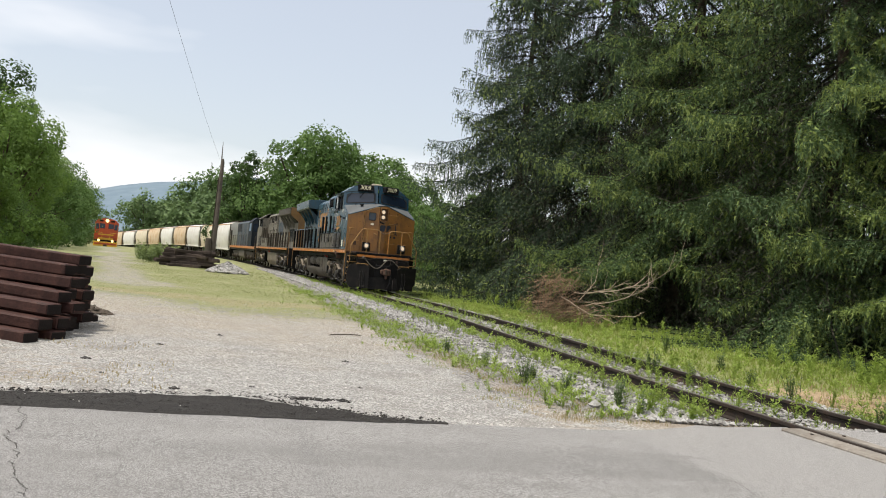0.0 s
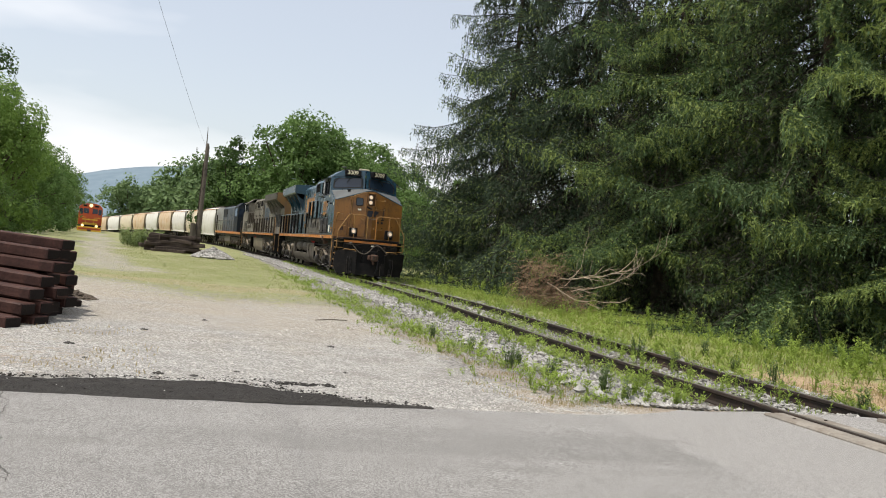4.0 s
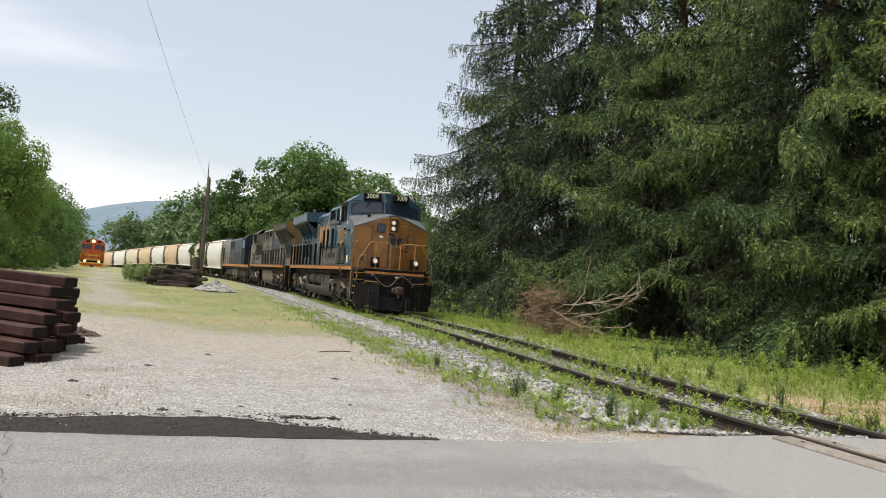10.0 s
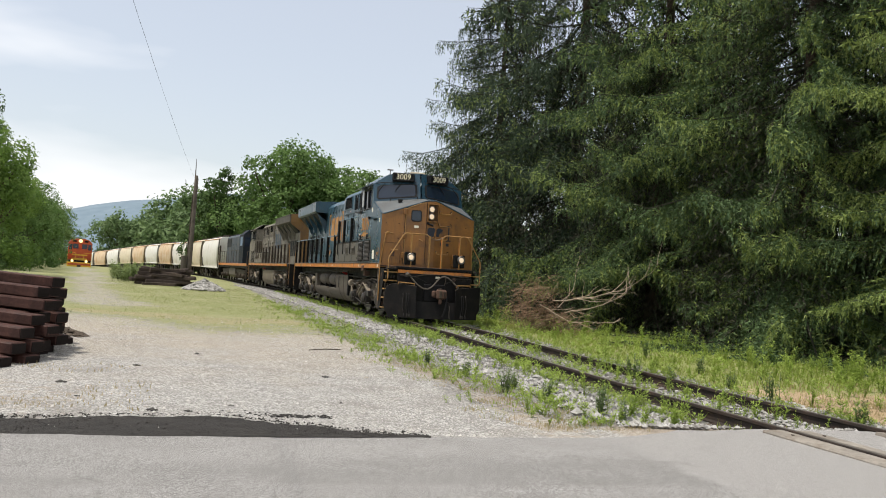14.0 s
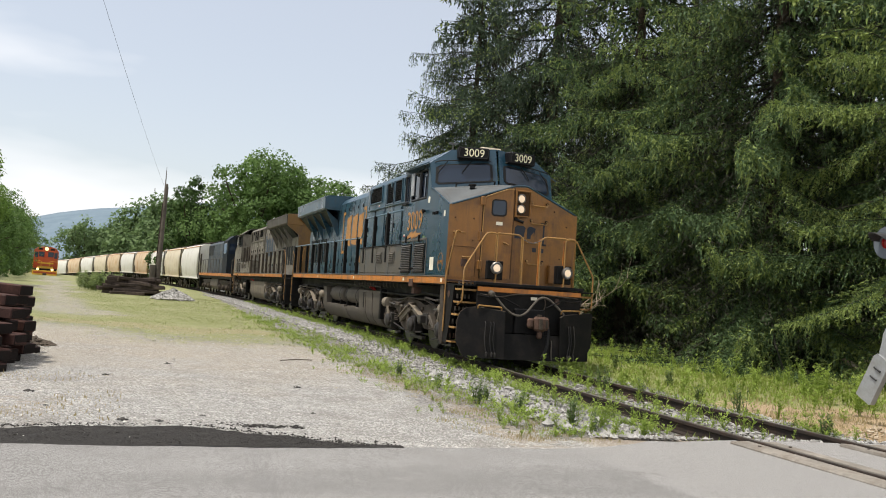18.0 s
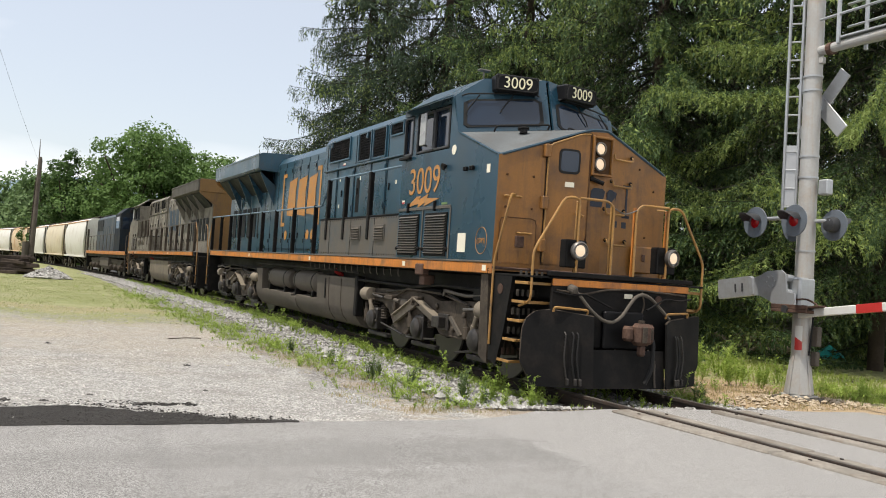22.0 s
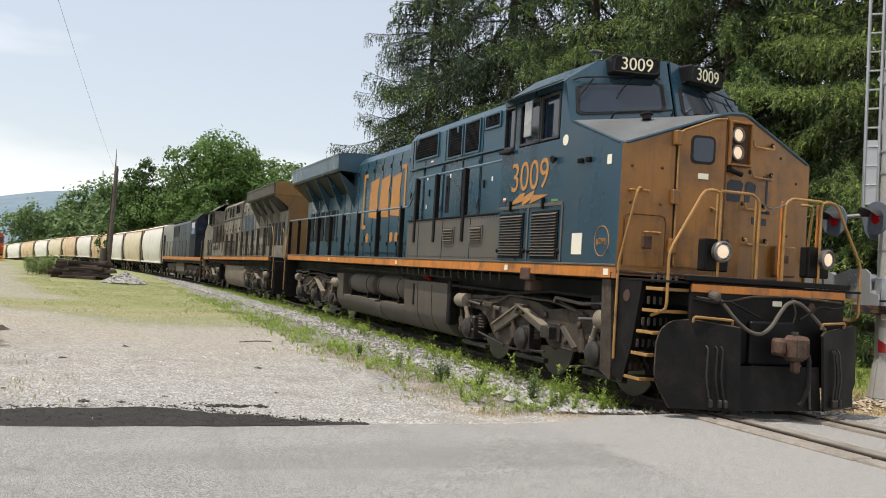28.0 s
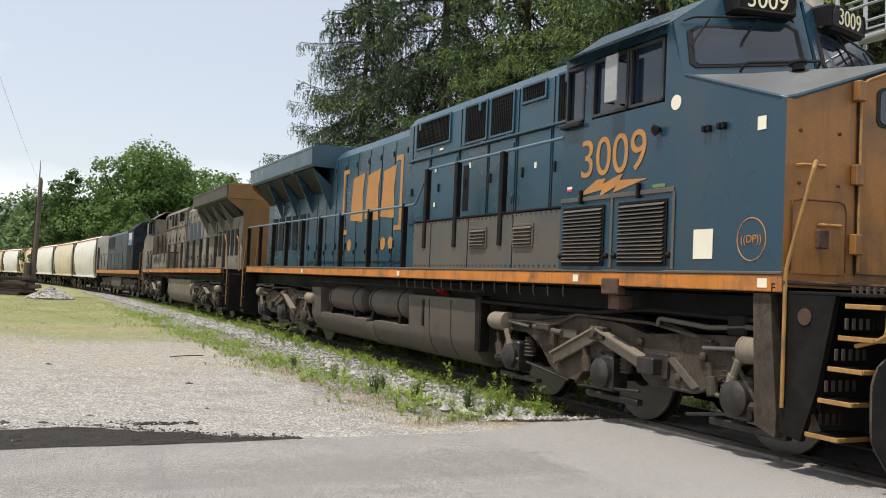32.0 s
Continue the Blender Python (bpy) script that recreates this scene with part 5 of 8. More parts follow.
        for y in (1.95, 3.0):
            part("handle", Build().box(x, x + s * 0.05, y - 0.02, y + 0.02, 2.44, 2.60, 0.008), black_paint, ob)
        if lead:
            face = pose(x + s * 0.004, 2.46, 2.93, 90, 0, -90 if s < 0 else 90)
            words("road_number", "3009", 0.62, letter_paint, ob, face, 0.003)
            bolt = [(3.10, 2.53), (2.72, 2.70), (2.55, 2.70), (2.62, 2.64), (2.30, 2.72), (2.25, 2.72), (2.30, 2.66), (1.82, 2.64), (2.42, 2.53), (2.36, 2.60), (2.68, 2.50), (2.62, 2.58)]
            part("lightning_stripe", Build().prism(bolt, "x", x, x + s * 0.006), letter_paint, ob, "orange zigzag stripe")
            part("data_plate", Build().box(x, x + s * 0.006, 0.84, 1.10, 1.80, 2.08, 0), white_tag, ob, "blank cream data sheet")
            part("class_plate", Build().box(x, x + s * 0.006, 1.54, 1.74, 2.53, 2.565, 0), green_ink, ob)
            part("flag_sticker", Build().box(x, x + s * 0.006, 3.22, 3.32, 2.60, 2.66, 0), white_tag, ob, "small striped sticker")
            part("flag_sticker", Build().box(x, x + s * 0.0075, 3.22, 3.32, 2.60, 2.63, 0), sign_red, ob)
            part("round_tag", Build().lathe([(0.075, 0), (0.075, 0.006)], (x, 1.42, 3.36), (s, 0, 0), 20), white_tag, ob)
            part("square_tag", Build().box(x, x + s * 0.006, 0.22, 0.32, 2.93, 3.05, 0), white_tag, ob)
            part("radio_badge", Build().tube([(x, 0.36 + 0.17 * math.cos(0.2618 * q), 1.97 + 0.19 * math.sin(0.2618 * q)) for q in range(25)], 0.006, 5), letter_paint, ob)
            words("end_letter", "F", 0.11, black_paint, ob, pose(s * 1.5455, 0.09, 1.545, 90, 0, -90 if s < 0 else 90), 0.002)
            words("badge_letters", "((DP))", 0.10, letter_paint, ob, pose(x + s * 0.004, 0.36, 1.97, 90, 0, -90 if s < 0 else 90), 0.002)
            for y in (0.78, 0.72, 0.98, 0.92):
                part("jack", Build().box(x, x + s * 0.05, y - 0.02, y + 0.02, 3.0, 3.06, 0.006), black_paint, ob)
            part("horn_light", Build().lathe([(0.02, 0), (0.06, 0.07), (0.05, 0.08)], (x, 1.66, 3.13), (s, 0, -0.3), 12), black_paint, ob)
    # equipment box and raised walk behind the cab
    for s in (-1, 1):
        part("equipment_box", Build().box(s * 0.95, s * 1.53, 3.46, 7.9, 1.665, 2.42, 0.015), low, ob, "dusty low equipment box")
        for y in (4.6, 5.9, 7.2):
            part("box_seam", Build().box(s * 1.53, s * 1.535, y, y + 0.02, 1.70, 2.40, 0), black_paint, ob)
        louvre(ob, s * 1.531, 4.1, 4.55, 2.0, 2.24, 5, s, low, tank_grey)
        louvre(ob, s * 1.531, 5.35, 5.8, 2.0, 2.24, 5, s, low, tank_grey)
        part("walkway", Build().box(s * 0.95, s * 1.54, 3.46, 7.9, 2.425, 2.45, 0.004), black_paint, ob)
        bolts = Build()
        for k in range(36):
            for z in (1.72, 2.38):
                bolts.box(s * 1.531, s * 1.541, 3.55 + 0.12 * k, 3.57 + 0.12 * k, z, z + 0.02, 0)
        tagged(part("bolt_row", bolts, truck_grey, ob), kind="stuff")
        for y, z in ((4.9, 3.1), (6.9, 3.3), (8.2, 3.35), (8.2, 2.75)):
            part("placard", Build().box(s * 1.001, s * 1.006, y, y + 0.06, z, z + 0.08, 0), white_tag, ob)
        for y in (4.15, 6.6, 8.9):
            part("lift_lug", Build().box(s * 0.98, s * 1.03, y, y + 0.08, 4.16, 4.30, 0.01), hood, ob)
    part("hood_front", Build().prism([(-0.98, 1.66), (-0.98, 4.30), (-0.86, 4.46), (0.86, 4.46), (0.98, 4.30), (0.98, 1.66)], "y", 3.46, 9.5), hood, ob, "blue equipment hood")
    part("hood_rear", Build().prism([(-0.90, 1.66), (-0.90, 4.18), (-0.76, 4.36), (0.76, 4.36), (0.90, 4.18), (0.90, 1.66)], "y", 9.5, 20.0), hood, ob, "blue engine hood")
    for s in (-1, 1):
        x = s * 0.982
        grille(ob, x, 7.75, 9.1, 3.85, 4.28, s, hood)
        grille(ob, x, 6.45, 7.15, 3.72, 4.28, s, hood)
        grille(ob, x, 5.62, 6.28, 3.72, 4.28, s, hood)
        grille(ob, x, 4.75, 5.35, 4.08, 4.28, s, hood)
        grille(ob, x, 3.95, 4.40, 3.62, 4.28, s, hood)
        for y in (3.7, 4.55, 5.5, 6.35, 7.35, 8.5):
            part("hood_door", Build().box(x, x + s * 0.018, y + 0.02, y + 0.78, 2.5, 3.6, 0.008), hood, ob)
            part("door_latch", Build().box(x + s * 0.018, x + s * 0.045, y + 0.70, y + 0.74, 3.0, 3.14, 0.006), black_paint, ob)
        part("hood_rib", Build().box(x, x + s * 0.05, 3.5, 9.4, 3.62, 3.66, 0.008), hood, ob)
        for y in (3.69, 4.53, 5.47, 6.33, 7.33, 8.47, 9.30):
            part("hood_seam", Build().box(x, x + s * 0.006, y - 0.012, y + 0.006, 2.46, 4.30, 0), black_paint, ob)
        for y in (3.74, 5.54, 7.40):
            for z in (2.66, 3.42):
                part("hood_hinge", Build().box(x + s * 0.018, x + s * 0.04, y, y + 0.05, z, z + 0.12, 0.006), hood, ob)
        for y, z in ((3.98, 3.52), (5.70, 3.64), (6.52, 3.64), (8.0, 3.70)):
            part("warning_sticker", Build().box(x, x + s * 0.004, y, y + 0.14, z, z + 0.05, 0), white_tag, ob)
            part("warning_band", Build().box(x, x + s * 0.0055, y, y + 0.14, z, z + 0.018, 0), sign_red, ob)
        part("slot_panel", Build().box(x + s * 0.018, x + s * 0.024, 6.95, 7.15, 2.62, 3.35, 0.004), black_paint, ob, "dark narrow door slot")
        x = s * 0.902
        for k in range(9):
            y = 9.6 + 0.70 * k
            part("hood_door", Build().box(x, x + s * 0.02, y + 0.02, y + 0.66, 1.82, 4.02, 0.008), hood, ob)
            part("door_latch", Build().box(x + s * 0.02, x + s * 0.045, y + 0.58, y + 0.62, 2.1, 2.24, 0.006), black_paint, ob)
            for z in (1.98, 3.86):
                part("door_hinge", Build().box(x + s * 0.02, x + s * 0.04, y + 0.03, y + 0.08, z, z + 0.1, 0.006), black_paint, ob)
        for k in range(10):
            part("hood_seam", Build().box(x, x + s * 0.008, 9.592 + 0.70 * k, 9.608 + 0.70 * k, 1.70, 4.15, 0), black_paint, ob)
        if m.get("mark"):
            ink = m["mark"]
            q = x + s * 0.024
            for y0, d in ((13.30, -1), (9.85, 1)):
                part("mark_bracket", Build().box(q, q + s * 0.005, y0, y0 + d * 0.12, 2.42, 3.86, 0).box(q, q + s * 0.005, y0 + d * 0.12, y0 + d * 0.36, 3.76, 3.86, 0).box(q, q + s * 0.005, y0 + d * 0.12, y0 + d * 0.36, 2.42, 2.52, 0), ink, ob)
            # the company mark as three plain blocks and dots
            for y0, y1 in ((12.75, 11.95), (11.85, 11.05), (10.95, 10.20)):
                lean = 0.12
                part("mark_block", Build().prism([(y0, 2.72), (y0 - lean, 3.62), (y1 - lean * 0.2, 3.70), (y1 + lean * 0.6, 3.30), (y1 + 0.02, 2.66)], "x", q, q + s * 0.005), ink, ob, "orange block of the company mark")
            for y in (12.75, 10.75, 10.35):
                part("mark_dot", Build().lathe([(0.13, 0), (0.13, 0.005)], (q, y, 2.18), (s, 0, 0), 16), ink, ob)
        # radiator wing
        wing = part("radiator_wing", Build().prism([(s * 0.85, 3.98), (s * 1.44, 4.0), (s * 1.51, 4.05), (s * 1.52, 4.42), (s * 1.42, 4.49), (s * 0.75, 4.52)], "y", 14.0, 20.1), rad, ob, "overhanging radiator wing")
        part("wing_trim", Build().box(s * 1.5, s * 1.535, 13.98, 20.12, 4.40, 4.46, 0.01), rad, wing)
        # intake screen; its near-black also paints the shade below the overhang
        part("wing_underside", Build().prism([(s * 0.905, 3.45), (s * 1.38, 3.965), (s * 1.38, 3.995), (s * 0.905, 3.56)], "y", 14.25, 19.9), dark_grille, wing, "sloping radiator intake darkened for the shade under the wing")
        for k in (0, 1, 2, 3):
            part("wing_brace", Build().sheet([(s * 0.91, 14.2 + 1.42 * k, 3.0), (s * 0.91, 14.2 + 1.42 * k, 3.6), (s * 1.42, 14.2 + 1.42 * k, 3.98)], 0.03), hood, wing)
        for k in range(6):
            part("intake_slot", Build().box(x, x + s * 0.015, 15.6 + 0.68 * k, 16.05 + 0.68 * k, 2.15, 3.05, 0.006), dark_grille, ob)
    part("radiator_roof", Build().box(-0.8, 0.8, 14.0, 20.1, 4.36, 4.53, 0.02), rad, ob)
    part("hood_end", Build().box(-0.88, 0.88, 20.0, 20.06, 1.66, 4.40, 0.02).box(-1.45, 1.45, 20.08, 20.12, 3.99, 4.48, 0.01), m["end"], ob)
    part("rear_cowl", Build().prism([(-0.88, 1.70), (-0.88, 3.52), (-1.46, 3.95), (-1.46, 4.45), (1.46, 4.45), (1.46, 3.95), (0.88, 3.52), (0.88, 1.70)], "y", 20.065, 20.10), m["end"], ob)
    part("exhaust_stack", Build().box(-0.35, 0.35, 10.6, 11.5, 4.36, 4.56, 0.03), black_paint, ob)
    part("roof_hatch", Build().box(-0.6, 0.6, 6.0, 8.8, 4.46, 4.56, 0.03), roof_grey, ob)
    # hand rails
    for s in (-1, 1):
        for y in (20.0, 18.6, 17.2, 15.9, 14.5, 13.15, 11.75, 10.1, 8.4):
            part("stanchion", Build().box(s * 1.44, s * 1.54, y - 0.03, y + 0.03, 1.69, 2.78, 0.01), m.get("post", black_paint), ob)
        for y in (7.45, 6.35, 4.95):
            part("stanchion", Build().box(s * 1.47, s * 1.56, y - 0.05, y + 0.05, 2.0, 3.28, 0.01), m.get("post", black_paint), ob)
        part("hand_rail", Build().tube([(s * 1.5, 20.0, 2.80), (s * 1.5, 7.95, 2.74), (s * 1.5, 7.45, 3.28), (s * 1.5, 3.5, 3.28)], 0.022, 8), m["rail"], ob, "long side hand rail")
        part("rear_step_rail", Build().tube([(s * 1.48, 20.0, 2.8), (s * 1.48, 20.32, 2.5), (s * 1.48, 20.62, 1.6), (s * 1.48, 20.62, 0.5)], 0.02, 8).tube([(s * 1.1, 20.1, 2.75), (s * 1.1, 20.4, 2.6), (s * 1.1, 20.62, 1.6)], 0.02, 8), m["rail2"], ob)
        part("rear_step_well", Build().box(s * 1.0, s * 1.5, 20.3, 20.7, 0.35, 0.40, 0.01).box(s * 1.0, s * 1.5, 20.3, 20.7, 0.75, 0.79, 0.01).box(s * 1.0, s * 1.5, 20.3, 20.7, 1.12, 1.16, 0.01).box(s * 0.98, s * 1.0, 20.2, 20.7, 0.3, 1.5, 0.01).box(s * 1.0, s * 1.5, 20.18, 20.2, 0.3, 1.5, 0.01), black_paint, ob)
    part("rear_pilot", Build().box(-1.45, 1.45, 20.66, 20.74, 0.3, 1.5, 0.02), black_paint, ob)
    part("rear_coupler", Build().box(-0.13, 0.13, 20.7, 21.4, 0.74, 0.98, 0.03).box(-0.2, 0.2, 21.2, 21.6, 0.68, 1.04, 0.05), rust_steel, ob)
    # fuel tank, air reservoirs
    for s in (-1, 1):
        bulge = [(s * 0.80, 0.26), (s * 1.0, 0.26), (s * 1.16, 0.33), (s * 1.28, 0.47), (s * 1.34, 0.66), (s * 1.36, 1.24), (s * 0.80, 1.26)]
        shelf = [(s * 0.80, 0.26), (s * 1.0, 0.26), (s * 1.16, 0.33), (s * 1.28, 0.47), (s * 1.33, 0.62), (s * 1.33, 0.70), (s * 0.80, 0.74)]
        if lead:
            part("fuel_tank", Build().prism(bulge, "y", 5.90, 8.35), tank_grey, ob, "dusty grey fuel tank", smooth=True)
            part("fuel_tank", Build().prism(bulge, "y", 13.302, 13.95), tank_grey, ob, "dusty grey fuel tank", smooth=True)
            part("tank_shelf", Build().prism(shelf, "y", 8.352, 10.05), tank_grey, ob, smooth=True)
            part("tank_notch", Build().prism([(x, z * 0.93) for x, z in shelf], "y", 10.052, 10.448), tank_grey, ob, smooth=True)
            part("tank_shelf", Build().prism(shelf, "y", 10.45, 13.30), tank_grey, ob, smooth=True)
            for y in (6.7, 7.5):
                part("tank_seam", Build().tube([(s * 1.365, y, 1.2), (s * 1.345, y, 0.66), (s * 1.285, y, 0.465), (s * 1.16, y, 0.325)], 0.008, 5), truck_grey, ob)
        else:
            part("fuel_tank", Build().prism(bulge, "y", 7.6, 13.4), tank_tan, ob, "pale dusty fuel tank", smooth=True)
        for y0, y1 in ((8.55, 10.5), (10.9, 12.95)) if lead else ():
            part("air_reservoir", Build().lathe([(0.05, 0), (0.19, 0.05), (0.255, 0.16), (0.26, 0.2), (0.26, y1 - y0 - 0.2), (0.255, y1 - y0 - 0.16), (0.19, y1 - y0 - 0.05), (0.05, y1 - y0)], (s * 1.08, y0, 1.05), (0, 1, 0), 24), tank_grey, ob, "dusty cylindrical air reservoir", smooth=True)
            for y in (y0 + 0.3, y1 - 0.3):
                part("reservoir_strap", Build().lathe([(0.262, 0), (0.268, 0.0), (0.268, 0.04), (0.262, 0.04)], (s * 1.08, y, 1.05), (0, 1, 0), 24), black_paint, ob)
                part("saddle", Build().box(s * 1.0, s * 1.3, y - 0.02, y + 0.06, 0.68, 0.84, 0.01), black_paint, ob)
        part("fuel_gauge", Build().box(s * 1.355, s * 1.365, 7.7, 7.78, 0.75, 1.18, 0), black_paint, ob)
        part("fuel_filler", Build().rod((s * 1.1, 7.3, 1.26), (s * 1.3, 7.3, 1.36), 0.05, 10), sign_red, ob)
        part("sill_pipe", Build().tube([(s * 1.4, 5.6, 1.36), (s * 1.4, 8.0, 1.38), (s * 1.4, 13.8, 1.38)], 0.022, 6).tube([(s * 1.34, 0.4, 1.25), (s * 1.34, 2.0, 1.28), (s * 1.34, 3.0, 1.20), (s * 1.34, 5.8, 1.22)], 0.025, 6).tube([(s * 1.3, 14, 1.2), (s * 1.3, 17, 1.26), (s * 1.3, 19.5, 1.18)], 0.025, 6), black_paint, ob)
        part("jacking_pad", Build().box(s * 1.44, s * 1.57, 2.25, 2.55, 1.42, 1.60, 0.015).box(s * 1.3, s * 1.5, 2.3, 2.5, 1.26, 1.42, 0.01), rust_steel, ob)
        for k in range(16):
            y = 3.4 + 0.34 * k
            part("pipe_hook", Build().tube([(s * 1.5, y, 1.5), (s * 1.5, y, 1.40), (s * 1.46, y + 0.03, 1.36)], 0.008, 5), tank_grey, ob)
        part("sill_bracket", Build().box(s * 1.2, s * 1.38, 0.55, 0.8, 1.1, 1.3, 0.02), black_paint, ob)
        part("sill_bracket", Build().box(s * 1.2, s * 1.38, 5.7, 5.85, 0.5, 1.3, 0.02), black_paint, ob)
    wheels = six_wheel_truck(ob, 2.73, False, truck_grey) + six_wheel_truck(ob, 16.45, True, truck_grey)
    # front platform, steps, plow
    part("end_band", Build().box(-1.18, 1.18, -1.045, -1.0, 1.415, 1.505, 0.006), sill, ob, "orange band across the front platform")
    part("deck_edge", Build().box(-1.24, 1.24, -1.06, -0.96, 1.535, 1.60, 0.01), black_paint, ob)
    part("end_plate", Build().box(-1.18, 1.18, -1.035, -0.98, 0.62, 1.53, 0.01), black_paint, ob, "black front end plate")
    for s in (-1, 1):
        rim = [(0.62, 1.04), (1.16, 1.10), (1.36, 1.07), (1.47, 0.98), (1.52, 0.84), (1.54, 0.42), (1.38, 0.12), (0.62, 0.12)]
        if s > 0:
            rim = [(0.62, 0.98), (0.72, 1.03), (1.20, 1.07), (1.56, 1.10), (1.55, 0.84), (1.53, 0.40), (1.44, 0.30), (1.44, 0.12), (0.62, 0.12)]

        def wing(x, z, out=0.0):
            """A point on the swept-back plow wing."""
            return (s * x, -1.22 + 0.40 * max(0.0, x - 0.62) - 0.07 * (1.1 - z) - out, z)
        pts = [wing(x, z) for x, z in rim]
        part("plow_wing", Build().sheet(pts if s > 0 else pts[::-1], 0.03), black_paint, ob, "black plow wing plate")
        lip = [wing(x, z, 0.004) for x, z in rim[:7]]
        part("plow_rim", Build().tube(lip, 0.014, 6), truck_grey, ob)
        # flat black sheet: the dark of an open slot given as colour
        slot = [wing(x, z, 0.003) for x, z in ((0.86, 0.66), (1.14, 0.66), (1.16, 0.84), (1.10, 0.90), (0.86, 0.90))]
        part("plow_slot", Build().sheet(slot if s > 0 else slot[::-1], 0.004), rubber, ob)
        for x in (0.84, 0.90, 1.0):
            part("air_hose", Build().tube([wing(x, 0.84, 0.0), wing(x, 0.80, 0.07), wing(x + 0.03, 0.48, 0.08), wing(x - 0.02, 0.24, 0.06)], 0.011, 8), rubber if x < 0.95 else journal_black, ob)
            hx, hy, hz = wing(x - 0.02, 0.20, 0.08)
            part("hose_end", Build().box(hx - 0.02, hx + 0.02, hy - 0.025, hy + 0.025, hz - 0.045, hz + 0.045, 0.01), journal_black, ob)
        for x in (0.70, 0.78, 1.24):
            part("wing_bolt", Build().lathe([(0.02, 0), (0.02, 0.012), (0.01, 0.018)], wing(x, 0.98, 0.0), (0, -1, 0), 8), truck_grey, ob)
        part("wing_step", Build().tube([(s * 0.68, -1.16, 1.06), (s * 0.68, -1.18, 1.12), (s * 1.16, -1.08, 1.14), (s * 1.16, -1.06, 1.08)], 0.016, 6), gold_rail, ob)
        part("uncoupling_bar", Build().tube([(s * 1.2, -1.08, 1.34), (s * 0.9, -1.12, 1.30), (s * 0.7, -1.12, 1.33), (s * 0.3, -1.2, 1.16)], 0.013, 6), black_paint, ob)
        # step well
        part("step_side", Build().prism([(-0.52, 1.50), (0.02, 1.50), (0.02, 0.34), (-0.20, 0.30), (-0.36, 0.75)], "x", s * 1.44, s * 1.50), black_paint, ob, "black side plate of the step well")
        part("step_back", Build().box(s * 0.98, s * 1.02, -1.0, 0.0, 0.34, 1.5, 0.01), black_paint, ob)
        part("corner_post", Build().prism([(0.16, 1.5), (0.36, 1.5), (0.30, 0.36), (0.06, 0.28), (0.06, 0.5)], "x", s * 1.40, s * 1.50), truck_grey, ob)
        for y, z in ((-0.92, 1.44), (-0.86, 1.19), (-0.77, 0.94), (-0.68, 0.68), (-0.56, 0.39)):
            st = part("step", Build().box(s * 1.02, s * 1.50, y, y + 0.30, z - 0.03, z, 0.005), black_paint, ob)
            # pale bars for the slots, the light they reflect put into colour
            slots = Build()
            for q in range(5):
                slots.box(s * (1.08 + 0.085 * q), s * (1.12 + 0.085 * q), y + 0.275, y + 0.285, z + 0.05, z + 0.14, 0.004)
            part("riser_slots", slots, tank_grey if z > 0.5 else rust_steel, st)
            part("step_edge", Build().box(s * 1.02, s * 1.50, y - 0.022, y, z - 0.034, z + 0.004, 0.005), gold_rail, st)
            part("step_edge", Build().box(s * 1.502, s * 1.518, y - 0.022, y + 0.30, z - 0.034, z + 0.004, 0.004), gold_rail, st)
        part("reflector_disc", Build().lathe([(0.07, 0), (0.07, 0.008)], (s * 1.502, -0.22, 1.32), (s, 0, 0), 16), rust_steel, ob)
        rail = m["rail2"]
        part("step_rail", Build().tube([(s * 1.52, -0.02, 0.55), (s * 1.52, -0.02, 1.7), (s * 1.42, -0.22, 2.62), (s * 1.30, -0.12, 2.62)], 0.018, 8), rail, ob, "gold step hand rail")
        part("step_rail", Build().tube([(s * 1.48, -0.70, 1.12), (s * 1.48, -0.98, 1.2), (s * 1.48, -0.98, 1.85), (s * 1.02, -0.98, 2.58), (s * 0.78, -0.98, 2.58), (s * 0.78, -0.98, 1.55)], 0.018, 8), rail, ob)
        part("platform_rail", Build().tube([(s * 0.78, -0.98, 2.58), (s * 0.30, -0.98, 2.58), (s * 0.20, -0.98, 2.50), (s * 0.20, -0.98, 1.55)], 0.018, 8), rail, ob)
        for xp in (0.20, 0.78):
            part("platform_post", Build().box(s * xp - 0.028, s * xp + 0.028, -0.955, -0.925, 1.55, 2.54, 0.006), rail if s < 0 else sill, ob)
        dl = part("ditch_light_box", Build().box(s * 0.62, s * 0.96, -0.98, -0.82, 1.66, 2.03, 0.015), black_paint, ob, "black ditch light box")
        part("ditch_light", Build().lathe([(0.07, 0), (0.12, 0.04), (0.125, 0.10), (0.105, 0.12), (0.10, 0.10)], (s * 0.80, -1.0, 1.885), (s * 0.12, -1, 0), 20), tread_steel, dl, smooth=True)
        part("reflector", Build().lathe([(0.104, 0.10), (0.092, 0.088)], (s * 0.80, -1.0, 1.885), (s * 0.12, -1, 0), 20), galvanised, dl, smooth=True)
        part("lens", Build().lathe([(0.092, 0.09), (0.06, 0.11), (0.01, 0.118)], (s * 0.80, -1.0, 1.885), (s * 0.12, -1, 0), 20), lamp_warm, dl, "lit ditch light", smooth=True)
    part("plow_blade", Build().sheet([(-0.64, -1.26, 0.12), (0.64, -1.26, 0.12), (0.64, -1.20, 0.62), (-0.64, -1.20, 0.62)], 0.03), black_paint, ob)
    part("coupler_pocket", Build().box(-0.34, 0.34, -1.10, -0.98, 0.62, 1.12, 0.02), board_black, ob)
    k = part("coupler", Build().box(-0.02, 0.20, -1.30, -0.98, 0.74, 0.94, 0.03), rust_steel, ob, "rusty knuckle coupler")
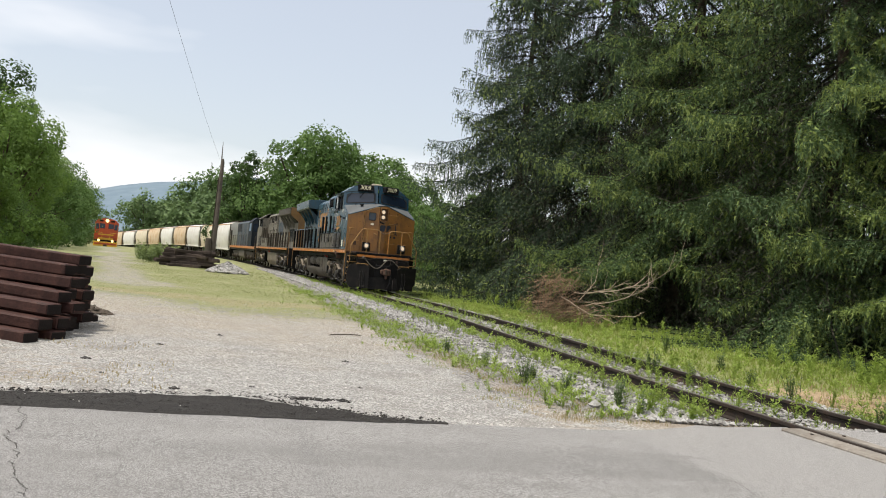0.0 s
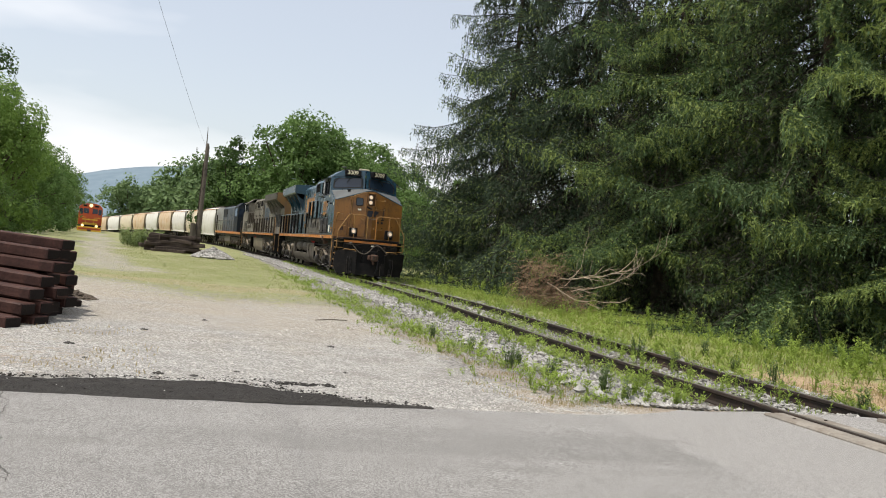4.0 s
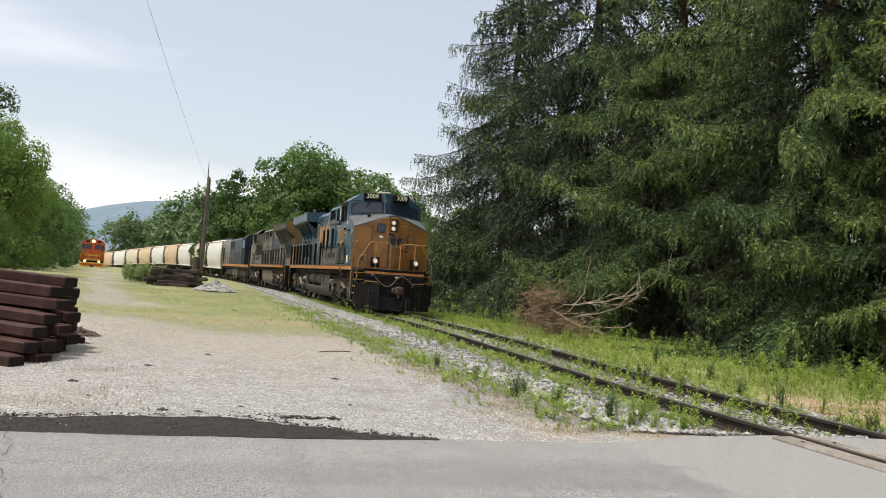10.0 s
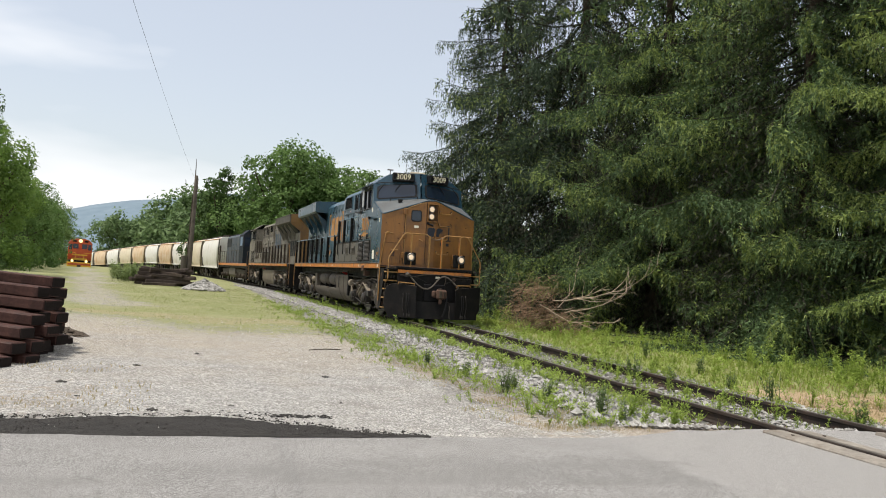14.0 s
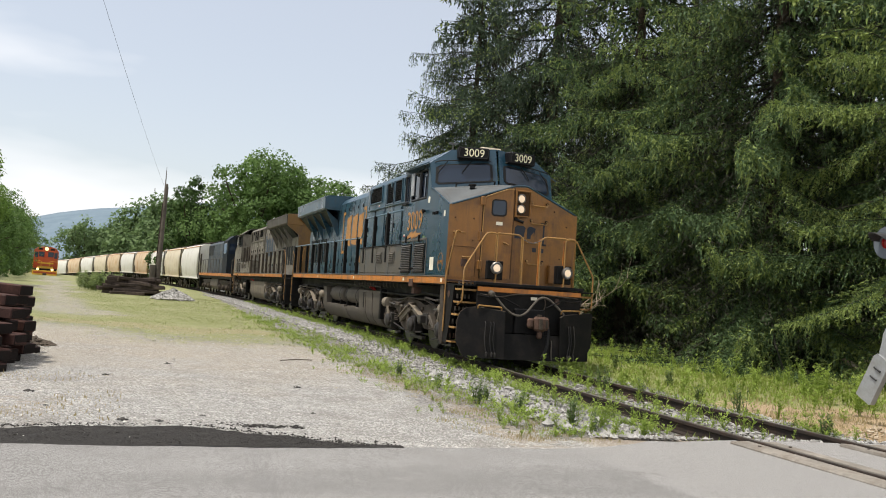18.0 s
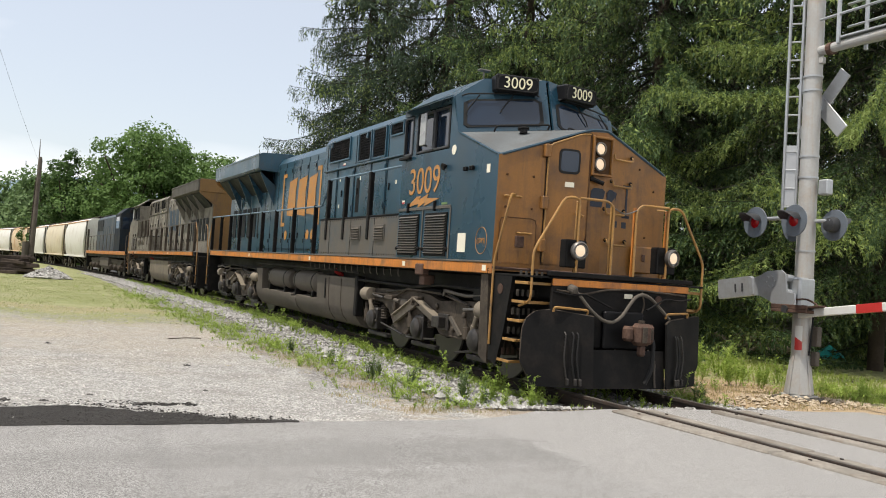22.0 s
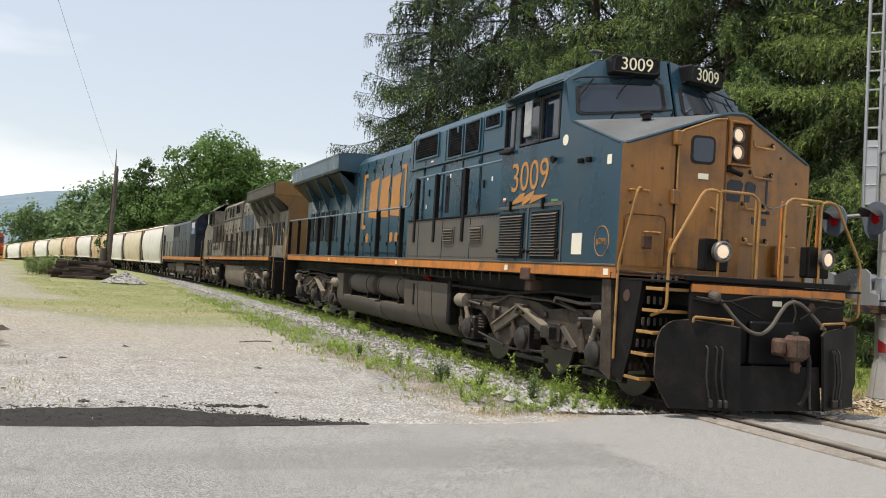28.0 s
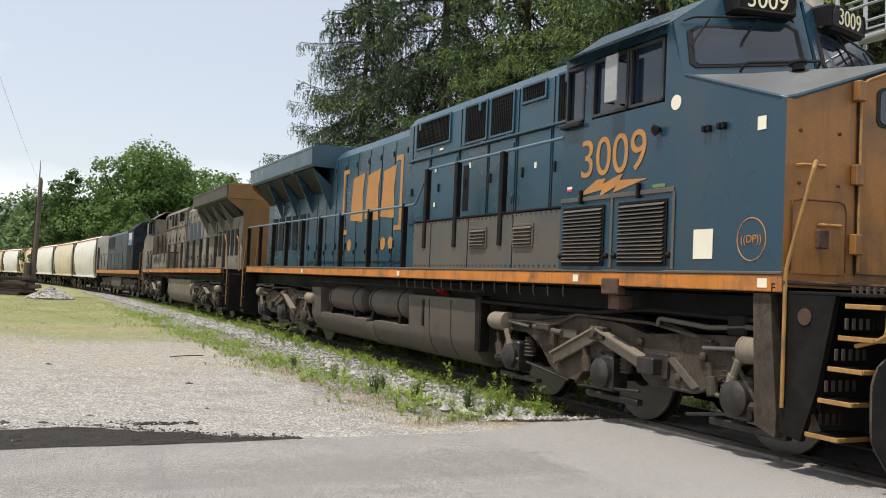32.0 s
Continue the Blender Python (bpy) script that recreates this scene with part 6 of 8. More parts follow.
    part("knuckle", Build().box(-0.02, 0.24, -1.44, -1.24, 0.70, 0.99, 0.05).box(0.18, 0.31, -1.40, -1.20, 0.72, 0.98, 0.045).box(-0.14, -0.01, -1.36, -1.22, 0.75, 0.95, 0.04).box(0.06, 0.15, -1.42, -1.30, 0.56, 0.71, 0.03), rust_steel, k)
    part("knuckle_pin", Build().rod((0.10, -1.34, 0.68), (0.10, -1.34, 1.03), 0.03, 10).lathe([(0.045, 0), (0.045, 0.03)], (0.10, -1.34, 1.0), (0, 0, 1), 10), truck_grey, k)
    part("knuckle_face", Build().box(0.05, 0.13, -1.455, -1.43, 0.74, 0.95, 0.012).box(0.20, 0.26, -1.42, -1.395, 0.78, 0.92, 0.012), truck_grey, k)
    part("brake_hose", Build().tube([(-0.86, -1.02, 1.40), (-0.80, -1.10, 1.33), (-0.62, -1.16, 1.12), (-0.44, -1.18, 1.0), (-0.26, -1.18, 0.97), (-0.10, -1.17, 1.06), (0.04, -1.15, 1.23), (0.16, -1.13, 1.34), (0.28, -1.12, 1.37), (0.42, -1.12, 1.33), (0.58, -1.14, 1.20), (0.74, -1.17, 1.05)], 0.023, 8), tank_grey, ob, "thick looping jumper cable")
    part("cable_socket", Build().lathe([(0.05, 0), (0.06, 0.03), (0.06, 0.12), (0.04, 0.14)], (-0.90, -1.0, 1.40), (0.3, -1, -0.3), 12), tank_grey, ob)
    part("end_pipe", Build().tube([(-1.12, -1.045, 1.36), (-0.7, -1.06, 1.32), (-0.3, -1.06, 1.40), (0.3, -1.06, 1.42), (1.1, -1.06, 1.38)], 0.014, 6).tube([(0.3, -1.06, 1.42), (0.34, -1.1, 1.24), (0.3, -1.1, 1.12)], 0.012, 6), truck_grey, ob)
    part("end_chain", Build().tube([(0.44, -1.10, 0.62), (0.46, -1.24, 0.5), (0.44, -1.27, 0.28), (0.46, -1.27, 0.14)], 0.016, 5), tank_grey, ob)
    part("train_line_hose", Build().tube([(0.3, -1.1, 0.85), (0.32, -1.35, 0.78), (0.28, -1.4, 0.4), (0.2, -1.36, 0.2)], 0.03, 8), rubber, ob)
    part("end_tag", Build().box(0.02, 0.16, -1.048, -1.04, 1.30, 1.36, 0), white_tag, ob)
    part("red_plug", Build().lathe([(0.06, 0), (0.06, 0.02)], (0.62, -1.045, 1.30), (0, -1, 0), 14), rust_steel, ob)
    part("safety_chain", Build().tube([(0.20, -0.98, 2.5), (0.0, -0.98, 2.42), (-0.20, -0.98, 2.5)], 0.010, 5), tread_steel, ob)
    return ob, wheels


lead_paints = dict(side=blue_paint, cab=cab_blue, nose=gold_paint, hood=blue_paint, rad=blue_paint, low=panel_dust, sill=stripe_paint, rail=blue_rail, rail2=gold_rail, end=gold_paint, mark=letter_paint)
second_paints = dict(side=faded_grey, cab=faded_grey, nose=tan_end, hood=faded_grey, rad=sooty_grey, low=faded_grey, sill=stripe_paint, rail=tank_grey, rail2=tan_end, end=tan_end, mark=faded_blue, post=truck_grey)
lead_loco, lead_wheels = wide_cab_locomotive("dark blue and gold wide-cab diesel locomotive numbered 3009", lead_paints)
for o in [o for o in lead_loco.children if o not in lead_wheels]:
    o.matrix_basis = Matrix.Translation((-0.055, 0, 0)) @ Matrix.Diagonal((0.965, 1, 1.013, 1)) @ o.matrix_basis
second_loco, second_wheels = wide_cab_locomotive("faded grey and gold diesel locomotive running backwards", second_paints, lead=False)
words("road_number", "309", 0.34, board_black, second_loco, pose(-0.45, 20.106, 3.1, 90, 0, 180), 0.003)


def four_wheel_truck(parent, y, r=0.46):
    sets = [wheelset(parent, y + d, r) for d in (-0.9, 0.9)]
    for s in (-1, 1):
        part("side_frame", Build().prism([(y - 1.2, 0.62), (y - 0.7, 0.72), (y - 0.35, 0.52), (y - 0.3, 0.3), (y + 0.3, 0.3), (y + 0.35, 0.52), (y + 0.7, 0.72), (y + 1.2, 0.62), (y + 1.2, 0.40), (y + 0.75, 0.36), (y + 0.45, 0.18), (y - 0.45, 0.18), (y - 0.75, 0.36), (y - 1.2, 0.40)], "x", s * 0.98, s * 1.1), truck_grey, parent)
    part("bolster", Build().box(-1.05, 1.05, y - 0.2, y + 0.2, 0.42, 0.85, 0.03), black_paint, parent)
    return sets


def road_switcher(label, m, lit=False, group=""):
    """A hood locomotive: short nose at y 0, cab behind it, long hood to y 19."""
    ob = thing("locomotive", label, "locomotive", group)
    body, cab, low, sill = m["body"], m["cab"], m["low"], m["sill"]
    part("underframe", Build().box(-1.4, 1.4, -0.9, 19.6, 1.2, 1.5, 0.03), black_paint, ob)
    part("sill_stripe", Build().box(-1.53, -1.45, -0.9, 19.6, 1.40, 1.62, 0.01).box(1.45, 1.53, -0.9, 19.6, 1.40, 1.62, 0.01), sill, ob)
    part("deck", Build().box(-1.5, 1.5, -0.95, 19.7, 1.5, 1.6, 0.01), black_paint, ob)
    part("short_nose", Build().prism([(-0.98, 1.6), (-0.98, 2.85), (-0.80, 3.02), (0.80, 3.02), (0.98, 2.85), (0.98, 1.6)], "y", 0.0, 1.7), m["nose"], ob, "short nose")
    part("nose_stripe", Build().box(-0.97, 0.97, -0.02, -0.003, 2.25, 2.42, 0.004), sill, ob)
    part("cab", Build().prism([(-1.52, 1.62), (-1.52, 4.02), (-1.1, 4.42), (-0.5, 4.58), (0.5, 4.58), (1.1, 4.42), (1.52, 4.02), (1.52, 1.62)], "y", 1.7, 4.1), cab, ob, "locomotive cab")
    for s in (-1, 1):
        part("windscreen", Build().box(s * 0.22, s * 0.92, 1.675, 1.70, 3.18, 3.85, 0.01), dark_glass, ob)
        part("windscreen_side", Build().box(s * 1.0, s * 1.4, 1.675, 1.70, 3.05, 3.8, 0.01), dark_glass, ob)
        part("cab_window", Build().box(s * 1.52, s * 1.535, 2.2, 3.6, 3.1, 3.85, 0.01), dark_glass, ob)
        part("hand_rail", Build().tube([(s * 1.48, 4.3, 2.75), (s * 1.48, 19.2, 2.75)], 0.022, 6), m["rail"], ob)
        for k in range(9):
            part("stanchion", Build().rod((s * 1.48, 4.4 + 1.84 * k, 1.6), (s * 1.48, 4.4 + 1.84 * k, 2.75), 0.02, 6), m["rail"], ob)
        for k in range(11):
            part("hood_door", Build().box(s * 0.86, s * 0.885, 4.3 + 1.05 * k, 5.25 + 1.05 * k, 1.8, 3.5, 0.01), body, ob)
        part("intake_screen", Build().box(s * 0.86, s * 0.90, 4.4, 5.9, 3.6, 4.1, 0.01), dark_grille, ob)
        part("radiator_screen", Build().box(s * 0.86, s * 0.90, 15.2, 18.6, 3.2, 4.05, 0.01), dark_grille, ob)
        part("fuel_tank", Build().prism([(s * 0.4, 0.35), (s * 1.1, 0.35), (s * 1.35, 0.6), (s * 1.35, 1.15), (s * 0.4, 1.15)], "y", 7.4, 12.0), tank_grey, ob)
        part("air_reservoir", Build().rod((s * 1.2, 8.0, 1.28), (s * 1.2, 11.4, 1.28), 0.17, 14), tank_grey, ob)
        part("step_well", Build().box(s * 1.0, s * 1.5, -0.9, -0.55, 0.4, 0.45, 0.01).box(s * 1.0, s * 1.5, -0.9, -0.55, 0.8, 0.84, 0.01).box(s * 1.0, s * 1.5, -0.9, -0.55, 1.15, 1.19, 0.01), low, ob)
        part("step_rail", Build().tube([(s * 1.5, -0.9, 0.5), (s * 1.5, -0.9, 2.6), (s * 1.1, -0.9, 2.6), (s * 0.5, -0.9, 2.6), (s * 0.5, -0.9, 1.6)], 0.022, 6), m["rail"], ob)
        dl = part("ditch_light_box", Build().box(s * 0.72, s * 1.05, -1.0, -0.88, 1.35, 1.68, 0.02), low, ob)
        # a lit ditch light gets a larger lens, its glare drawn as size
        part("lens", Build().lathe([(0.17 if lit else 0.1, 0), (0.12 if lit else 0.07, 0.03), (0.01, 0.04)], (s * 0.88, -1.0, 1.5), (0, -1, 0), 20), lamp_hot if lit else lamp_warm, dl, "lit ditch light", smooth=True)
        nb = part("number_board", Build().box(s * 0.5, s * 1.0, 1.62, 1.75, 4.1, 4.34, 0.02), board_black, ob)
    part("long_hood", Build().prism([(-0.86, 1.6), (-0.86, 4.1), (-0.7, 4.3), (0.7, 4.3), (0.86, 4.1), (0.86, 1.6)], "y", 4.1, 19.0), body, ob, "long engine hood")
    for k in range(3):
        part("roof_fan", Build().lathe([(0.62, 0), (0.62, 0.12), (0.5, 0.16), (0.1, 0.16)], (0, 14.5 + 1.45 * k, 4.3), (0, 0, 1), 20), black_paint, ob)
    part("exhaust_stack", Build().box(-0.25, 0.25, 9.2, 10.2, 4.3, 4.5, 0.02), black_paint, ob)
    hl = part("headlight", Build().box(-0.17, 0.17, 1.58, 1.70, 4.02, 4.48, 0.02), board_black, ob)
    # when lit, one lens wider than the housing stands in for the glare
    for z in ((4.30, 4.14) if not lit else (4.26,)):
        part("lens", Build().lathe([(0.24 if lit else 0.08, 0), (0.17 if lit else 0.06, 0.03), (0.01, 0.04)], (0, 1.58, z), (0, -1, 0), 20), lamp_hot if lit else lamp_warm, hl, "lit headlight", smooth=True)
    part("pilot", Build().box(-1.48, 1.48, -1.0, -0.92, 0.3, 1.36, 0.02), low, ob, "front pilot plate")
    part("pilot_stripe", Build().box(-1.40, 1.40, -1.012, -1.0, 0.95, 1.2, 0.004), m["nose"], ob)
    part("coupler", Build().box(-0.14, 0.14, -1.6, -0.9, 0.72, 0.98, 0.03).box(-0.24, 0.24, -1.8, -1.5, 0.68, 1.02, 0.05), rust_steel, ob)
    part("rear_pilot", Build().box(-1.45, 1.45, 19.6, 19.68, 0.35, 1.5, 0.02), black_paint, ob)
    part("rear_coupler", Build().box(-0.14, 0.14, 19.6, 20.3, 0.72, 0.98, 0.03), rust_steel, ob)
    wheels = six_wheel_truck(ob, 4.0, False, truck_grey, False) + six_wheel_truck(ob, 15.2, True, truck_grey, False)
    return ob, wheels


third_loco, third_wheels = road_switcher("sooty dark blue hood-type locomotive coupled before the hoppers", dict(body=third_blue, cab=soot_blue, nose=tan_end, low=black_paint, sill=stripe_paint, rail=tank_grey), group="locomotives of the freight train")
waiting_loco, waiting_wheels = road_switcher("orange-red and yellow locomotive waiting with its headlights lit", dict(body=engine_red, cab=engine_red, nose=engine_red, low=engine_yellow, sill=engine_yellow, rail=engine_yellow), lit=True)
for name, z0, z1 in (("nose_band", 1.62, 1.9),):
    part(name, Build().box(-0.985, 0.985, -0.03, -0.02, z0, z1, 0.004), engine_yellow, waiting_loco)
waiting_loco.matrix_basis = pose(-21.7, 127.0, -0.80, 0, 0, 6.5)


# ---- hopper cars ----
def hopper_car(paint, label):
    """A curve-sided covered hopper: 14.2 m over the ends."""
    ob = thing("hopper_car", label, "freight car", "hopper cars of the freight train")
    L, n = 14.2, 9
    ring = [(-1.32, 1.10), (-1.47, 1.5), (-1.54, 2.2), (-1.55, 2.9), (-1.47, 3.6), (-1.28, 4.1), (-0.95, 4.32), (0, 4.42), (0.95, 4.32), (1.28, 4.1), (1.47, 3.6), (1.55, 2.9), (1.54, 2.2), (1.47, 1.5), (1.32, 1.10)]
    b, st = Build(), [(0.55, 2.75), (0.75, 2.2), (1.25, 1.12), (L / 2, 1.10), (L - 1.25, 1.12), (L - 0.75, 2.2), (L - 0.55, 2.75)]
    for y, low in st:
        b.v += [(x, y, max(z, low + 0.12 * (z - 1.1) if z < low else z)) for x, z in ring]
    m = len(ring)
    for k in range(len(st) - 1):
        b.f += [(k * m + j, k * m + (j + 1) % m, k * m + m + (j + 1) % m, k * m + m + j) for j in range(m)]
    b.f += [tuple(range(m))[::-1], tuple(range((len(st) - 1) * m, len(st) * m))]
    part("body", b, paint, ob, smooth=True)
    for s in (-1, 1):
        part("side_sill", Build().box(s * 1.34, s * 1.5, 0.25, L - 0.25, 1.02, 1.16, 0.02), paint, ob)
        part("roof_edge", Build().box(s * 1.22, s * 1.34, 0.5, L - 0.5, 4.08, 4.16, 0.02), hopper_orange, ob)
        for y in (0.35, L - 0.35):
            part("ladder", Build().rod((s * 1.4, y - 0.2, 1.1), (s * 1.4, y - 0.2, 4.1), 0.025, 6).rod((s * 1.4, y + 0.2, 1.1), (s * 1.4, y + 0.2, 4.1), 0.025, 6)
                 .rod((s * 1.4, y - 0.2, 1.7), (s * 1.4, y + 0.2, 1.7), 0.02, 6).rod((s * 1.4, y - 0.2, 2.3), (s * 1.4, y + 0.2, 2.3), 0.02, 6).rod((s * 1.4, y - 0.2, 2.9), (s * 1.4, y + 0.2, 2.9), 0.02, 6).rod((s * 1.4, y - 0.2, 3.5), (s * 1.4, y + 0.2, 3.5), 0.02, 6), truck_grey, ob)
    part("running_board", Build().box(-0.5, 0.5, 0.2, L - 0.2, 4.50, 4.54, 0.01).box(-0.45, 0.45, 1.2, L - 1.2, 4.40, 4.5, 0.02), truck_grey, ob)
    part("centre_sill", Build().box(-0.3, 0.3, -0.3, L + 0.3, 0.78, 1.08, 0.02), black_paint, ob)
    for y in (0.3, L - 0.3):
        part("end_post", Build().box(-1.3, -1.15, y - 0.06, y + 0.06, 1.1, 3.4, 0.02).box(1.15, 1.3, y - 0.06, y + 0.06, 1.1, 3.4, 0.02).box(-1.3, 1.3, y - 0.08, y + 0.08, 1.0, 1.2, 0.02), truck_grey, ob)
    for y in (4.4, 7.1, 9.8):
        part("outlet", Build().prism([(-1.2, 1.1), (1.2, 1.1), (0.45, 0.42), (-0.45, 0.42)], "y", y - 0.7, y + 0.7), black_paint, ob)
    part("coupler", Build().box(-0.14, 0.14, -0.55, 0.0, 0.76, 0.98, 0.03), rust_steel, ob)
    part("coupler", Build().box(-0.14, 0.14, L, L + 0.5, 0.76, 0.98, 0.03), rust_steel, ob)
    for y in (1.7, L - 1.7):
        four_wheel_truck(ob, y)
    return ob


kinds = {"w": hopper_car(hopper_white, "white curve-sided covered hopper car"), "c": hopper_car(hopper_cream, "cream curve-sided covered hopper car"),
         "t": hopper_car(hopper_tan, "rust-stained tan covered hopper car"), "o": hopper_car(hopper_orange, "orange-brown covered hopper car")}
hoppers, _first = [], {}
for k in "wcwtwtcwtwtoctwtw":
    if k not in _first:
        _first[k] = True
        hoppers.append(kinds[k])
    else:
        hoppers.append(copy_thing(kinds[k], Matrix()))


# ---- side track of the waiting locomotive ----
def make_siding():
    ob = thing("side_track", "rusty weedy side track under the waiting locomotive", "track", kind="structure")
    st = []
    for k in range(24):
        u = -34 + 4.0 * k
        bend = 0.0 if u > 0 else 0.0045 * u * u
        c, s = math.cos(radians(6.5)), math.sin(radians(6.5))
        x, y = -bend, u
        st.append((Vector((-21.7 + x * c - y * s, 127 + x * s + y * c, fall(127 + y) * 0.3 - 0.72 + 0.5 * smooth_step(-4, -30, u))), radians(6.5) + math.atan(0.0 if u > 0 else -(-0.009 * u)) ))
    for side in (-0.75, 0.75):
        part("rail", sweep(RAIL, [(p + Vector((math.cos(a), math.sin(a), 0)) * side, a) for p, a in st]), rail_side, ob)
    for p, a in st[::1]:
        for q in range(6):
            t = Build().box(-1.28, 1.28, -0.11, 0.11, -0.26, -0.165, 0.015)
            part("tie", t, track_tie, ob, at=pose(p.x + 0.11 * q, p.y + 0.66 * q, p.z, 0, 0, math.degrees(a)))
    return ob


make_siding()


# ---- crossing signal ----
MX, MY = 3.59, 9.68


def make_signal():
    ob = thing("crossing_signal", "silver painted crossing signal mast with cantilever walkway and red lamps", "railroad signal", at=pose(MX, MY, -0.06, -0.3, -0.8, 0))
    part("foundation", Build().box(-0.30, 0.30, -0.30, 0.30, -0.3, 0.05, 0.03), tank_grey, ob, "rough concrete footing")
    part("base_flange", Build().box(-0.20, 0.20, -0.20, 0.20, 0.05, 0.09, 0.008).prism([(-0.235, 0.10), (0.235, 0.10), (0.15, 0.68), (-0.15, 0.68)], "x", -0.02, 0.02).prism([(-0.235, 0.10), (0.235, 0.10), (0.15, 0.68), (-0.15, 0.68)], "y", -0.02, 0.02).lathe([(0.22, 0.10), (0.145, 0.66), (0.14, 0.68)], (0, 0, 0), (0, 0, 1), 8), mast_paint, ob, "flared mast base")
    part("mast", Build().lathe([(0.142, 0.09), (0.138, 3.0), (0.134, 6.7), (0.10, 6.74)], (0, 0, 0), (0, 0, 1), 28), mast_paint, ob, "round silver mast with rust runs", smooth=True)
    for z in (2.28, 3.42, 3.75, 4.78, 5.0):
        part("band", Build().lathe([(0.140, z), (0.149, z), (0.149, z + 0.03), (0.140, z + 0.03)], (0, 0, 0), (0, 0, 1), 28), galvanised, ob)
    # reflective sticker, cut on the slant
    for mat, low, high in ((sign_white, (0.97, 0.90), (1.14, 1.14)), (sign_red, (0.77, 0.77), (0.97, 0.90))):
        b, n = Build(), 8
        for j in range(n + 1):
            u = j / n
            a = math.atan2(-MY, -MX) - radians(66 - 44 * u)
            for r, z in ((0.139, low), (0.1445, low), (0.1445, high), (0.139, high)):
                b.v.append((r * math.cos(a), r * math.sin(a), z[0] + (z[1] - z[0]) * u))
        for j in range(n):
            for k in range(4):
                b.f.append((4 * j + k, 4 * j + (k + 1) % 4, 4 * j + 4 + (k + 1) % 4, 4 * j + 4 + k))
        b.f += [(3, 2, 1, 0), (4 * n, 4 * n + 1, 4 * n + 2, 4 * n + 3)]
        part("reflector", b, mat, ob)
    # ladder
    ld = part("ladder", Build().box(-0.12, -0.08, 0.12, 0.16, 2.9, 6.7, 0.006), galvanised, ob, "galvanised ladder on the mast")
    part("ladder_rail", Build().box(-0.25, -0.21, 0.26, 0.30, 2.9, 6.7, 0.006), galvanised, ld)
    for k in range(13):
        part("rung", Build().rod((-0.10, 0.14, 2.98 + 0.29 * k), (-0.23, 0.28, 2.98 + 0.29 * k), 0.014, 6), galvanised, ld)
    part("ladder_guard", Build().prism([(-0.10, 0.145), (-0.22, 0.275), (-0.215, 0.28), (-0.095, 0.15)], "z", 3.0, 3.95), sign_back, ld)
    # flashing lamp pairs
    for x, face in ((-0.565, -1), (0.05, 1)):
        arm = part("lamp_arm", Build().rod((x, -0.42, 2.76), (x, 0.42, 2.76), 0.03, 10).rod((0, 0, 2.76), (x, 0, 2.76), 0.035, 10), galvanised, ob)
        for y in (-0.38, 0.38):
            d = part("signal_disc", Build().lathe([(0.235, 0.0), (0.24, 0.012), (0.235, 0.02), (0.02, 0.02)], (x + face * 0.10, y, 2.70), (face, 0, 0), 32), disc_grey, ob, "weathered grey signal backing disc", smooth=True)
            part("lamp_housing", Build().lathe([(0.03, -0.14), (0.10, -0.12), (0.125, -0.04), (0.125, 0.0)], (x + face * 0.10, y, 2.70), (face, 0, 0), 24), signal_black, d, smooth=True)
            part("lens", Build().lathe([(0.088, 0.022), (0.06, 0.04), (0.01, 0.05)], (x + face * 0.10, y, 2.70), (face, 0, 0), 24), lamp_red, d, "red signal lens", smooth=True)
            hood, k = Build(), 13
            for j in range(k):
                a = radians(8 + 164 * j / (k - 1))
                out = 0.30 * (0.35 + 0.65 * math.sin(a))
                c, s_ = math.cos(a) * 0.125, math.sin(a) * 0.125
                hood.v += [(x + face * 0.12, y + c, 2.70 + s_), (x + face * (0.12 + out), y + c * 1.02, 2.70 + s_ * 0.98), (x + face * (0.12 + out), y + c * 1.08, 2.70 + s_ * 1.05), (x + face * 0.12, y + c * 1.06, 2.70 + s_ * 1.06)]
            for j in range(k - 1):
                o = 4 * j
                hood.f += [(o, o + 1, o + 5, o + 4), (o + 1, o + 2, o + 6, o + 5), (o + 2, o + 3, o + 7, o + 6)]
            part("visor", hood, signal_black, d)
    # crossbuck seen from behind
    cb = part("crossbuck", Build().box(-0.012, 0.012, -0.62, 0.62, -0.115, 0.115, 0.004), sign_back, ob, "plain metal back of the crossbuck sign", at=pose(0.20, 0.0, 4.60, 48, 0, 0))
    part("blade", Build().box(0.014, 0.036, -0.62, 0.62, -0.115, 0.115, 0.004), sign_back, cb, at=pose(0, 0, 0, -96, 0, 0))
    part("bracket", Build().box(0.12, 0.2, -0.05, 0.05, 4.5, 4.72, 0.01), galvanised, ob)
    # cantilever with its walkway rails
    arm = part("cantilever_pipe", Build().rod((0.0, 0.16, 5.40), (-0.05, -7.6, 5.52), 0.075, 16), mast_paint, ob, "cantilever pipe over the road")
    part("clamp", Build().rod((0, -0.28, 5.40), (0, -0.36, 5.40), 0.10, 14), rust_steel, arm)
    part("arm_bracket", Build().box(-0.04, 0.04, -0.2, 0.2, 5.2, 5.3, 0.01), mast_paint, ob)
    part("walkway_grate", Build().box(-0.1, 0.5, -7.6, -0.5, 5.50, 5.53, 0.006), galvanised, arm)
    for h in (5.86, 6.22, 6.55):
        for x in (-0.1, 0.5):
            part("walkway_rail", Build().rod((x, -0.18, h), (x, -7.6, h + 0.12), 0.022, 8), galvanised, arm)
    for k in range(9):
        for x in (-0.1, 0.5):
            part("rail_post", Build().box(x - 0.025, x + 0.025, -0.55 - 0.85 * k, -0.50 - 0.85 * k, 5.42, 6.62, 0.006), galvanised, arm)
    part("relay_box", Build().box(0.02, 0.16, -0.34, -0.16, 3.16, 3.40, 0.02), galvanised, ob)
    part("junction_box", Build().box(0.06, 0.16, -0.25, -0.13, 0.84, 1.14, 0.012), tank_grey, ob, "small grey junction box")
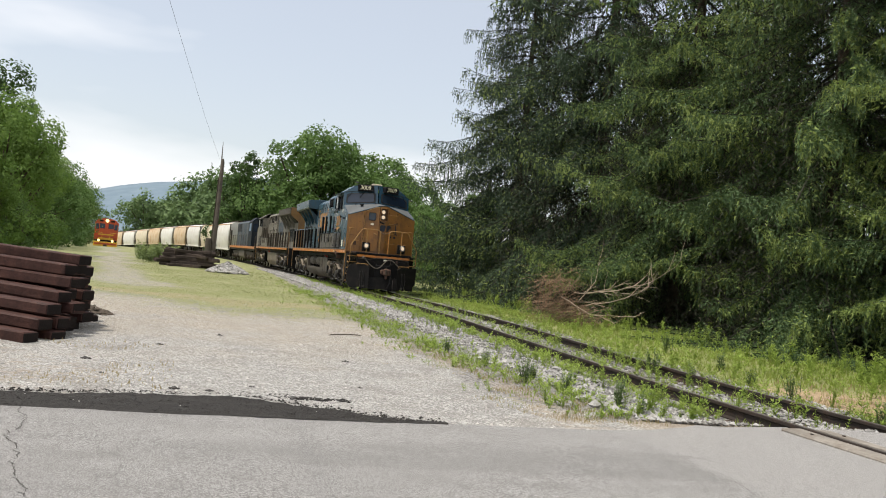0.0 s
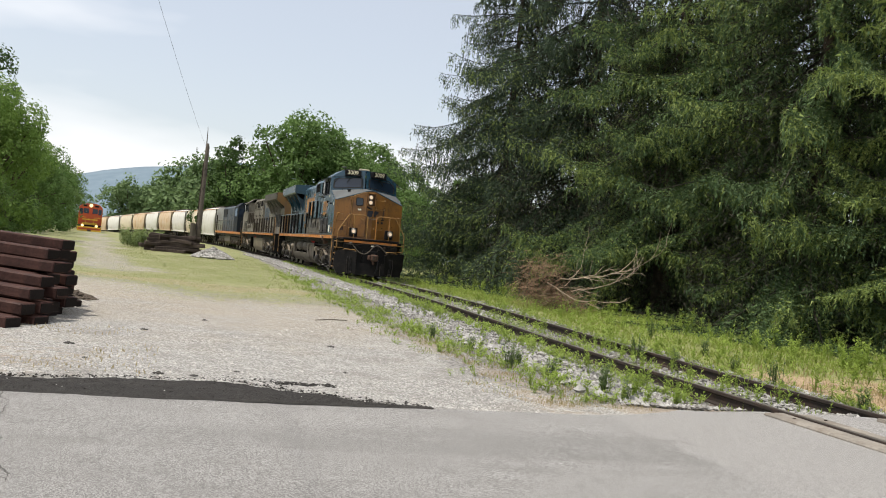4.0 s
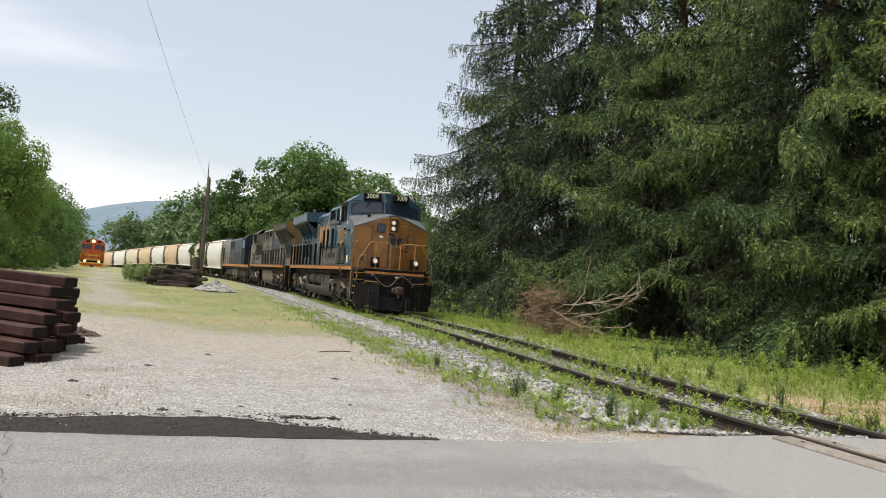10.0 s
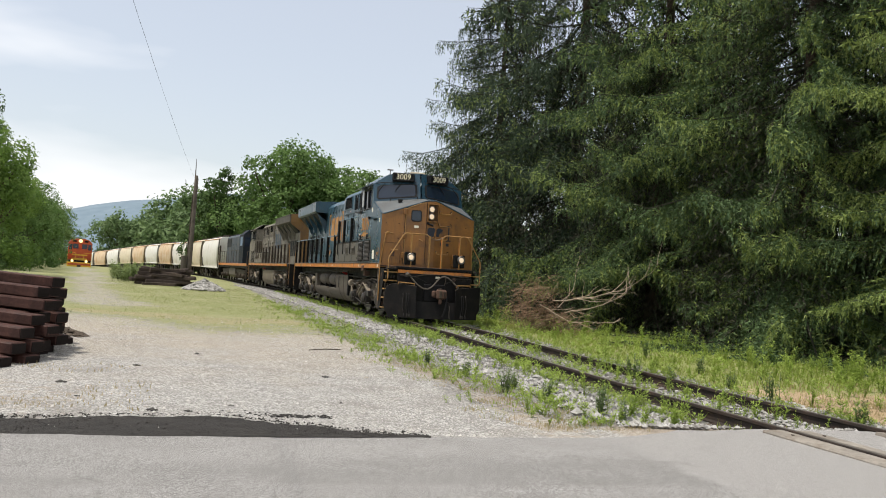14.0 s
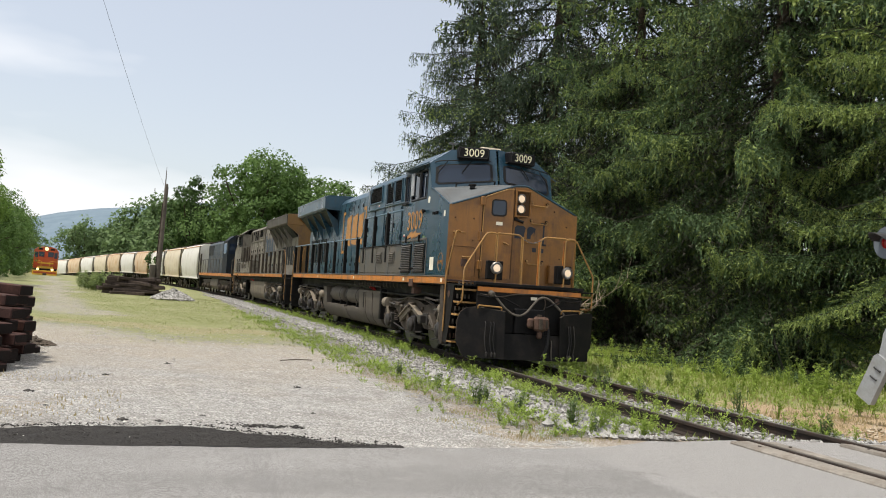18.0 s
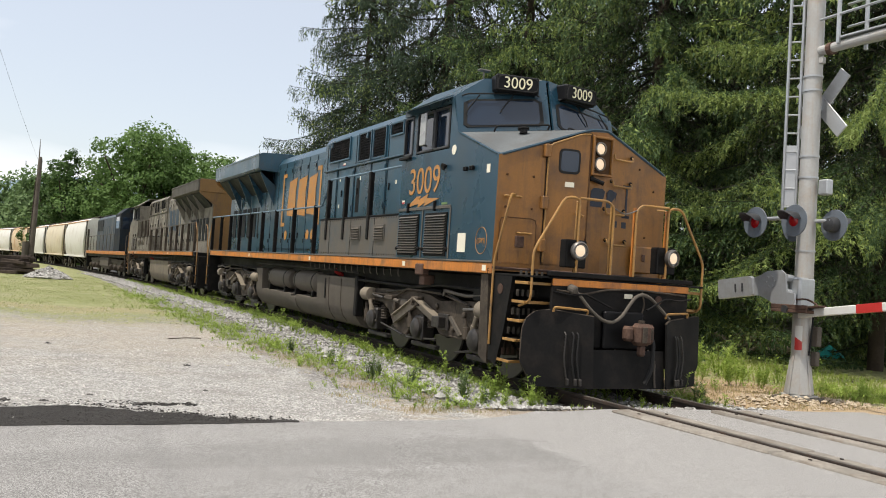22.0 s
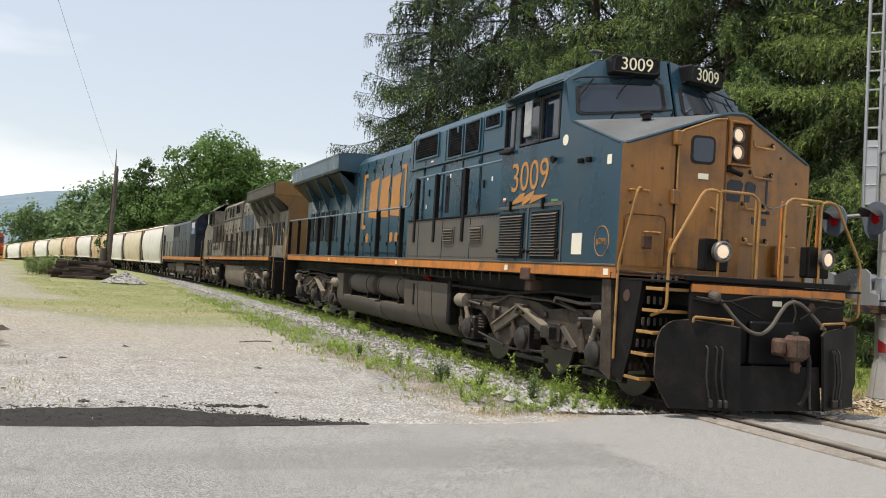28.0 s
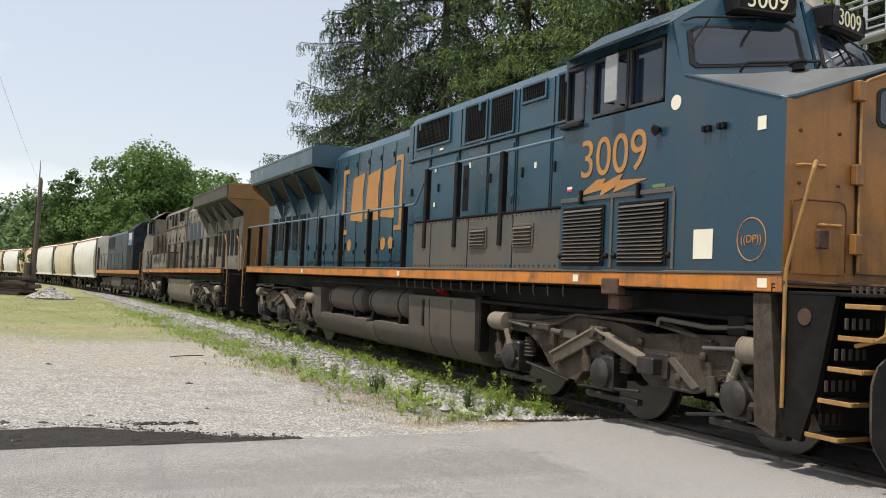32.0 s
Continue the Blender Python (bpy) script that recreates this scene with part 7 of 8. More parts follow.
    part("junction_box", Build().box(0.06, 0.15, -0.24, -0.13, 0.54, 0.76, 0.012), tank_grey, ob, "small grey junction box")
    part("conduit", Build().tube([(0.0, -0.16, 0.7), (0.02, -0.18, 1.1), (0.05, -0.17, 1.4)], 0.015, 6), rubber, ob)
    part("mechanism", Build().box(-0.24, 0.10, -0.15, 0.17, 1.42, 1.88, 0.03).rod((-0.34, 0.05, 1.62), (-0.20, 0.05, 1.62), 0.08, 14).rod((-0.34, 0.05, 1.86), (-0.20, 0.05, 1.86), 0.06, 14), galvanised, ob, "grey gate motor housing")
    part("support_shelf", Build().box(-0.38, 0.22, -0.42, 0.28, 1.34, 1.39, 0.01).box(-0.38, -0.35, -0.42, 0.28, 1.39, 1.46, 0.008), rust_steel, ob)
    return ob


make_signal()


def make_rubble():
    """Broken stone and earth heaped round the mast's foot."""
    rnd, b = random.Random(61), Build()
    random.seed(62)
    for _ in range(520):
        a, q = rnd.uniform(0, 6.28), math.sqrt(rnd.random())
        x, y = MX - 0.1 + 1.5 * q * math.cos(a), MY - 0.05 + 0.75 * q * math.sin(a)
        pebble(b, x, y, ground_height(x, y) + 0.10 * (1 - q) * rnd.uniform(0.5, 1.0), rnd.uniform(0.015, 0.06), 0.6)
    for _ in range(900):
        x, y = rnd.uniform(1.9, 8.0), 8.75 + 3.6 * rnd.random() ** 1.6
        pebble(b, x, y, ground_height(x, y) + 0.005, rnd.uniform(0.008, 0.035), 0.55)
    tagged(part("rubble", b, rubble_mat, tidy=False), "pale broken stone and earth round the mast foot", "rubble", kind="stuff")


make_rubble()


def make_gate():
    """The gate arm with its lever plates: the pivot at its origin, the arm along -y."""
    ob = thing("crossing_gate", "red and white crossing gate arm with grey counterweight plates", "crossing gate")
    arm = part("arm", Build().box(-0.03, 0.03, -6.0, -0.1, -0.135, -0.012, 0.012), sign_white, ob, "white gate arm board")
    for k in range(6):
        y = -1.14 - 0.86 * k
        part("red_band", Build().box(-0.034, 0.034, y - 0.42, y, -0.1365, -0.0105, 0.004), sign_red, arm)
    for y in (-1.85, -3.5, -5.8):
        part("gate_lamp", Build().lathe([(0.03, -0.03), (0.03, 0.0), (0.045, 0.02), (0.045, 0.08), (0.02, 0.11)], (0, y, 0.015), (0, 0, 1), 14), lamp_red, arm, "small red gate lamp")
    lever = [(-0.16, -0.02), (-0.18, 0.22), (-0.03, 0.26), (-0.02, 0.54), (0.06, 0.61), (0.34, 0.62), (0.46, 0.58), (0.66, 0.53), (0.68, 0.28), (0.50, 0.245), (0.33, 0.16), (0.20, 0.05), (0.06, -0.02)]
    for x in (-0.16,):
        part("lever_plate", Build().prism(lever, "x", x, x + 0.03), galvanised, ob, "grey cast lever plate")
        part("counterweight", Build().prism([(0.64, 0.29), (0.67, 0.265), (1.37, 0.265), (1.39, 0.285), (1.39, 0.565), (1.37, 0.585), (0.70, 0.58), (0.64, 0.54)], "x", x - 0.03, x + 0.06), galvanised, ob, "grey counterweight plate")
        for y in (0.84, 0.99):
            part("bolt", Build().box(x - 0.05, x - 0.03, y - 0.014, y + 0.014, 0.34, 0.48, 0.004), signal_black, ob)
        b = Build()
        for j in range(6):
            a = math.pi / 3 * j
            b.rod((x - 0.02, 0.28 + 0.08 * math.cos(a), 0.45 + 0.08 * math.sin(a)), (x, 0.28 + 0.08 * math.cos(a), 0.45 + 0.08 * math.sin(a)), 0.016, 8)
        part("bolt_circle", b, sign_back, ob)
    part("arm_bracket", Build().tube([(-0.10, -0.02, 0.0), (-0.10, -0.58, 0.0), (-0.10, -0.36, 0.13), (-0.10, -0.05, 0.14)], 0.016, 6).box(-0.14, 0.02, -0.60, 0.0, -0.012, 0.014, 0.004), rust_steel, ob, "rusty arm bracket")
    part("pivot", Build().rod((-0.2, 0, 0), (0.36, 0, 0), 0.06, 12), signal_black, ob)
    return ob


gate = make_gate()


# ---- timber, rubble, pole ----
def timber(name, label, group, L, w, h, at, mat, rnd):
    b = Build().box(-L / 2, L / 2, -w / 2, w / 2, 0, h, 0.018)
    b.v = [(x + rnd.uniform(-0.006, 0.006), y + rnd.uniform(-0.006, 0.006), z + rnd.uniform(-0.006, 0.006)) for x, y, z in b.v]
    ob = tagged(part(name, b, mat, at=at), label, "timber", group)
    # a black cap paints the shade on the pile's near ends
    if name == "timber":
        part("end_grain", Build().box(-L / 2 - 0.004, -L / 2 + 0.01, -w / 2 + 0.012, w / 2 - 0.012, 0.012, h - 0.012, 0.002), end_grain, ob)
    return ob


def make_stack():
    """Long dark timbers piled beside the lot, their ends towards the line, low in front and high behind."""
    rnd = random.Random(11)
    way = 150.0
    ca, sa = math.cos(radians(way)), math.sin(radians(way))
    tops = (1, 2, 3, 4, 5, 6, 7, 6, 6, 5, 5)
    ends = (-9.22, -9.14, -9.04, -9.0, -9.02, -9.02, -8.87, -9.02, -9.02, -9.07, -9.02)
    for row, top in enumerate(tops):
        for layer in range(top):
            L = 5.6 + rnd.uniform(-0.4, 0.9)
            x0 = ends[row] + (rnd.uniform(-0.05, 0.05) if layer == top - 1 else rnd.uniform(-0.35, 0.12))
            y0 = 11.9 + 0.335 * row + 0.02 * layer
            timber("timber", "dark creosoted bridge timber in a pile", "timbers of the pile", L, 0.275, 0.155, pose(x0 + ca * L / 2, y0 + sa * L / 2, -0.02 + 0.164 * layer, 0, -1.9 + rnd.uniform(-0.35, 0.35), way + rnd.uniform(-2.6, 2.6)), creosote, rnd)
    b = Build()
    random.seed(19)
    for _ in range(300):
        a, r = rnd.uniform(0, 6.28), math.sqrt(rnd.random())
        x, y = -9.25 + 0.5 * r * math.cos(a), 16.6 + 0.45 * r * math.sin(a)
        pebble(b, x, y, ground_height(x, y) + 0.2 * (1 - r) * rnd.uniform(0.7, 1.0), rnd.uniform(0.02, 0.07), 0.6)
    tagged(part("earth_heap", b, earth_brown, tidy=False), "low crumbly brown earth heap beside the timber pile", "earth heap", kind="stuff")


make_stack()


def make_tie_heap():
    rnd = random.Random(4)
    for k in range(46):
        lay = k // 8
        x, y = -8.6 + rnd.uniform(-0.9, 0.9) * (1 - 0.12 * lay), 56.5 + rnd.uniform(-1.3, 1.3) * (1 - 0.15 * lay)
        timber("old_tie", "grey weathered railway tie in a heap", "ties of the heap", 2.6, 0.24, 0.18, pose(x, y, -0.07 + 0.17 * lay, 0, rnd.uniform(-6, 6), rnd.uniform(-32, 32)), old_tie, rnd)
    b = Build()
    random.seed(8)
    for _ in range(900):
        a, r = rnd.uniform(0, 6.28), math.sqrt(rnd.random())
        x, y = -6.3 + 1.15 * r * math.cos(a), 50.8 + 1.2 * r * math.sin(a)
        pebble(b, x, y, -0.05 + 0.62 * (1 - r) ** 0.8 * rnd.uniform(0.8, 1.0), rnd.uniform(0.06, 0.14))
    tagged(part("stone_heap", b, ballast_mat, tidy=False), "heap of pale grey ballast stone", "stone heap", kind="stuff")


make_tie_heap()


def make_pole():
    ob = thing("utility_pole", "leaning weathered broken-topped utility pole", "utility pole", at=pose(-7.25, 62.0, -0.1, 0, 0.3, 0))
    b = Build()
    pts = [(0.17, 0.0), (0.165, 1.5), (0.15, 4.0), (0.135, 6.5), (0.13, 7.3), (0.07, 7.55)]
    b.lathe(pts, (0, 0, 0), (0, 0, 1), 14)
    part("pole", b, pole_wood, ob, smooth=True)
    part("splinter", Build().rod((-0.08, 0, 7.3), (-0.11, 0, 8.7), 0.05, 6, 0.012), pole_wood, ob)
    part("meter_can", Build().rod((-0.36, -0.1, 0.9), (-0.36, -0.1, 2.0), 0.20, 16), tank_grey, ob, "grey metal can on the pole")
    part("conduit", Build().rod((-0.2, -0.05, 1.2), (-0.16, -0.05, 6.2), 0.03, 6), truck_grey, ob)
    wire = []
    for k in range(25):
        t = k / 24
        wire.append((-7.35 - 3.6 * t, 62 - 82 * t, 7.25 + 3.0 * t - 1.3 * 4 * t * (1 - t) * 0.55))
    w = part("overhead_wire", Build().tube(wire, 0.0045, 4), rubber, None)
    tagged(w, "thin sagging overhead wire from the pole", "wire")


make_pole()


# ---- trees ----
def spruce(label, h, r0, base, seed, seen=17.0, rough=1.0, hang=1.0, skirt=0.0, fresh=0.5, slope=0.4, needles=None):
    """An old Norway spruce: falling boughs with upturned tips, from which rows of branchlets hang like curtains."""
    rnd = random.Random(seed)
    uni, gauss, chance = rnd.uniform, rnd.gauss, rnd.random
    ob = thing("spruce_tree", label, "tree", "spruces beside the line")
    part("trunk", Build().rod((0, 0, -0.2), (0, 0, h * 0.55), 0.34 if base < 1.8 else 0.21, 12, 0.17).rod((0, 0, h * 0.55), (0, 0, h), 0.17, 8, 0.02), bark, ob, smooth=True)
    wood, dark, young = Build(), Build(), Build()

    def tuft(b, x, y, z, dx, dy, dz, length, w):
        """A short tapering spray of needles."""
        a = uni(0, 3.14)
        i, wx, wy, wz = len(b.v), w * math.cos(a), w * math.sin(a), w * uni(-0.7, 0.7)
        b.v += [(x - wx, y - wy, z - wz), (x + wx, y + wy, z + wz), (x + dx * length, y + dy * length, z + dz * length)]
        b.f.append((i, i + 1, i + 2))

    z = base
    while z < h - 0.3:
        frac = (z - base) / (h - base)
        reach = r0 * (1 - frac) ** 0.7 * (0.86 + skirt + (0.3 - skirt) * min(1.0, frac * 5)) + 0.25
        turn = uni(0, 6.28)
        n = 6 if frac < 0.5 else 5
        coarse = rough * (1.0 if z < seen else 2.4)
        for k in range(n):
            a = turn + 6.283 * k / n + uni(-0.4, 0.4)
            L = reach * (uni(0.5, 0.8) if chance() < 0.3 else uni(0.8, 1.18))
            ox, oy = math.cos(a), math.sin(a)
            sag = slope * uni(0.5, 1.6) * (1.1 - 0.65 * frac)
            lift = sag * uni(0.8, 2.6)
            z0, bend = z + uni(-0.5, 0.5), uni(-0.25, 0.25)

            def spine(t):
                return (L * (ox * t - oy * bend * t * t), L * (oy * t + ox * bend * t * t), max(0.15, z0 + L * (0.08 * t - sag * t ** 1.2 + lift * max(0.0, t - 0.66) ** 1.5)))
            steps = max(2, int(L / 1.1))
            for j in range(steps):
                wood.rod(spine(j / steps), spine((j + 1) / steps), 0.042 * (1 - j / steps) + 0.010, 4, 0.042 * (1 - (j + 1) / steps) + 0.008)
            light = fresh * uni(0.1, 1.7)
            droop = hang * uni(0.6, 1.3)
            m = max(3, int(L / (0.074 * coarse)))
            for j in range(m):
                t = 0.10 + 0.90 * (j + chance()) / m
                px, py, pz = spine(t)
                for s in (-1, 1):
                    if chance() > 0.35 + 1.6 * t:
                        continue
                    sub = min(1.0, 0.14 + L * 0.20 * (1.12 - t)) * uni(0.45, 1.25)
                    f, g = uni(0.3, 0.9), s * uni(0.45, 1.0)
                    dx, dy, fallen = ox * f - oy * g, oy * f + ox * g, droop * uni(0.35, 1.15)
                    q = max(2, int(sub / (0.076 * coarse)))
                    for e in range(q):
                        u = (e + chance()) / q
                        down = fallen * u ** 1.35 * sub + 0.10 * u * droop
                        x, y, zz = px + dx * sub * u * (1 - 0.3 * u * droop), py + dy * sub * u * (1 - 0.3 * u * droop), max(0.08, pz + 0.05 * sub - down)
                        tip = chance() < light * (0.1 + 1.1 * u) * (0.1 + 1.1 * t)
                        b = young if tip else dark
                        steep = -0.9 * fallen * u
                        for _ in range(3):
                            tuft(b, x + gauss(0, 0.014), y + gauss(0, 0.014), zz, dx * 0.5 + gauss(0, 0.55), dy * 0.5 + gauss(0, 0.55), steep + gauss(0.0, 0.5), uni(0.06, 0.135) * coarse ** 0.7, uni(0.016, 0.030) * coarse)
                    # a hanging string at the branchlet's end
                    if chance() < 0.55 * hang:
                        x, y, zz = px + dx * sub * 0.75, py + dy * sub * 0.75, pz - fallen * sub * 0.7
                        string = hang * uni(0.15, 0.65)
                        for e in range(max(2, int(string / (0.075 * coarse)))):
                            o = e * 0.075 * coarse
                            tuft(young if chance() < 0.35 * light else dark, x + gauss(0, 0.012), y + gauss(0, 0.012), max(0.1, zz - o), gauss(0, 0.3), gauss(0, 0.3), -1, uni(0.08, 0.15) * coarse ** 0.7, uni(0.015, 0.027) * coarse)
            # pale young shoots along the bough's end, sunlight included in their colour
            for _ in range(int(L * 6 / coarse)):
                t = 1 - 0.55 * chance() ** 1.5
                px, py, pz = spine(t)
                tuft(young if chance() < 1.4 * light else dark, px + gauss(0, 0.05), py + gauss(0, 0.05), pz + 0.04, ox * 0.8 + gauss(0, 0.4), oy * 0.8 + gauss(0, 0.4), uni(0.0, 0.6), uni(0.08, 0.17), uni(0.014, 0.024) * coarse)
        # dense dark filler round the trunk: the crown's inner shade put into colour
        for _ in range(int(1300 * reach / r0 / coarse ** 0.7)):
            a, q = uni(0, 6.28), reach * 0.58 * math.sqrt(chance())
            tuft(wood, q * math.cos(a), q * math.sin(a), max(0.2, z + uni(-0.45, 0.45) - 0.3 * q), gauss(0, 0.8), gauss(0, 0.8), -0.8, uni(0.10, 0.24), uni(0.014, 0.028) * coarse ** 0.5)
        z += uni(0.46, 0.86) * (0.6 if z < 3.2 and base < 1 else 1.0 if frac < 0.75 else 0.75)
    tagged(part("bough_wood", wood, spruce_wood_and_shade, ob, tidy=False), kind="stuff")
    tagged(part("crown", dark, needles or spruce_needles, ob, tidy=False), kind="stuff")
    tagged(part("young_growth", young, spruce_tips, ob, tidy=False), kind="stuff")
    return ob


SPRUCE = "tall dark Norway spruce with drooping hung boughs"
spruces = [spruce(SPRUCE, 22.5, 6.4, 0.6, 21, 17.0, 1.08, 1.2, 0.22, 0.30, 0.72, spruce_grey), spruce(SPRUCE, 25.5, 6.1, 0.45, 22, 13.0, 1.0, 1.0, 0.2, 0.62, 0.62), spruce(SPRUCE, 28.0, 6.2, 2.7, 23, 9.8, 0.74, 0.85, 0.1, 0.90, 0.48), spruce(SPRUCE, 28.0, 6.2, 1.5, 24, 11.0, 1.7, 0.8, 0.0, 0.3, 0.5)]
for ob, spots in zip(spruces, (
        ((9.6, 48.0, 0, 1.0), (11.0, 40.0, 230, 1.22)),
        ((11.6, 23.6, 40, 1.03), (10.6, 31.0, 130, 0.97)),
        ((13.6, 16.2, 210, 1.0),),
        ((20.0, 29.0, 100, 1.0), (19.0, 40.0, 60, 1.02), (20.5, 20.5, 300, 0.98)))):
    for k, (x, y, turn, size) in enumerate(spots):
        m = pose(x, y, ground_height(x, y), 0, 0, turn)
        t = ob if k == 0 else copy_thing(ob, m)
        t.matrix_basis = m @ Matrix.Diagonal((size, size, size, 1))


def broad_tree(name, label, h, w, leaves, size, mat, seed, group, lumps=9, skirt=0):
    """A broad-leaved tree: trunk, limbs and a lumpy crown of single leaves in clumps."""
    rnd = random.Random(seed)
    ob = thing(name, label, "tree", group)
    b, crown = Build(), Build()
    b.rod((0, 0, -0.2), (0.2, 0.1, h * 0.45), 0.028 * h, 10, 0.017 * h)
    balls = []
    for k in range(lumps):
        a = 6.283 * k / lumps + rnd.uniform(-0.4, 0.4)
        lev = rnd.uniform(0.25, 0.88)
        rr = w * 0.5 * math.sqrt(max(0.05, 1 - ((lev - 0.45) / 0.58) ** 2)) * rnd.uniform(0.45, 0.85)
        c = Vector((rr * math.cos(a), rr * math.sin(a), h * lev))
        balls.append((c, w * rnd.uniform(0.17, 0.27)))
        b.rod((0.1, 0.05, h * rnd.uniform(0.2, 0.42)), c, 0.011 * h, 6, 0.004 * h)
    balls.append((Vector((0, 0, h * 0.62)), w * 0.30))
    balls.append((Vector((0.05 * w, 0, h * 0.86)), w * 0.17))
    for k in range(skirt):
        a = 6.283 * k / skirt + rnd.uniform(-0.3, 0.3)
        balls.append((Vector((w * 0.36 * math.cos(a), w * 0.36 * math.sin(a), h * rnd.uniform(0.10, 0.20))), w * rnd.uniform(0.17, 0.23)))
    part("trunk", b, bark, ob, smooth=True)
    total = sum(r * r for _, r in balls)
    for c, r in balls:
        clumps = [(Vector((rnd.gauss(0, 1), rnd.gauss(0, 1), rnd.gauss(0.15, 0.9))).normalized(), rnd.uniform(0.75, 1.12)) for _ in range(13)]
        for _ in range(int(leaves * r * r / total)):
            d, k = rnd.choice(clumps)
            d = (d + Vector((rnd.gauss(0, 0.22), rnd.gauss(0, 0.22), rnd.gauss(0, 0.18)))).normalized()
            p = c + d * r * k * rnd.uniform(0.72, 1.08)
            n = (d + Vector((rnd.gauss(0, 0.6), rnd.gauss(0, 0.6), rnd.gauss(0.4, 0.6)))).normalized()
            u = n.orthogonal().normalized()
            v = n.cross(u)
            ang = rnd.uniform(0, 6.28)
            u, v = u * math.cos(ang) + v * math.sin(ang), v * math.cos(ang) - u * math.sin(ang)
            s = size * rnd.uniform(0.6, 1.3)
            i = len(crown.v)
            crown.v += [tuple(p - u * s), tuple(p + v * s * 0.55 + n * s * 0.15), tuple(p + u * s), tuple(p - v * s * 0.55 + n * s * 0.15)]
            crown.f.append((i, i + 1, i + 2, i + 3))
    tagged(part("crown", crown, mat, ob, tidy=False), kind="stuff")
    return ob


def plant(protos, spots):
    """Sets out copies: bearing and distance from the lot, height, turn."""
    used = set()
    for which, bearing, far, height, turn in spots:
        ob, h = protos[which]
        x, y = -7.16 + far * math.sin(radians(bearing)), far * math.cos(radians(bearing))
        z = ground_height(x, y) - 0.2
        k = height / h
        m = pose(x, y, z, 0, 0, turn)
        t = copy_thing(ob, m) if which in used else ob
        used.add(which)
        t.matrix_basis = m @ Matrix.Diagonal((k, k, k, 1))


mid = {"a": (broad_tree("broadleaf_tree", "full green broadleaf tree behind the train", 18.0, 15.0, 15000, 0.24, leaf_green, 31, "trees behind the train", 14, 6), 18.0),
       "b": (broad_tree("broadleaf_tree", "dark vine-hung broadleaf tree behind the train", 17.0, 8.0, 9000, 0.23, leaf_deep, 32, "trees behind the train", 11, 5), 17.0),
       "c": (broad_tree("broadleaf_tree", "leafy green broadleaf tree behind the train", 15.0, 13.0, 12000, 0.24, leaf_green, 33, "trees behind the train", 12, 6), 15.0)}
plant(mid, (("b", 1.5, 118, 15.6, 0), ("b", 0.6, 126, 13.0, 80), ("a", 5.2, 116, 17.6, 20), ("c", 7.0, 119, 17.8, 140), ("a", 8.4, 114, 16.2, 200), ("c", 9.6, 121, 16.6, 80), ("c", 10.8, 112, 15.2, 30), ("a", 12.4, 106, 11.6, 300), ("c", 14.6, 98, 9.0, 200),
            ("c", 3.3, 124, 12.5, 250), ("c", 5.5, 108, 9.0, 10), ("b", 7.4, 106, 9.5, 50), ("c", 9.5, 104, 9.0, 170), ("b", 11.6, 98, 8.5, 20), ("a", 16.5, 92, 10.5, 70), ("c", 13.2, 88, 8.0, 100)))
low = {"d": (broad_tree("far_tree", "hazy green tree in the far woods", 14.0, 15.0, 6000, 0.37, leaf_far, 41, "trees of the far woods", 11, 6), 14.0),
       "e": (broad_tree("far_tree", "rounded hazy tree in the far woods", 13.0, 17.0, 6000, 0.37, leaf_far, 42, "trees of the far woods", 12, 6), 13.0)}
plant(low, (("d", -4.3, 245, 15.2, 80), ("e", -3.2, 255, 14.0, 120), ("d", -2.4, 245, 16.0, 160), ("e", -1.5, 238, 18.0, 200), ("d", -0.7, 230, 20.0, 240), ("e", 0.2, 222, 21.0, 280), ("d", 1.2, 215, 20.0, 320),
            ("e", 2.4, 210, 15.0, 10), ("d", -2.8, 300, 17.5, 50), ("e", -0.2, 290, 19.0, 90), ("e", -5.4, 300, 6.5, 90), ("d", -4.6, 240, 7.0, 15), ("e", -3.9, 232, 7.0, 200), ("d", -2.2, 225, 8.0, 110), ("e", -6.6, 300, 5.0, 30),
            ("e", 24, 180, 16, 0), ("d", 33, 160, 16, 90), ("e", 45, 150, 17, 200)))
left = {"f": (broad_tree("roadside_tree", "sunlit leafy roadside tree", 9.0, 8.0, 14000, 0.12, leaf_light, 51, "trees along the side track", 14, 3), 9.0),
        "g": (broad_tree("roadside_tree", "tall dark roadside tree", 15.0, 7.5, 10000, 0.165, leaf_deep, 52, "trees along the side track", 11, 5), 15.0),
        "h": (broad_tree("roadside_tree", "dense green roadside tree", 10.0, 9.0, 11000, 0.16, leaf_green, 53, "trees along the side track", 13, 7), 10.0)}
plant(left, (("g", -13.9, 82, 16.2, 0), ("g", -11.9, 85, 13.6, 70), ("f", -12.6, 62, 9.0, 0), ("f", -15.0, 54, 8.6, 100), ("h", -10.4, 92, 8.9, 40), ("f", -11.15, 76, 7.6, 200), ("h", -9.6, 104, 9.2, 120), ("h", -9.2, 118, 9.0, 220), ("h", -8.7, 140, 9.6, 20), ("h", -8.2, 160, 10.0, 70),
             ("g", -18.5, 62, 14.0, 90), ("h", -24.0, 46, 10.0, 10), ("f", -13.2, 54, 4.2, 260), ("h", -10.9, 80, 4.5, 190), ("h", -15.6, 64, 9.0, 300), ("h", -12.2, 66, 4.0, 30)))


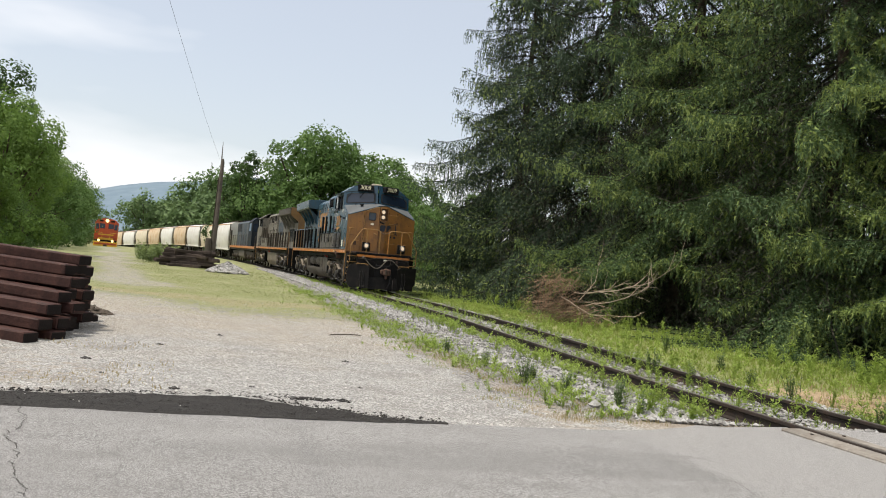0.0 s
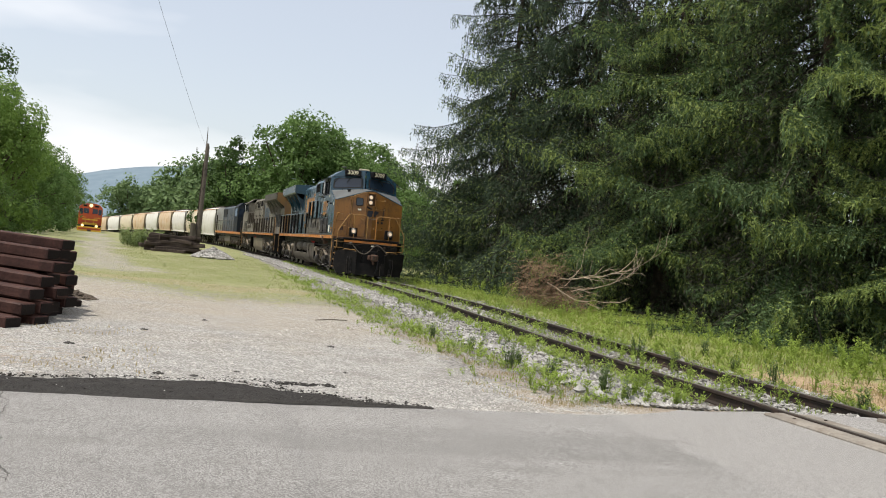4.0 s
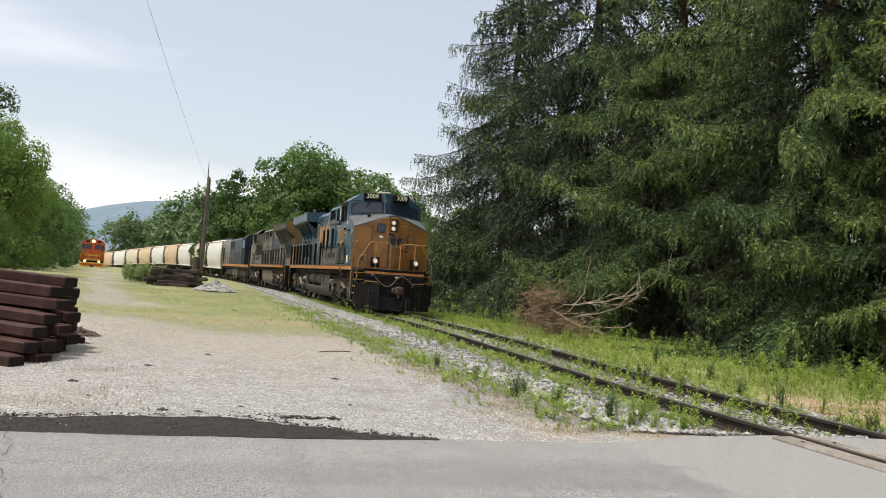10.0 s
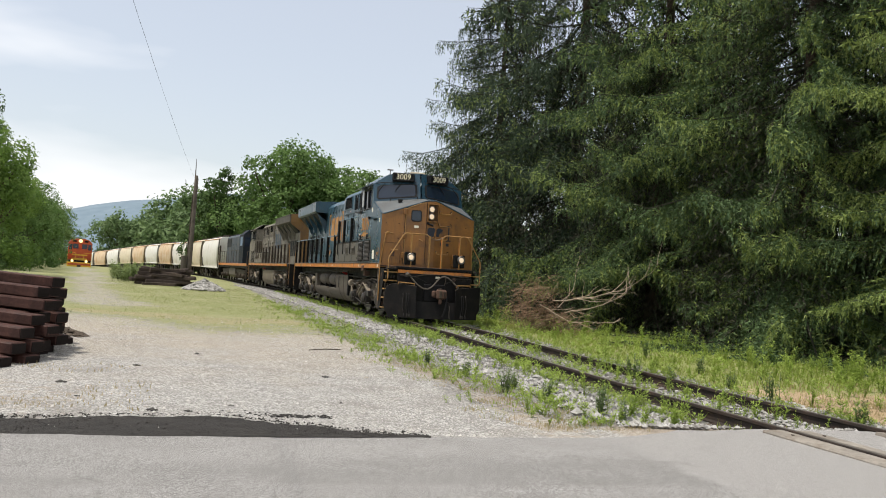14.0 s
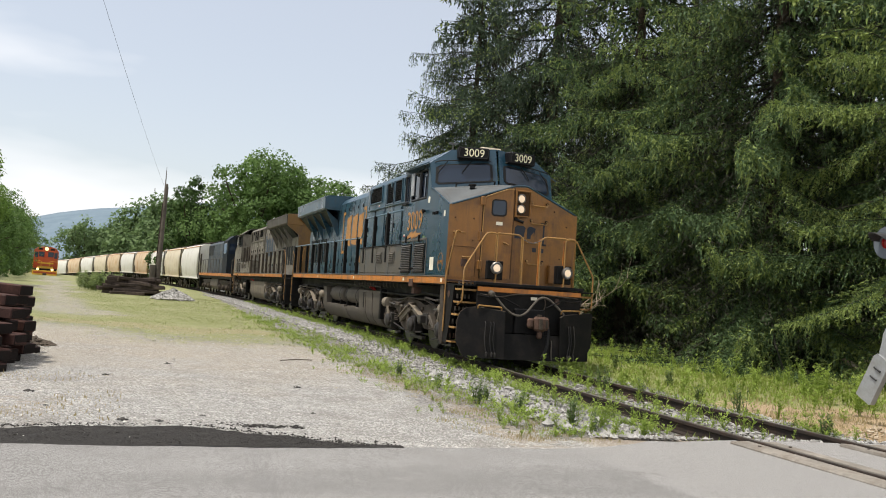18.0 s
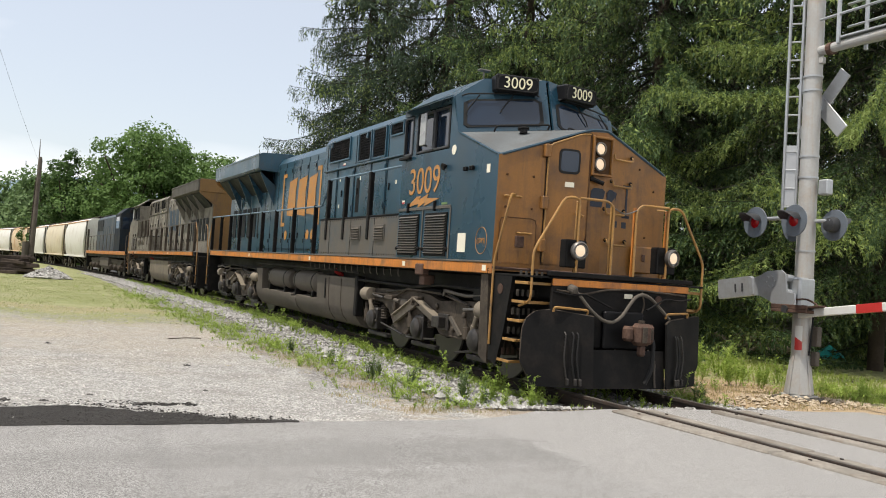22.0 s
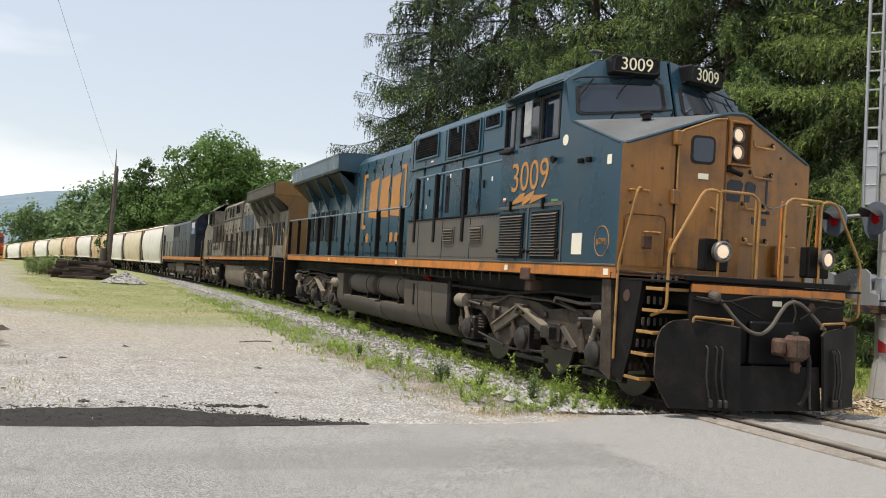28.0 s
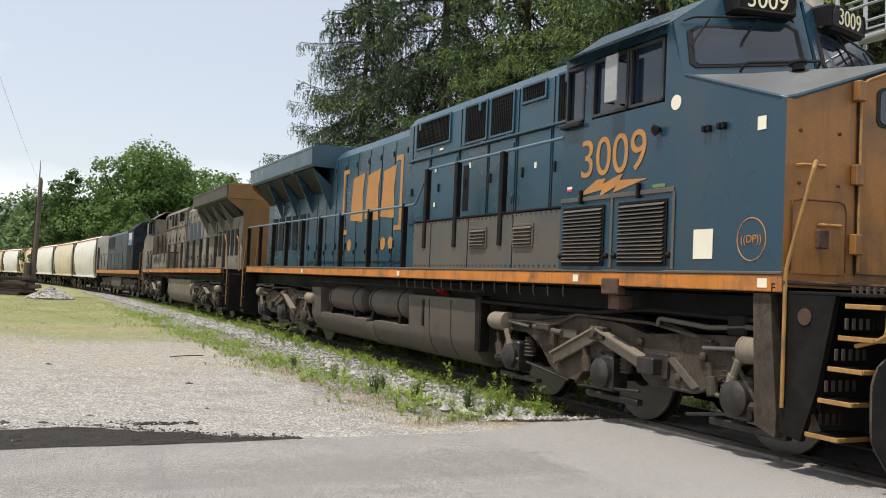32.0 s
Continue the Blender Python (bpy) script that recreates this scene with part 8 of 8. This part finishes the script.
# ---- far hill ----
def make_hill():
    b, n = Build(), 90
    ridge = []
    for k in range(n):
        x = -2600 + 4400 * k / (n - 1)
        z = 152 * math.exp(-((x - 110) / 520) ** 2) + 61 + 9 * wobble(x, 0, 0.006) + 3 * wobble(x, 3, 0.03)
        ridge.append((x, z))
    for j, (y, k) in enumerate(((1900, 0.0), (2150, 0.42), (2400, 0.85), (2550, 1.0), (2900, 0.8), (3400, 0.0))):
        b.v += [(x, y + 60 * wobble(x, y, 0.004), -8 + z * k + (4 * wobble(x, y, 0.02) if 0 < k < 1 else 0)) for x, z in ridge]
    b.f += [(j * n + i, j * n + i + 1, j * n + n + i + 1, j * n + n + i) for j in range(5) for i in range(n - 1)]
    m = Nodes("wooded_hillside_painted_haze")
    # the haze of distance is painted into the hillside's base colour
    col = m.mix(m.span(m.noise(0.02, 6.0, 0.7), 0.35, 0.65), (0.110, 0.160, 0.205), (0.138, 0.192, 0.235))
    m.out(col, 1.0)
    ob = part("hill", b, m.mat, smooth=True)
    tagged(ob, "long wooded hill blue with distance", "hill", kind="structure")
    tower = thing("radio_tower", "thin lattice radio tower on the far hill", "tower", at=pose(-40, 2540, 187))
    for dx in (-3, 3):
        part("leg", Build().rod((dx, 0, -8), (dx * 0.3, 0, 50), 0.4, 5), tank_grey, tower)
    for k in range(5):
        part("brace", Build().rod((-2.6 + 0.35 * k, 0, 2 + 9 * k), (2.4 - 0.35 * k, 0, 10 + 9 * k), 0.25, 4), tank_grey, tower)


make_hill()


# ---- grass, weeds, brush ----
def blades(name, label, spots, mat, category="grass"):
    """Many single blades: place, height, width."""
    rnd, b = random.Random(name), Build()
    for x, y, h, w in spots:
        z = ground_height(x, y) - 0.01
        a, lean = rnd.uniform(0, 6.28), rnd.uniform(0.05, 0.5) * h
        ca, sa, bend = math.cos(a), math.sin(a), rnd.uniform(0, 6.28)
        i = len(b.v)
        b.v += [(x - ca * w, y - sa * w, z), (x + ca * w, y + sa * w, z), (x + ca * w * 0.6 + lean * 0.4 * math.cos(bend), y + sa * w * 0.6 + lean * 0.4 * math.sin(bend), z + h * 0.6), (x + lean * math.cos(bend), y + lean * math.sin(bend), z + h)]
        b.f += [(i, i + 1, i + 2), (i, i + 2, i + 3)]
    return tagged(part(name, b, mat, tidy=False), label, category, kind="stuff")


def make_grass():
    rnd = random.Random(77)
    near, dry, lot, near2 = [], [], [], []
    for _ in range(34000):
        y = 9.5 + 42 * rnd.random() ** 1.5
        x = line(y)[0].x + 1.5 + (rnd.random() ** 1.2) * (9 if y > 12 else 7)
        clump = wobble(x, y, 0.7, 2) + 0.5 * wobble(x, y, 2.1, 5)
        if clump < -0.45:
            continue
        h = rnd.uniform(0.03, 0.13) * (1 + 0.8 * max(0, clump)) * (0.5 + 0.5 * smooth_step(1.4, 2.6, x))
        d = zones(x, y)[2]
        if rnd.random() < 0.92 * d:
            continue
        (dry if rnd.random() < d * 0.85 else near).append((x, y, h * (0.8 if d > 0.5 else 1.0), rnd.uniform(0.006, 0.014) * (1 + y / 40)))
    blades("meadow_grass", "rough green grass between the line and the spruces", near, grass_green)
    for _ in range(480):
        y = 8.3 + 27 * rnd.random() ** 1.5
        cx = -3.0 - 0.3 * smooth_step(10, 13, y) + rnd.gauss(0, 0.32) + (0.0 if rnd.random() < 0.75 else rnd.uniform(-0.7, 0.5))
        if y < road_edge(cx) + 0.12 or wobble(cx, y, 0.5, 21) < -0.05:
            continue
        big, straw = rnd.uniform(0.4, 1.0), rnd.random() < (0.75 if y < 12 else 0.4)
        for _ in range(int(10 + 22 * big)):
            a, q = rnd.uniform(0, 6.28), 0.16 * big * math.sqrt(rnd.random())
            (dry if straw or rnd.random() < 0.22 else near2).append((cx + q * math.cos(a), y + q * math.sin(a), rnd.uniform(0.02, 0.075) * big, rnd.uniform(0.002, 0.005)))
    blades("edge_grass", "low green grass along the gravel edge", near2, edge_green)
    for _ in range(3000):
        x, y = rnd.uniform(-13, -7.4), rnd.uniform(8.6, 12.5)
        if wobble(x, y, 0.5, 4) > -0.1:
            dry.append((x, y, rnd.uniform(0.02, 0.06), rnd.uniform(0.004, 0.008)))
    for _ in range(15000):
        x, y = rnd.uniform(1.7, 9.0), rnd.uniform(8.7, 12.0)
        if rnd.random() < zones(x, y)[2] and wobble(x, y, 1.3, 4) > -0.25:
            dry.append((x, y, rnd.uniform(0.02, 0.08), rnd.uniform(0.003, 0.007)))
    blades("dry_grass", "bleached dry grass by the gravel and crossing", dry, grass_dry)
    for _ in range(60000):
        y = 18 + 42 * rnd.random()
        x = rnd.uniform(-22, -3.2)
        lo, g, _d = zones(x, y)
        if g * (1 - lo) < rnd.random() or wobble(x, y, 0.4, 9) < -0.3:
            continue
        lot.append((x, y, rnd.uniform(0.015, 0.05), rnd.uniform(0.006, 0.014)))
    blades("lot_grass", "short patchy grass beyond the gravel lot", lot, grass_olive)


make_grass()


def weed(b, rnd, h):
    """A leafy weed: tall ones upright, low ones spreading."""
    low = h < 0.26
    for _ in range(3 if low else rnd.randint(2, 5) if h > 0.33 else 2):
        a, lean = rnd.uniform(0, 6.28), rnd.uniform(0.2, 1.1) if low else rnd.uniform(0.0, 0.30)
        top = Vector((math.cos(a) * lean * h, math.sin(a) * lean * h, h * rnd.uniform(0.5, 1.0)))
        b.rod((0, 0, -0.02), top, 0.004 if low else 0.006, 3 if low else 4, 0.002)
        for k in range(7 if low else int(10 + 16 * h)):
            t = rnd.uniform(0.12, 1.0)
            p, ang = top * t, rnd.uniform(0, 6.28)
            d = Vector((math.cos(ang), math.sin(ang), rnd.uniform(0.1, 0.8))).normalized()
            s = Vector((-math.sin(ang), math.cos(ang), 0))
            l, w = h * rnd.uniform(0.12, 0.26) * (1.25 - 0.6 * t), h * rnd.uniform(0.018, 0.035)
            if low:
                l, w = 0.015 + l * 1.7, 0.004 + w * 1.6
            i = len(b.v)
            b.v += [tuple(p), tuple(p + d * l * 0.5 + s * w), tuple(p + d * l), tuple(p + d * l * 0.5 - s * w)]
            b.f.append((i, i + 1, i + 2, i + 3))


def make_weeds():
    rnd = random.Random(9)
    protos = []
    for k in range(5):
        b = Build()
        weed(b, rnd, 0.42 + 0.08 * k)
        ob = part("weed", b, weed_green, tidy=False)
        protos.append(tagged(ob, "leafy green weed growing in the ballast", "weed", "weeds along the rails"))
    spots = [(-1.62, 9.95, 1.05), (-1.75, 9.80, 0.7), (-2.6, 10.0, 0.55), (-1.3, 9.5, 0.5), (-0.2, 10.2, 0.6), (0.3, 9.3, 0.6), (-1.0, 10.9, 0.6), (1.25, 9.3, 0.75), (-2.2, 11.3, 0.6), (-1.45, 11.7, 0.7), (-2.3, 9.5, 0.45), (0.1, 11.5, 0.7), (-2.9, 8.55, 0.3), (-2.55, 8.7, 0.38), (-2.15, 8.78, 0.34), (-1.8, 8.95, 0.42), (-1.62, 9.02, 0.5), (-1.35, 9.1, 0.34), (-3.2, 8.4, 0.25), (-2.7, 9.1, 0.4), (-1.95, 9.3, 0.36)]
    for _ in range(275):
        y = 9.0 + 34 * rnd.random() ** 1.5
        c = line(y)[0].x
        x = c + rnd.choice((rnd.uniform(-2.0, -0.95), rnd.uniform(-3.6, -1.2), rnd.uniform(-0.6, 0.6), rnd.uniform(0.9, 1.9), rnd.uniform(1.8, 6.0)))
        spots.append((x, y, rnd.uniform(0.25, 0.8) * (0.65 if x < -2.2 else 1.0)))
    for k, (x, y, s) in enumerate(spots):
        m = pose(x, y, ground_height(x, y), 0, 0, rnd.uniform(0, 360))
        t = protos[k] if k < 5 else copy_thing(protos[k % 5], m)
        t.matrix_basis = m @ Matrix.Diagonal((s, s, s, 1))
    # darker bushy weeds standing out of the rest
    bushy = []
    for k in range(3):
        b = Build()
        for _ in range(3):
            q = Build()
            weed(q, rnd, rnd.uniform(0.34, 0.5))
            i, ox, oy = len(b.v), rnd.gauss(0, 0.06), rnd.gauss(0, 0.06)
            b.v += [(vx + ox, vy + oy, vz) for vx, vy, vz in q.v]
            b.f += [tuple(i + j for j in f) for f in q.f]
        bushy.append(tagged(part("weed", b, weed_dark, tidy=False), "dark grey-green bushy weed beside the rails", "weed", "bushy weeds along the rails"))
    for k, (x, y, s) in enumerate(((-2.95, 11.0, 0.9), (-2.35, 9.6, 1.0), (-3.0, 12.6, 0.7), (0.55, 14.0, 1.2), (0.9, 13.1, 1.0), (1.75, 11.7, 1.1), (1.55, 9.6, 0.9), (-2.7, 10.3, 0.8), (-2.1, 9.3, 0.7), (-2.6, 11.6, 0.65), (2.6, 15.2, 1.0), (3.1, 18.0, 1.1), (-3.1, 14.5, 0.7), (2.2, 13.4, 0.8))):
        m = pose(x, y, ground_height(x, y), 0, 0, rnd.uniform(0, 360))
        t = bushy[k] if k < 3 else copy_thing(bushy[k % 3], m)
        t.matrix_basis = m @ Matrix.Diagonal((s, s, s, 1))
    # low cover on the shoulder and between the rails
    low_green = []
    for _ in range(22000):
        y = 8.7 + 40 * rnd.random() ** 1.5
        c = line(y)[0].x
        x = c + rnd.choice((rnd.gauss(-1.15, 0.28), rnd.gauss(-3.3, 0.3), rnd.uniform(-0.65, 0.65), rnd.gauss(1.3, 0.4)))
        if wobble(x, y, 1.1, 6) + 0.4 * wobble(x, y, 3, 1) < 0.02 or abs(abs(x - c) - HALF_GAUGE) < 0.09 or y < 13.5 and rnd.random() < 0.75:
            continue
        low_green.append((x, y, rnd.uniform(0.02, 0.06 if x - c < -2.0 else 0.13), rnd.uniform(0.004, 0.010) * (1 + y / 50)))
    blades("shoulder_weeds", "low green weeds along the ballast shoulder", low_green, weed_green, "weeds")
    # leafy low plants over the meadow and the shoulder
    b = Build()
    for n in range(5000):
        k = n if n < 4300 else 2750
        y = (8.5 if 2750 <= k < 3500 else 9.6) + (30 if k < 1400 or k >= 3500 else 26 if k >= 2750 else 46) * rnd.random() ** 1.4
        c = line(y)[0].x
        x = c + (rnd.uniform(1.3, 7.0) if k >= 3500 else -2.95 - 0.3 * smooth_step(10, 13, y) + rnd.gauss(0, 0.36) if k >= 2750 else rnd.uniform(-0.62, 0.62) if k >= 2300 else rnd.gauss(-1.15, 0.17) if k >= 1400 else rnd.uniform(1.4, 6.5) if rnd.random() < 0.78 else rnd.gauss(-2.6 - 0.03 * y, 0.6))
        if k < 1400 and wobble(x, y, 0.8, 2) < -0.12 or x > c and zones(x, y)[2] > 0.4 and rnd.random() < 0.88:
            continue
        if y < road_edge(x) + 0.12 or 1400 <= k < 2750 and y < 13.5 and rnd.random() < 0.45 or 2750 <= k < 3500 and (wobble(x, y, 0.6, 31) + 0.5 * wobble(x, y, 1.9, 3) < -0.02 or rnd.random() < 0.80 * smooth_step(15, 10, y)):
            continue
        q = Build()
        weed(q, rnd, (rnd.uniform(0.04, 0.12) if rnd.random() < 0.8 else rnd.uniform(0.12, 0.30)) if 2750 <= k < 3500 else (rnd.uniform(0.08, 0.24) if rnd.random() < 0.9 else rnd.uniform(0.25, 0.5)) if x > c else rnd.uniform(0.06, 0.20) if k >= 1400 else rnd.uniform(0.05, 0.16))
        i, z = len(b.v), ground_height(x, y)
        b.v += [(x + vx, y + vy, z + vz) for vx, vy, vz in q.v]
        b.f += [tuple(i + k for k in f) for f in q.f]
    tagged(part("leafy_ground_cover", b, weed_green, tidy=False), "low leafy weeds over the meadow and shoulder", "weeds", kind="stuff")
    # tall pale weeds beyond the tie heap
    b = Build()
    for _ in range(150):
        y = rnd.uniform(59, 72)
        x, h = -7.1 + y * rnd.triangular(-0.086, -0.036, -0.060), rnd.uniform(0.7, 1.5) * (1 - 0.25 * rnd.random())
        q = Build()
        weed(q, rnd, h)
        i, z = len(b.v), ground_height(x, y)
        b.v += [(x + vx, y + vy, z + vz) for vx, vy, vz in q.v]
        b.f += [tuple(i + k for k in f) for f in q.f]
    tagged(part("tall_weeds", b, weed_pale, tidy=False), "tall pale green weeds beside the far line", "weeds", kind="stuff")
    # bushes at the foot of the spruces
    b = Build()
    for _ in range(110):
        y = 11 + 32 * rnd.random()
        x = 5.4 + rnd.uniform(-0.9, 1.0) + (0.06 * (30 - y) if y < 30 else 0)
        h = rnd.uniform(0.3, 0.75)
        q = Build()
        weed(q, rnd, h)
        i, z = len(b.v), ground_height(x, y)
        b.v += [(x + vx, y + vy, z + vz) for vx, vy, vz in q.v]
        b.f += [tuple(i + k for k in f) for f in q.f]
    for _ in range(34):
        x, y, h = rnd.uniform(4.2, 6.4), rnd.uniform(12.0, 16.5), rnd.uniform(0.35, 0.7)
        q = Build()
        weed(q, rnd, h)
        i, z = len(b.v), ground_height(x, y)
        b.v += [(x + vx, y + vy, z + vz) for vx, vy, vz in q.v]
        b.f += [tuple(i + k for k in f) for f in q.f]
    for _ in range(16):
        y = rnd.uniform(13.0, 18.0)
        x, h = y * rnd.uniform(0.36, 0.46), rnd.uniform(0.3, 0.7)
        q = Build()
        weed(q, rnd, h)
        i, z = len(b.v), ground_height(x, y)
        b.v += [(x + vx, y + vy, z + vz) for vx, vy, vz in q.v]
        b.f += [tuple(i + k for k in f) for f in q.f]
    tagged(part("undergrowth", b, weed_green, tidy=False), "bright leafy undergrowth at the foot of the spruces", "undergrowth", kind="stuff")


make_weeds()


def make_brush():
    """The fallen dead bough before the spruces."""
    rnd = random.Random(14)
    ob = thing("fallen_branch", "fallen dead branch with brown needles and bare pale limbs", "fallen branch", at=pose(4.6, 26.0, -0.15))
    wood, brown = Build(), Build()
    root = Vector((-0.3, 0, 0.75))

    def crooked(p, d, length, r, depth):
        """A limb that kinks from length to length, with forks."""
        n = max(3, int(length / 0.28))
        for j in range(n):
            d = (d + Vector((rnd.gauss(0, 0.16), rnd.gauss(0, 0.16), rnd.gauss(-0.01, 0.20)))).normalized()
            q = p + d * (length / n)
            q.z = max(0.06, q.z)
            wood.rod(p, q, r * (1 - 0.75 * j / n), 5, r * (1 - 0.75 * (j + 1) / n))
            if depth < 2 and rnd.random() < (0.45 if depth == 0 else 0.30):
                crooked(q, (d + Vector((rnd.gauss(0, 0.5), rnd.gauss(0, 0.5), rnd.gauss(0.1, 0.55)))).normalized(), length * rnd.uniform(0.18, 0.45), r * 0.6, depth + 1)
            p = q

    for k in range(12):
        # limbs fan out from the matted end
        a = radians(rnd.uniform(-35, 30))
        way = Vector((math.cos(a), math.sin(a), rnd.uniform(-0.12, 0.50) if k > 1 else 0.32)).normalized()
        crooked(root + Vector((rnd.uniform(-0.8, 0.9), rnd.uniform(-0.3, 0.3), rnd.uniform(-0.5, 0.5))), way, rnd.uniform(0.9, 2.3) if k > 1 else 3.2, 0.021 if k < 5 else 0.013, 0)
    for _ in range(2300):
        c = rnd.choice((Vector((-1.0, 0, 1.45)), Vector((-0.7, -0.2, 0.6)), Vector((-0.1, -0.2, 0.4)), Vector((-1.2, 0.1, 0.8))))
        p = c + Vector((rnd.gauss(0, 0.38), rnd.gauss(0, 0.35), rnd.gauss(0, 0.24)))
        p.z = max(0.02, p.z)
        d = Vector((rnd.gauss(-0.4, 0.5), rnd.gauss(0, 0.5), rnd.gauss(-0.5, 0.5))).normalized()
        s = d.orthogonal().normalized() * 0.008
        i, q = len(brown.v), p + d * rnd.uniform(0.2, 0.5)
        brown.v += [tuple(p - s), tuple(p + s), tuple(q)]
        brown.f.append((i, i + 1, i + 2))
    part("limb_wood", wood, dead_wood, ob, "bare pale dead limbs")
    tagged(part("dead_brush", brown, dead_needles, ob, "brown dead twigs", tidy=False), kind="stuff")


make_brush()


# ---- the yard behind the signal ----
def make_yard():
    h = thing("house", "grey clapboard house behind the spruces", "house", at=pose(23.5, 27.5, -0.1, 0, 0, -38))
    part("wall", Build().box(-5, 5, -3, 3, 0, 5.2, 0.02), clapboard, h)
    for k in range(24):
        part("board", Build().prism([(-3.0, 0.12 + 0.2 * k), (-3.03, 0.12 + 0.2 * k), (-3.005, 0.32 + 0.2 * k), (-3.0, 0.32 + 0.2 * k)], "x", -5.02, 5.02), clapboard, h)
    part("roof", Build().prism([(-3.4, 5.1), (0, 7.2), (3.4, 5.1), (3.4, 5.3), (0, 7.4), (-3.4, 5.3)], "x", -5.4, 5.4), roofing, h)
    rnd = random.Random(6)
    for k in range(64):
        q = rnd.uniform(-0.85, 0.75)
        x, y = 11.8 + 0.85 * q + rnd.uniform(-0.25, 0.25), 18.7 - 0.6 * q + rnd.uniform(-0.25, 0.25)
        z = ground_height(x, y) + 0.05 + 0.13 * (k // 14) + rnd.uniform(0, 0.06)
        r, l = rnd.uniform(0.04, 0.08), rnd.uniform(0.14, 0.26)
        b = Build().prism([(-r, -r * 0.6), (r, -r * 0.6), (r * 0.3, r)], "x", -l, l)
        tagged(part("firewood_log", b, cut_wood, at=pose(x, y, z, rnd.uniform(0, 90), rnd.uniform(-45, 45), rnd.uniform(0, 180))), "split firewood log in a loose heap", "firewood", "firewood heap")
    b = Build()
    for k in range(9):
        a = 6.283 * k / 9
        b.poly((13.7, 17.8, 0.40), (13.7 + 0.6 * math.cos(a), 17.8 + 0.35 * math.sin(a), -0.1 + 0.2 * (k % 2)), (13.7 + 0.6 * math.cos(a + 0.7), 17.8 + 0.35 * math.sin(a + 0.7), -0.1 + 0.2 * ((k + 1) % 2)))
    tagged(part("plastic_sheet", b, teal_sheet), "crumpled teal plastic sheet on the grass", "plastic sheet")


make_yard()


# ---- what moves ----
def motions():
    rows = TRAIN
    walk(lead_loco, [(t, on_line(s, 20.0)) for t, s in rows])
    walk(second_loco, [(t, on_line(s + 22.9, 20.6, True)) for t, s in rows])
    walk(third_loco, [(t, on_line(s + 46.2, 19.6)) for t, s in rows])
    for k, car in enumerate(hoppers):
        walk(car, [(t, on_line(s + 67.2 + 15.1 * k, 14.2)) for t, s in rows[::2]])
    # the wheels of the leading locomotive turn as it rolls
    fine = [(0.25 * k, float(np.interp(0.25 * k, [t for t, _ in rows], [s for _, s in rows]))) for k in range(129)]
    for w in lead_wheels:
        p = w.matrix_basis.translation.copy()
        walk(w, [(t, Matrix.Translation(p) @ pose(0, 0, 0, math.degrees((rows[0][1] - s) / 0.535), 0, 0)) for t, s in fine])
    # the gate comes down
    walk(gate, [(t, pose(MX - 0.22, MY, 1.32, -a, 0, 0)) for t, a in GATE])


GATE = ((0, 86), (14.0, 86), (15.0, 84), (16.0, 80), (17.0, 73), (18.0, 63), (18.5, 57), (19.0, 50), (19.5, 43), (20.0, 35), (20.5, 27), (21.0, 19), (21.5, 12), (22.0, 7.5), (22.5, 4.5), (23.0, 2.6), (32.0, 2.6))
motions()
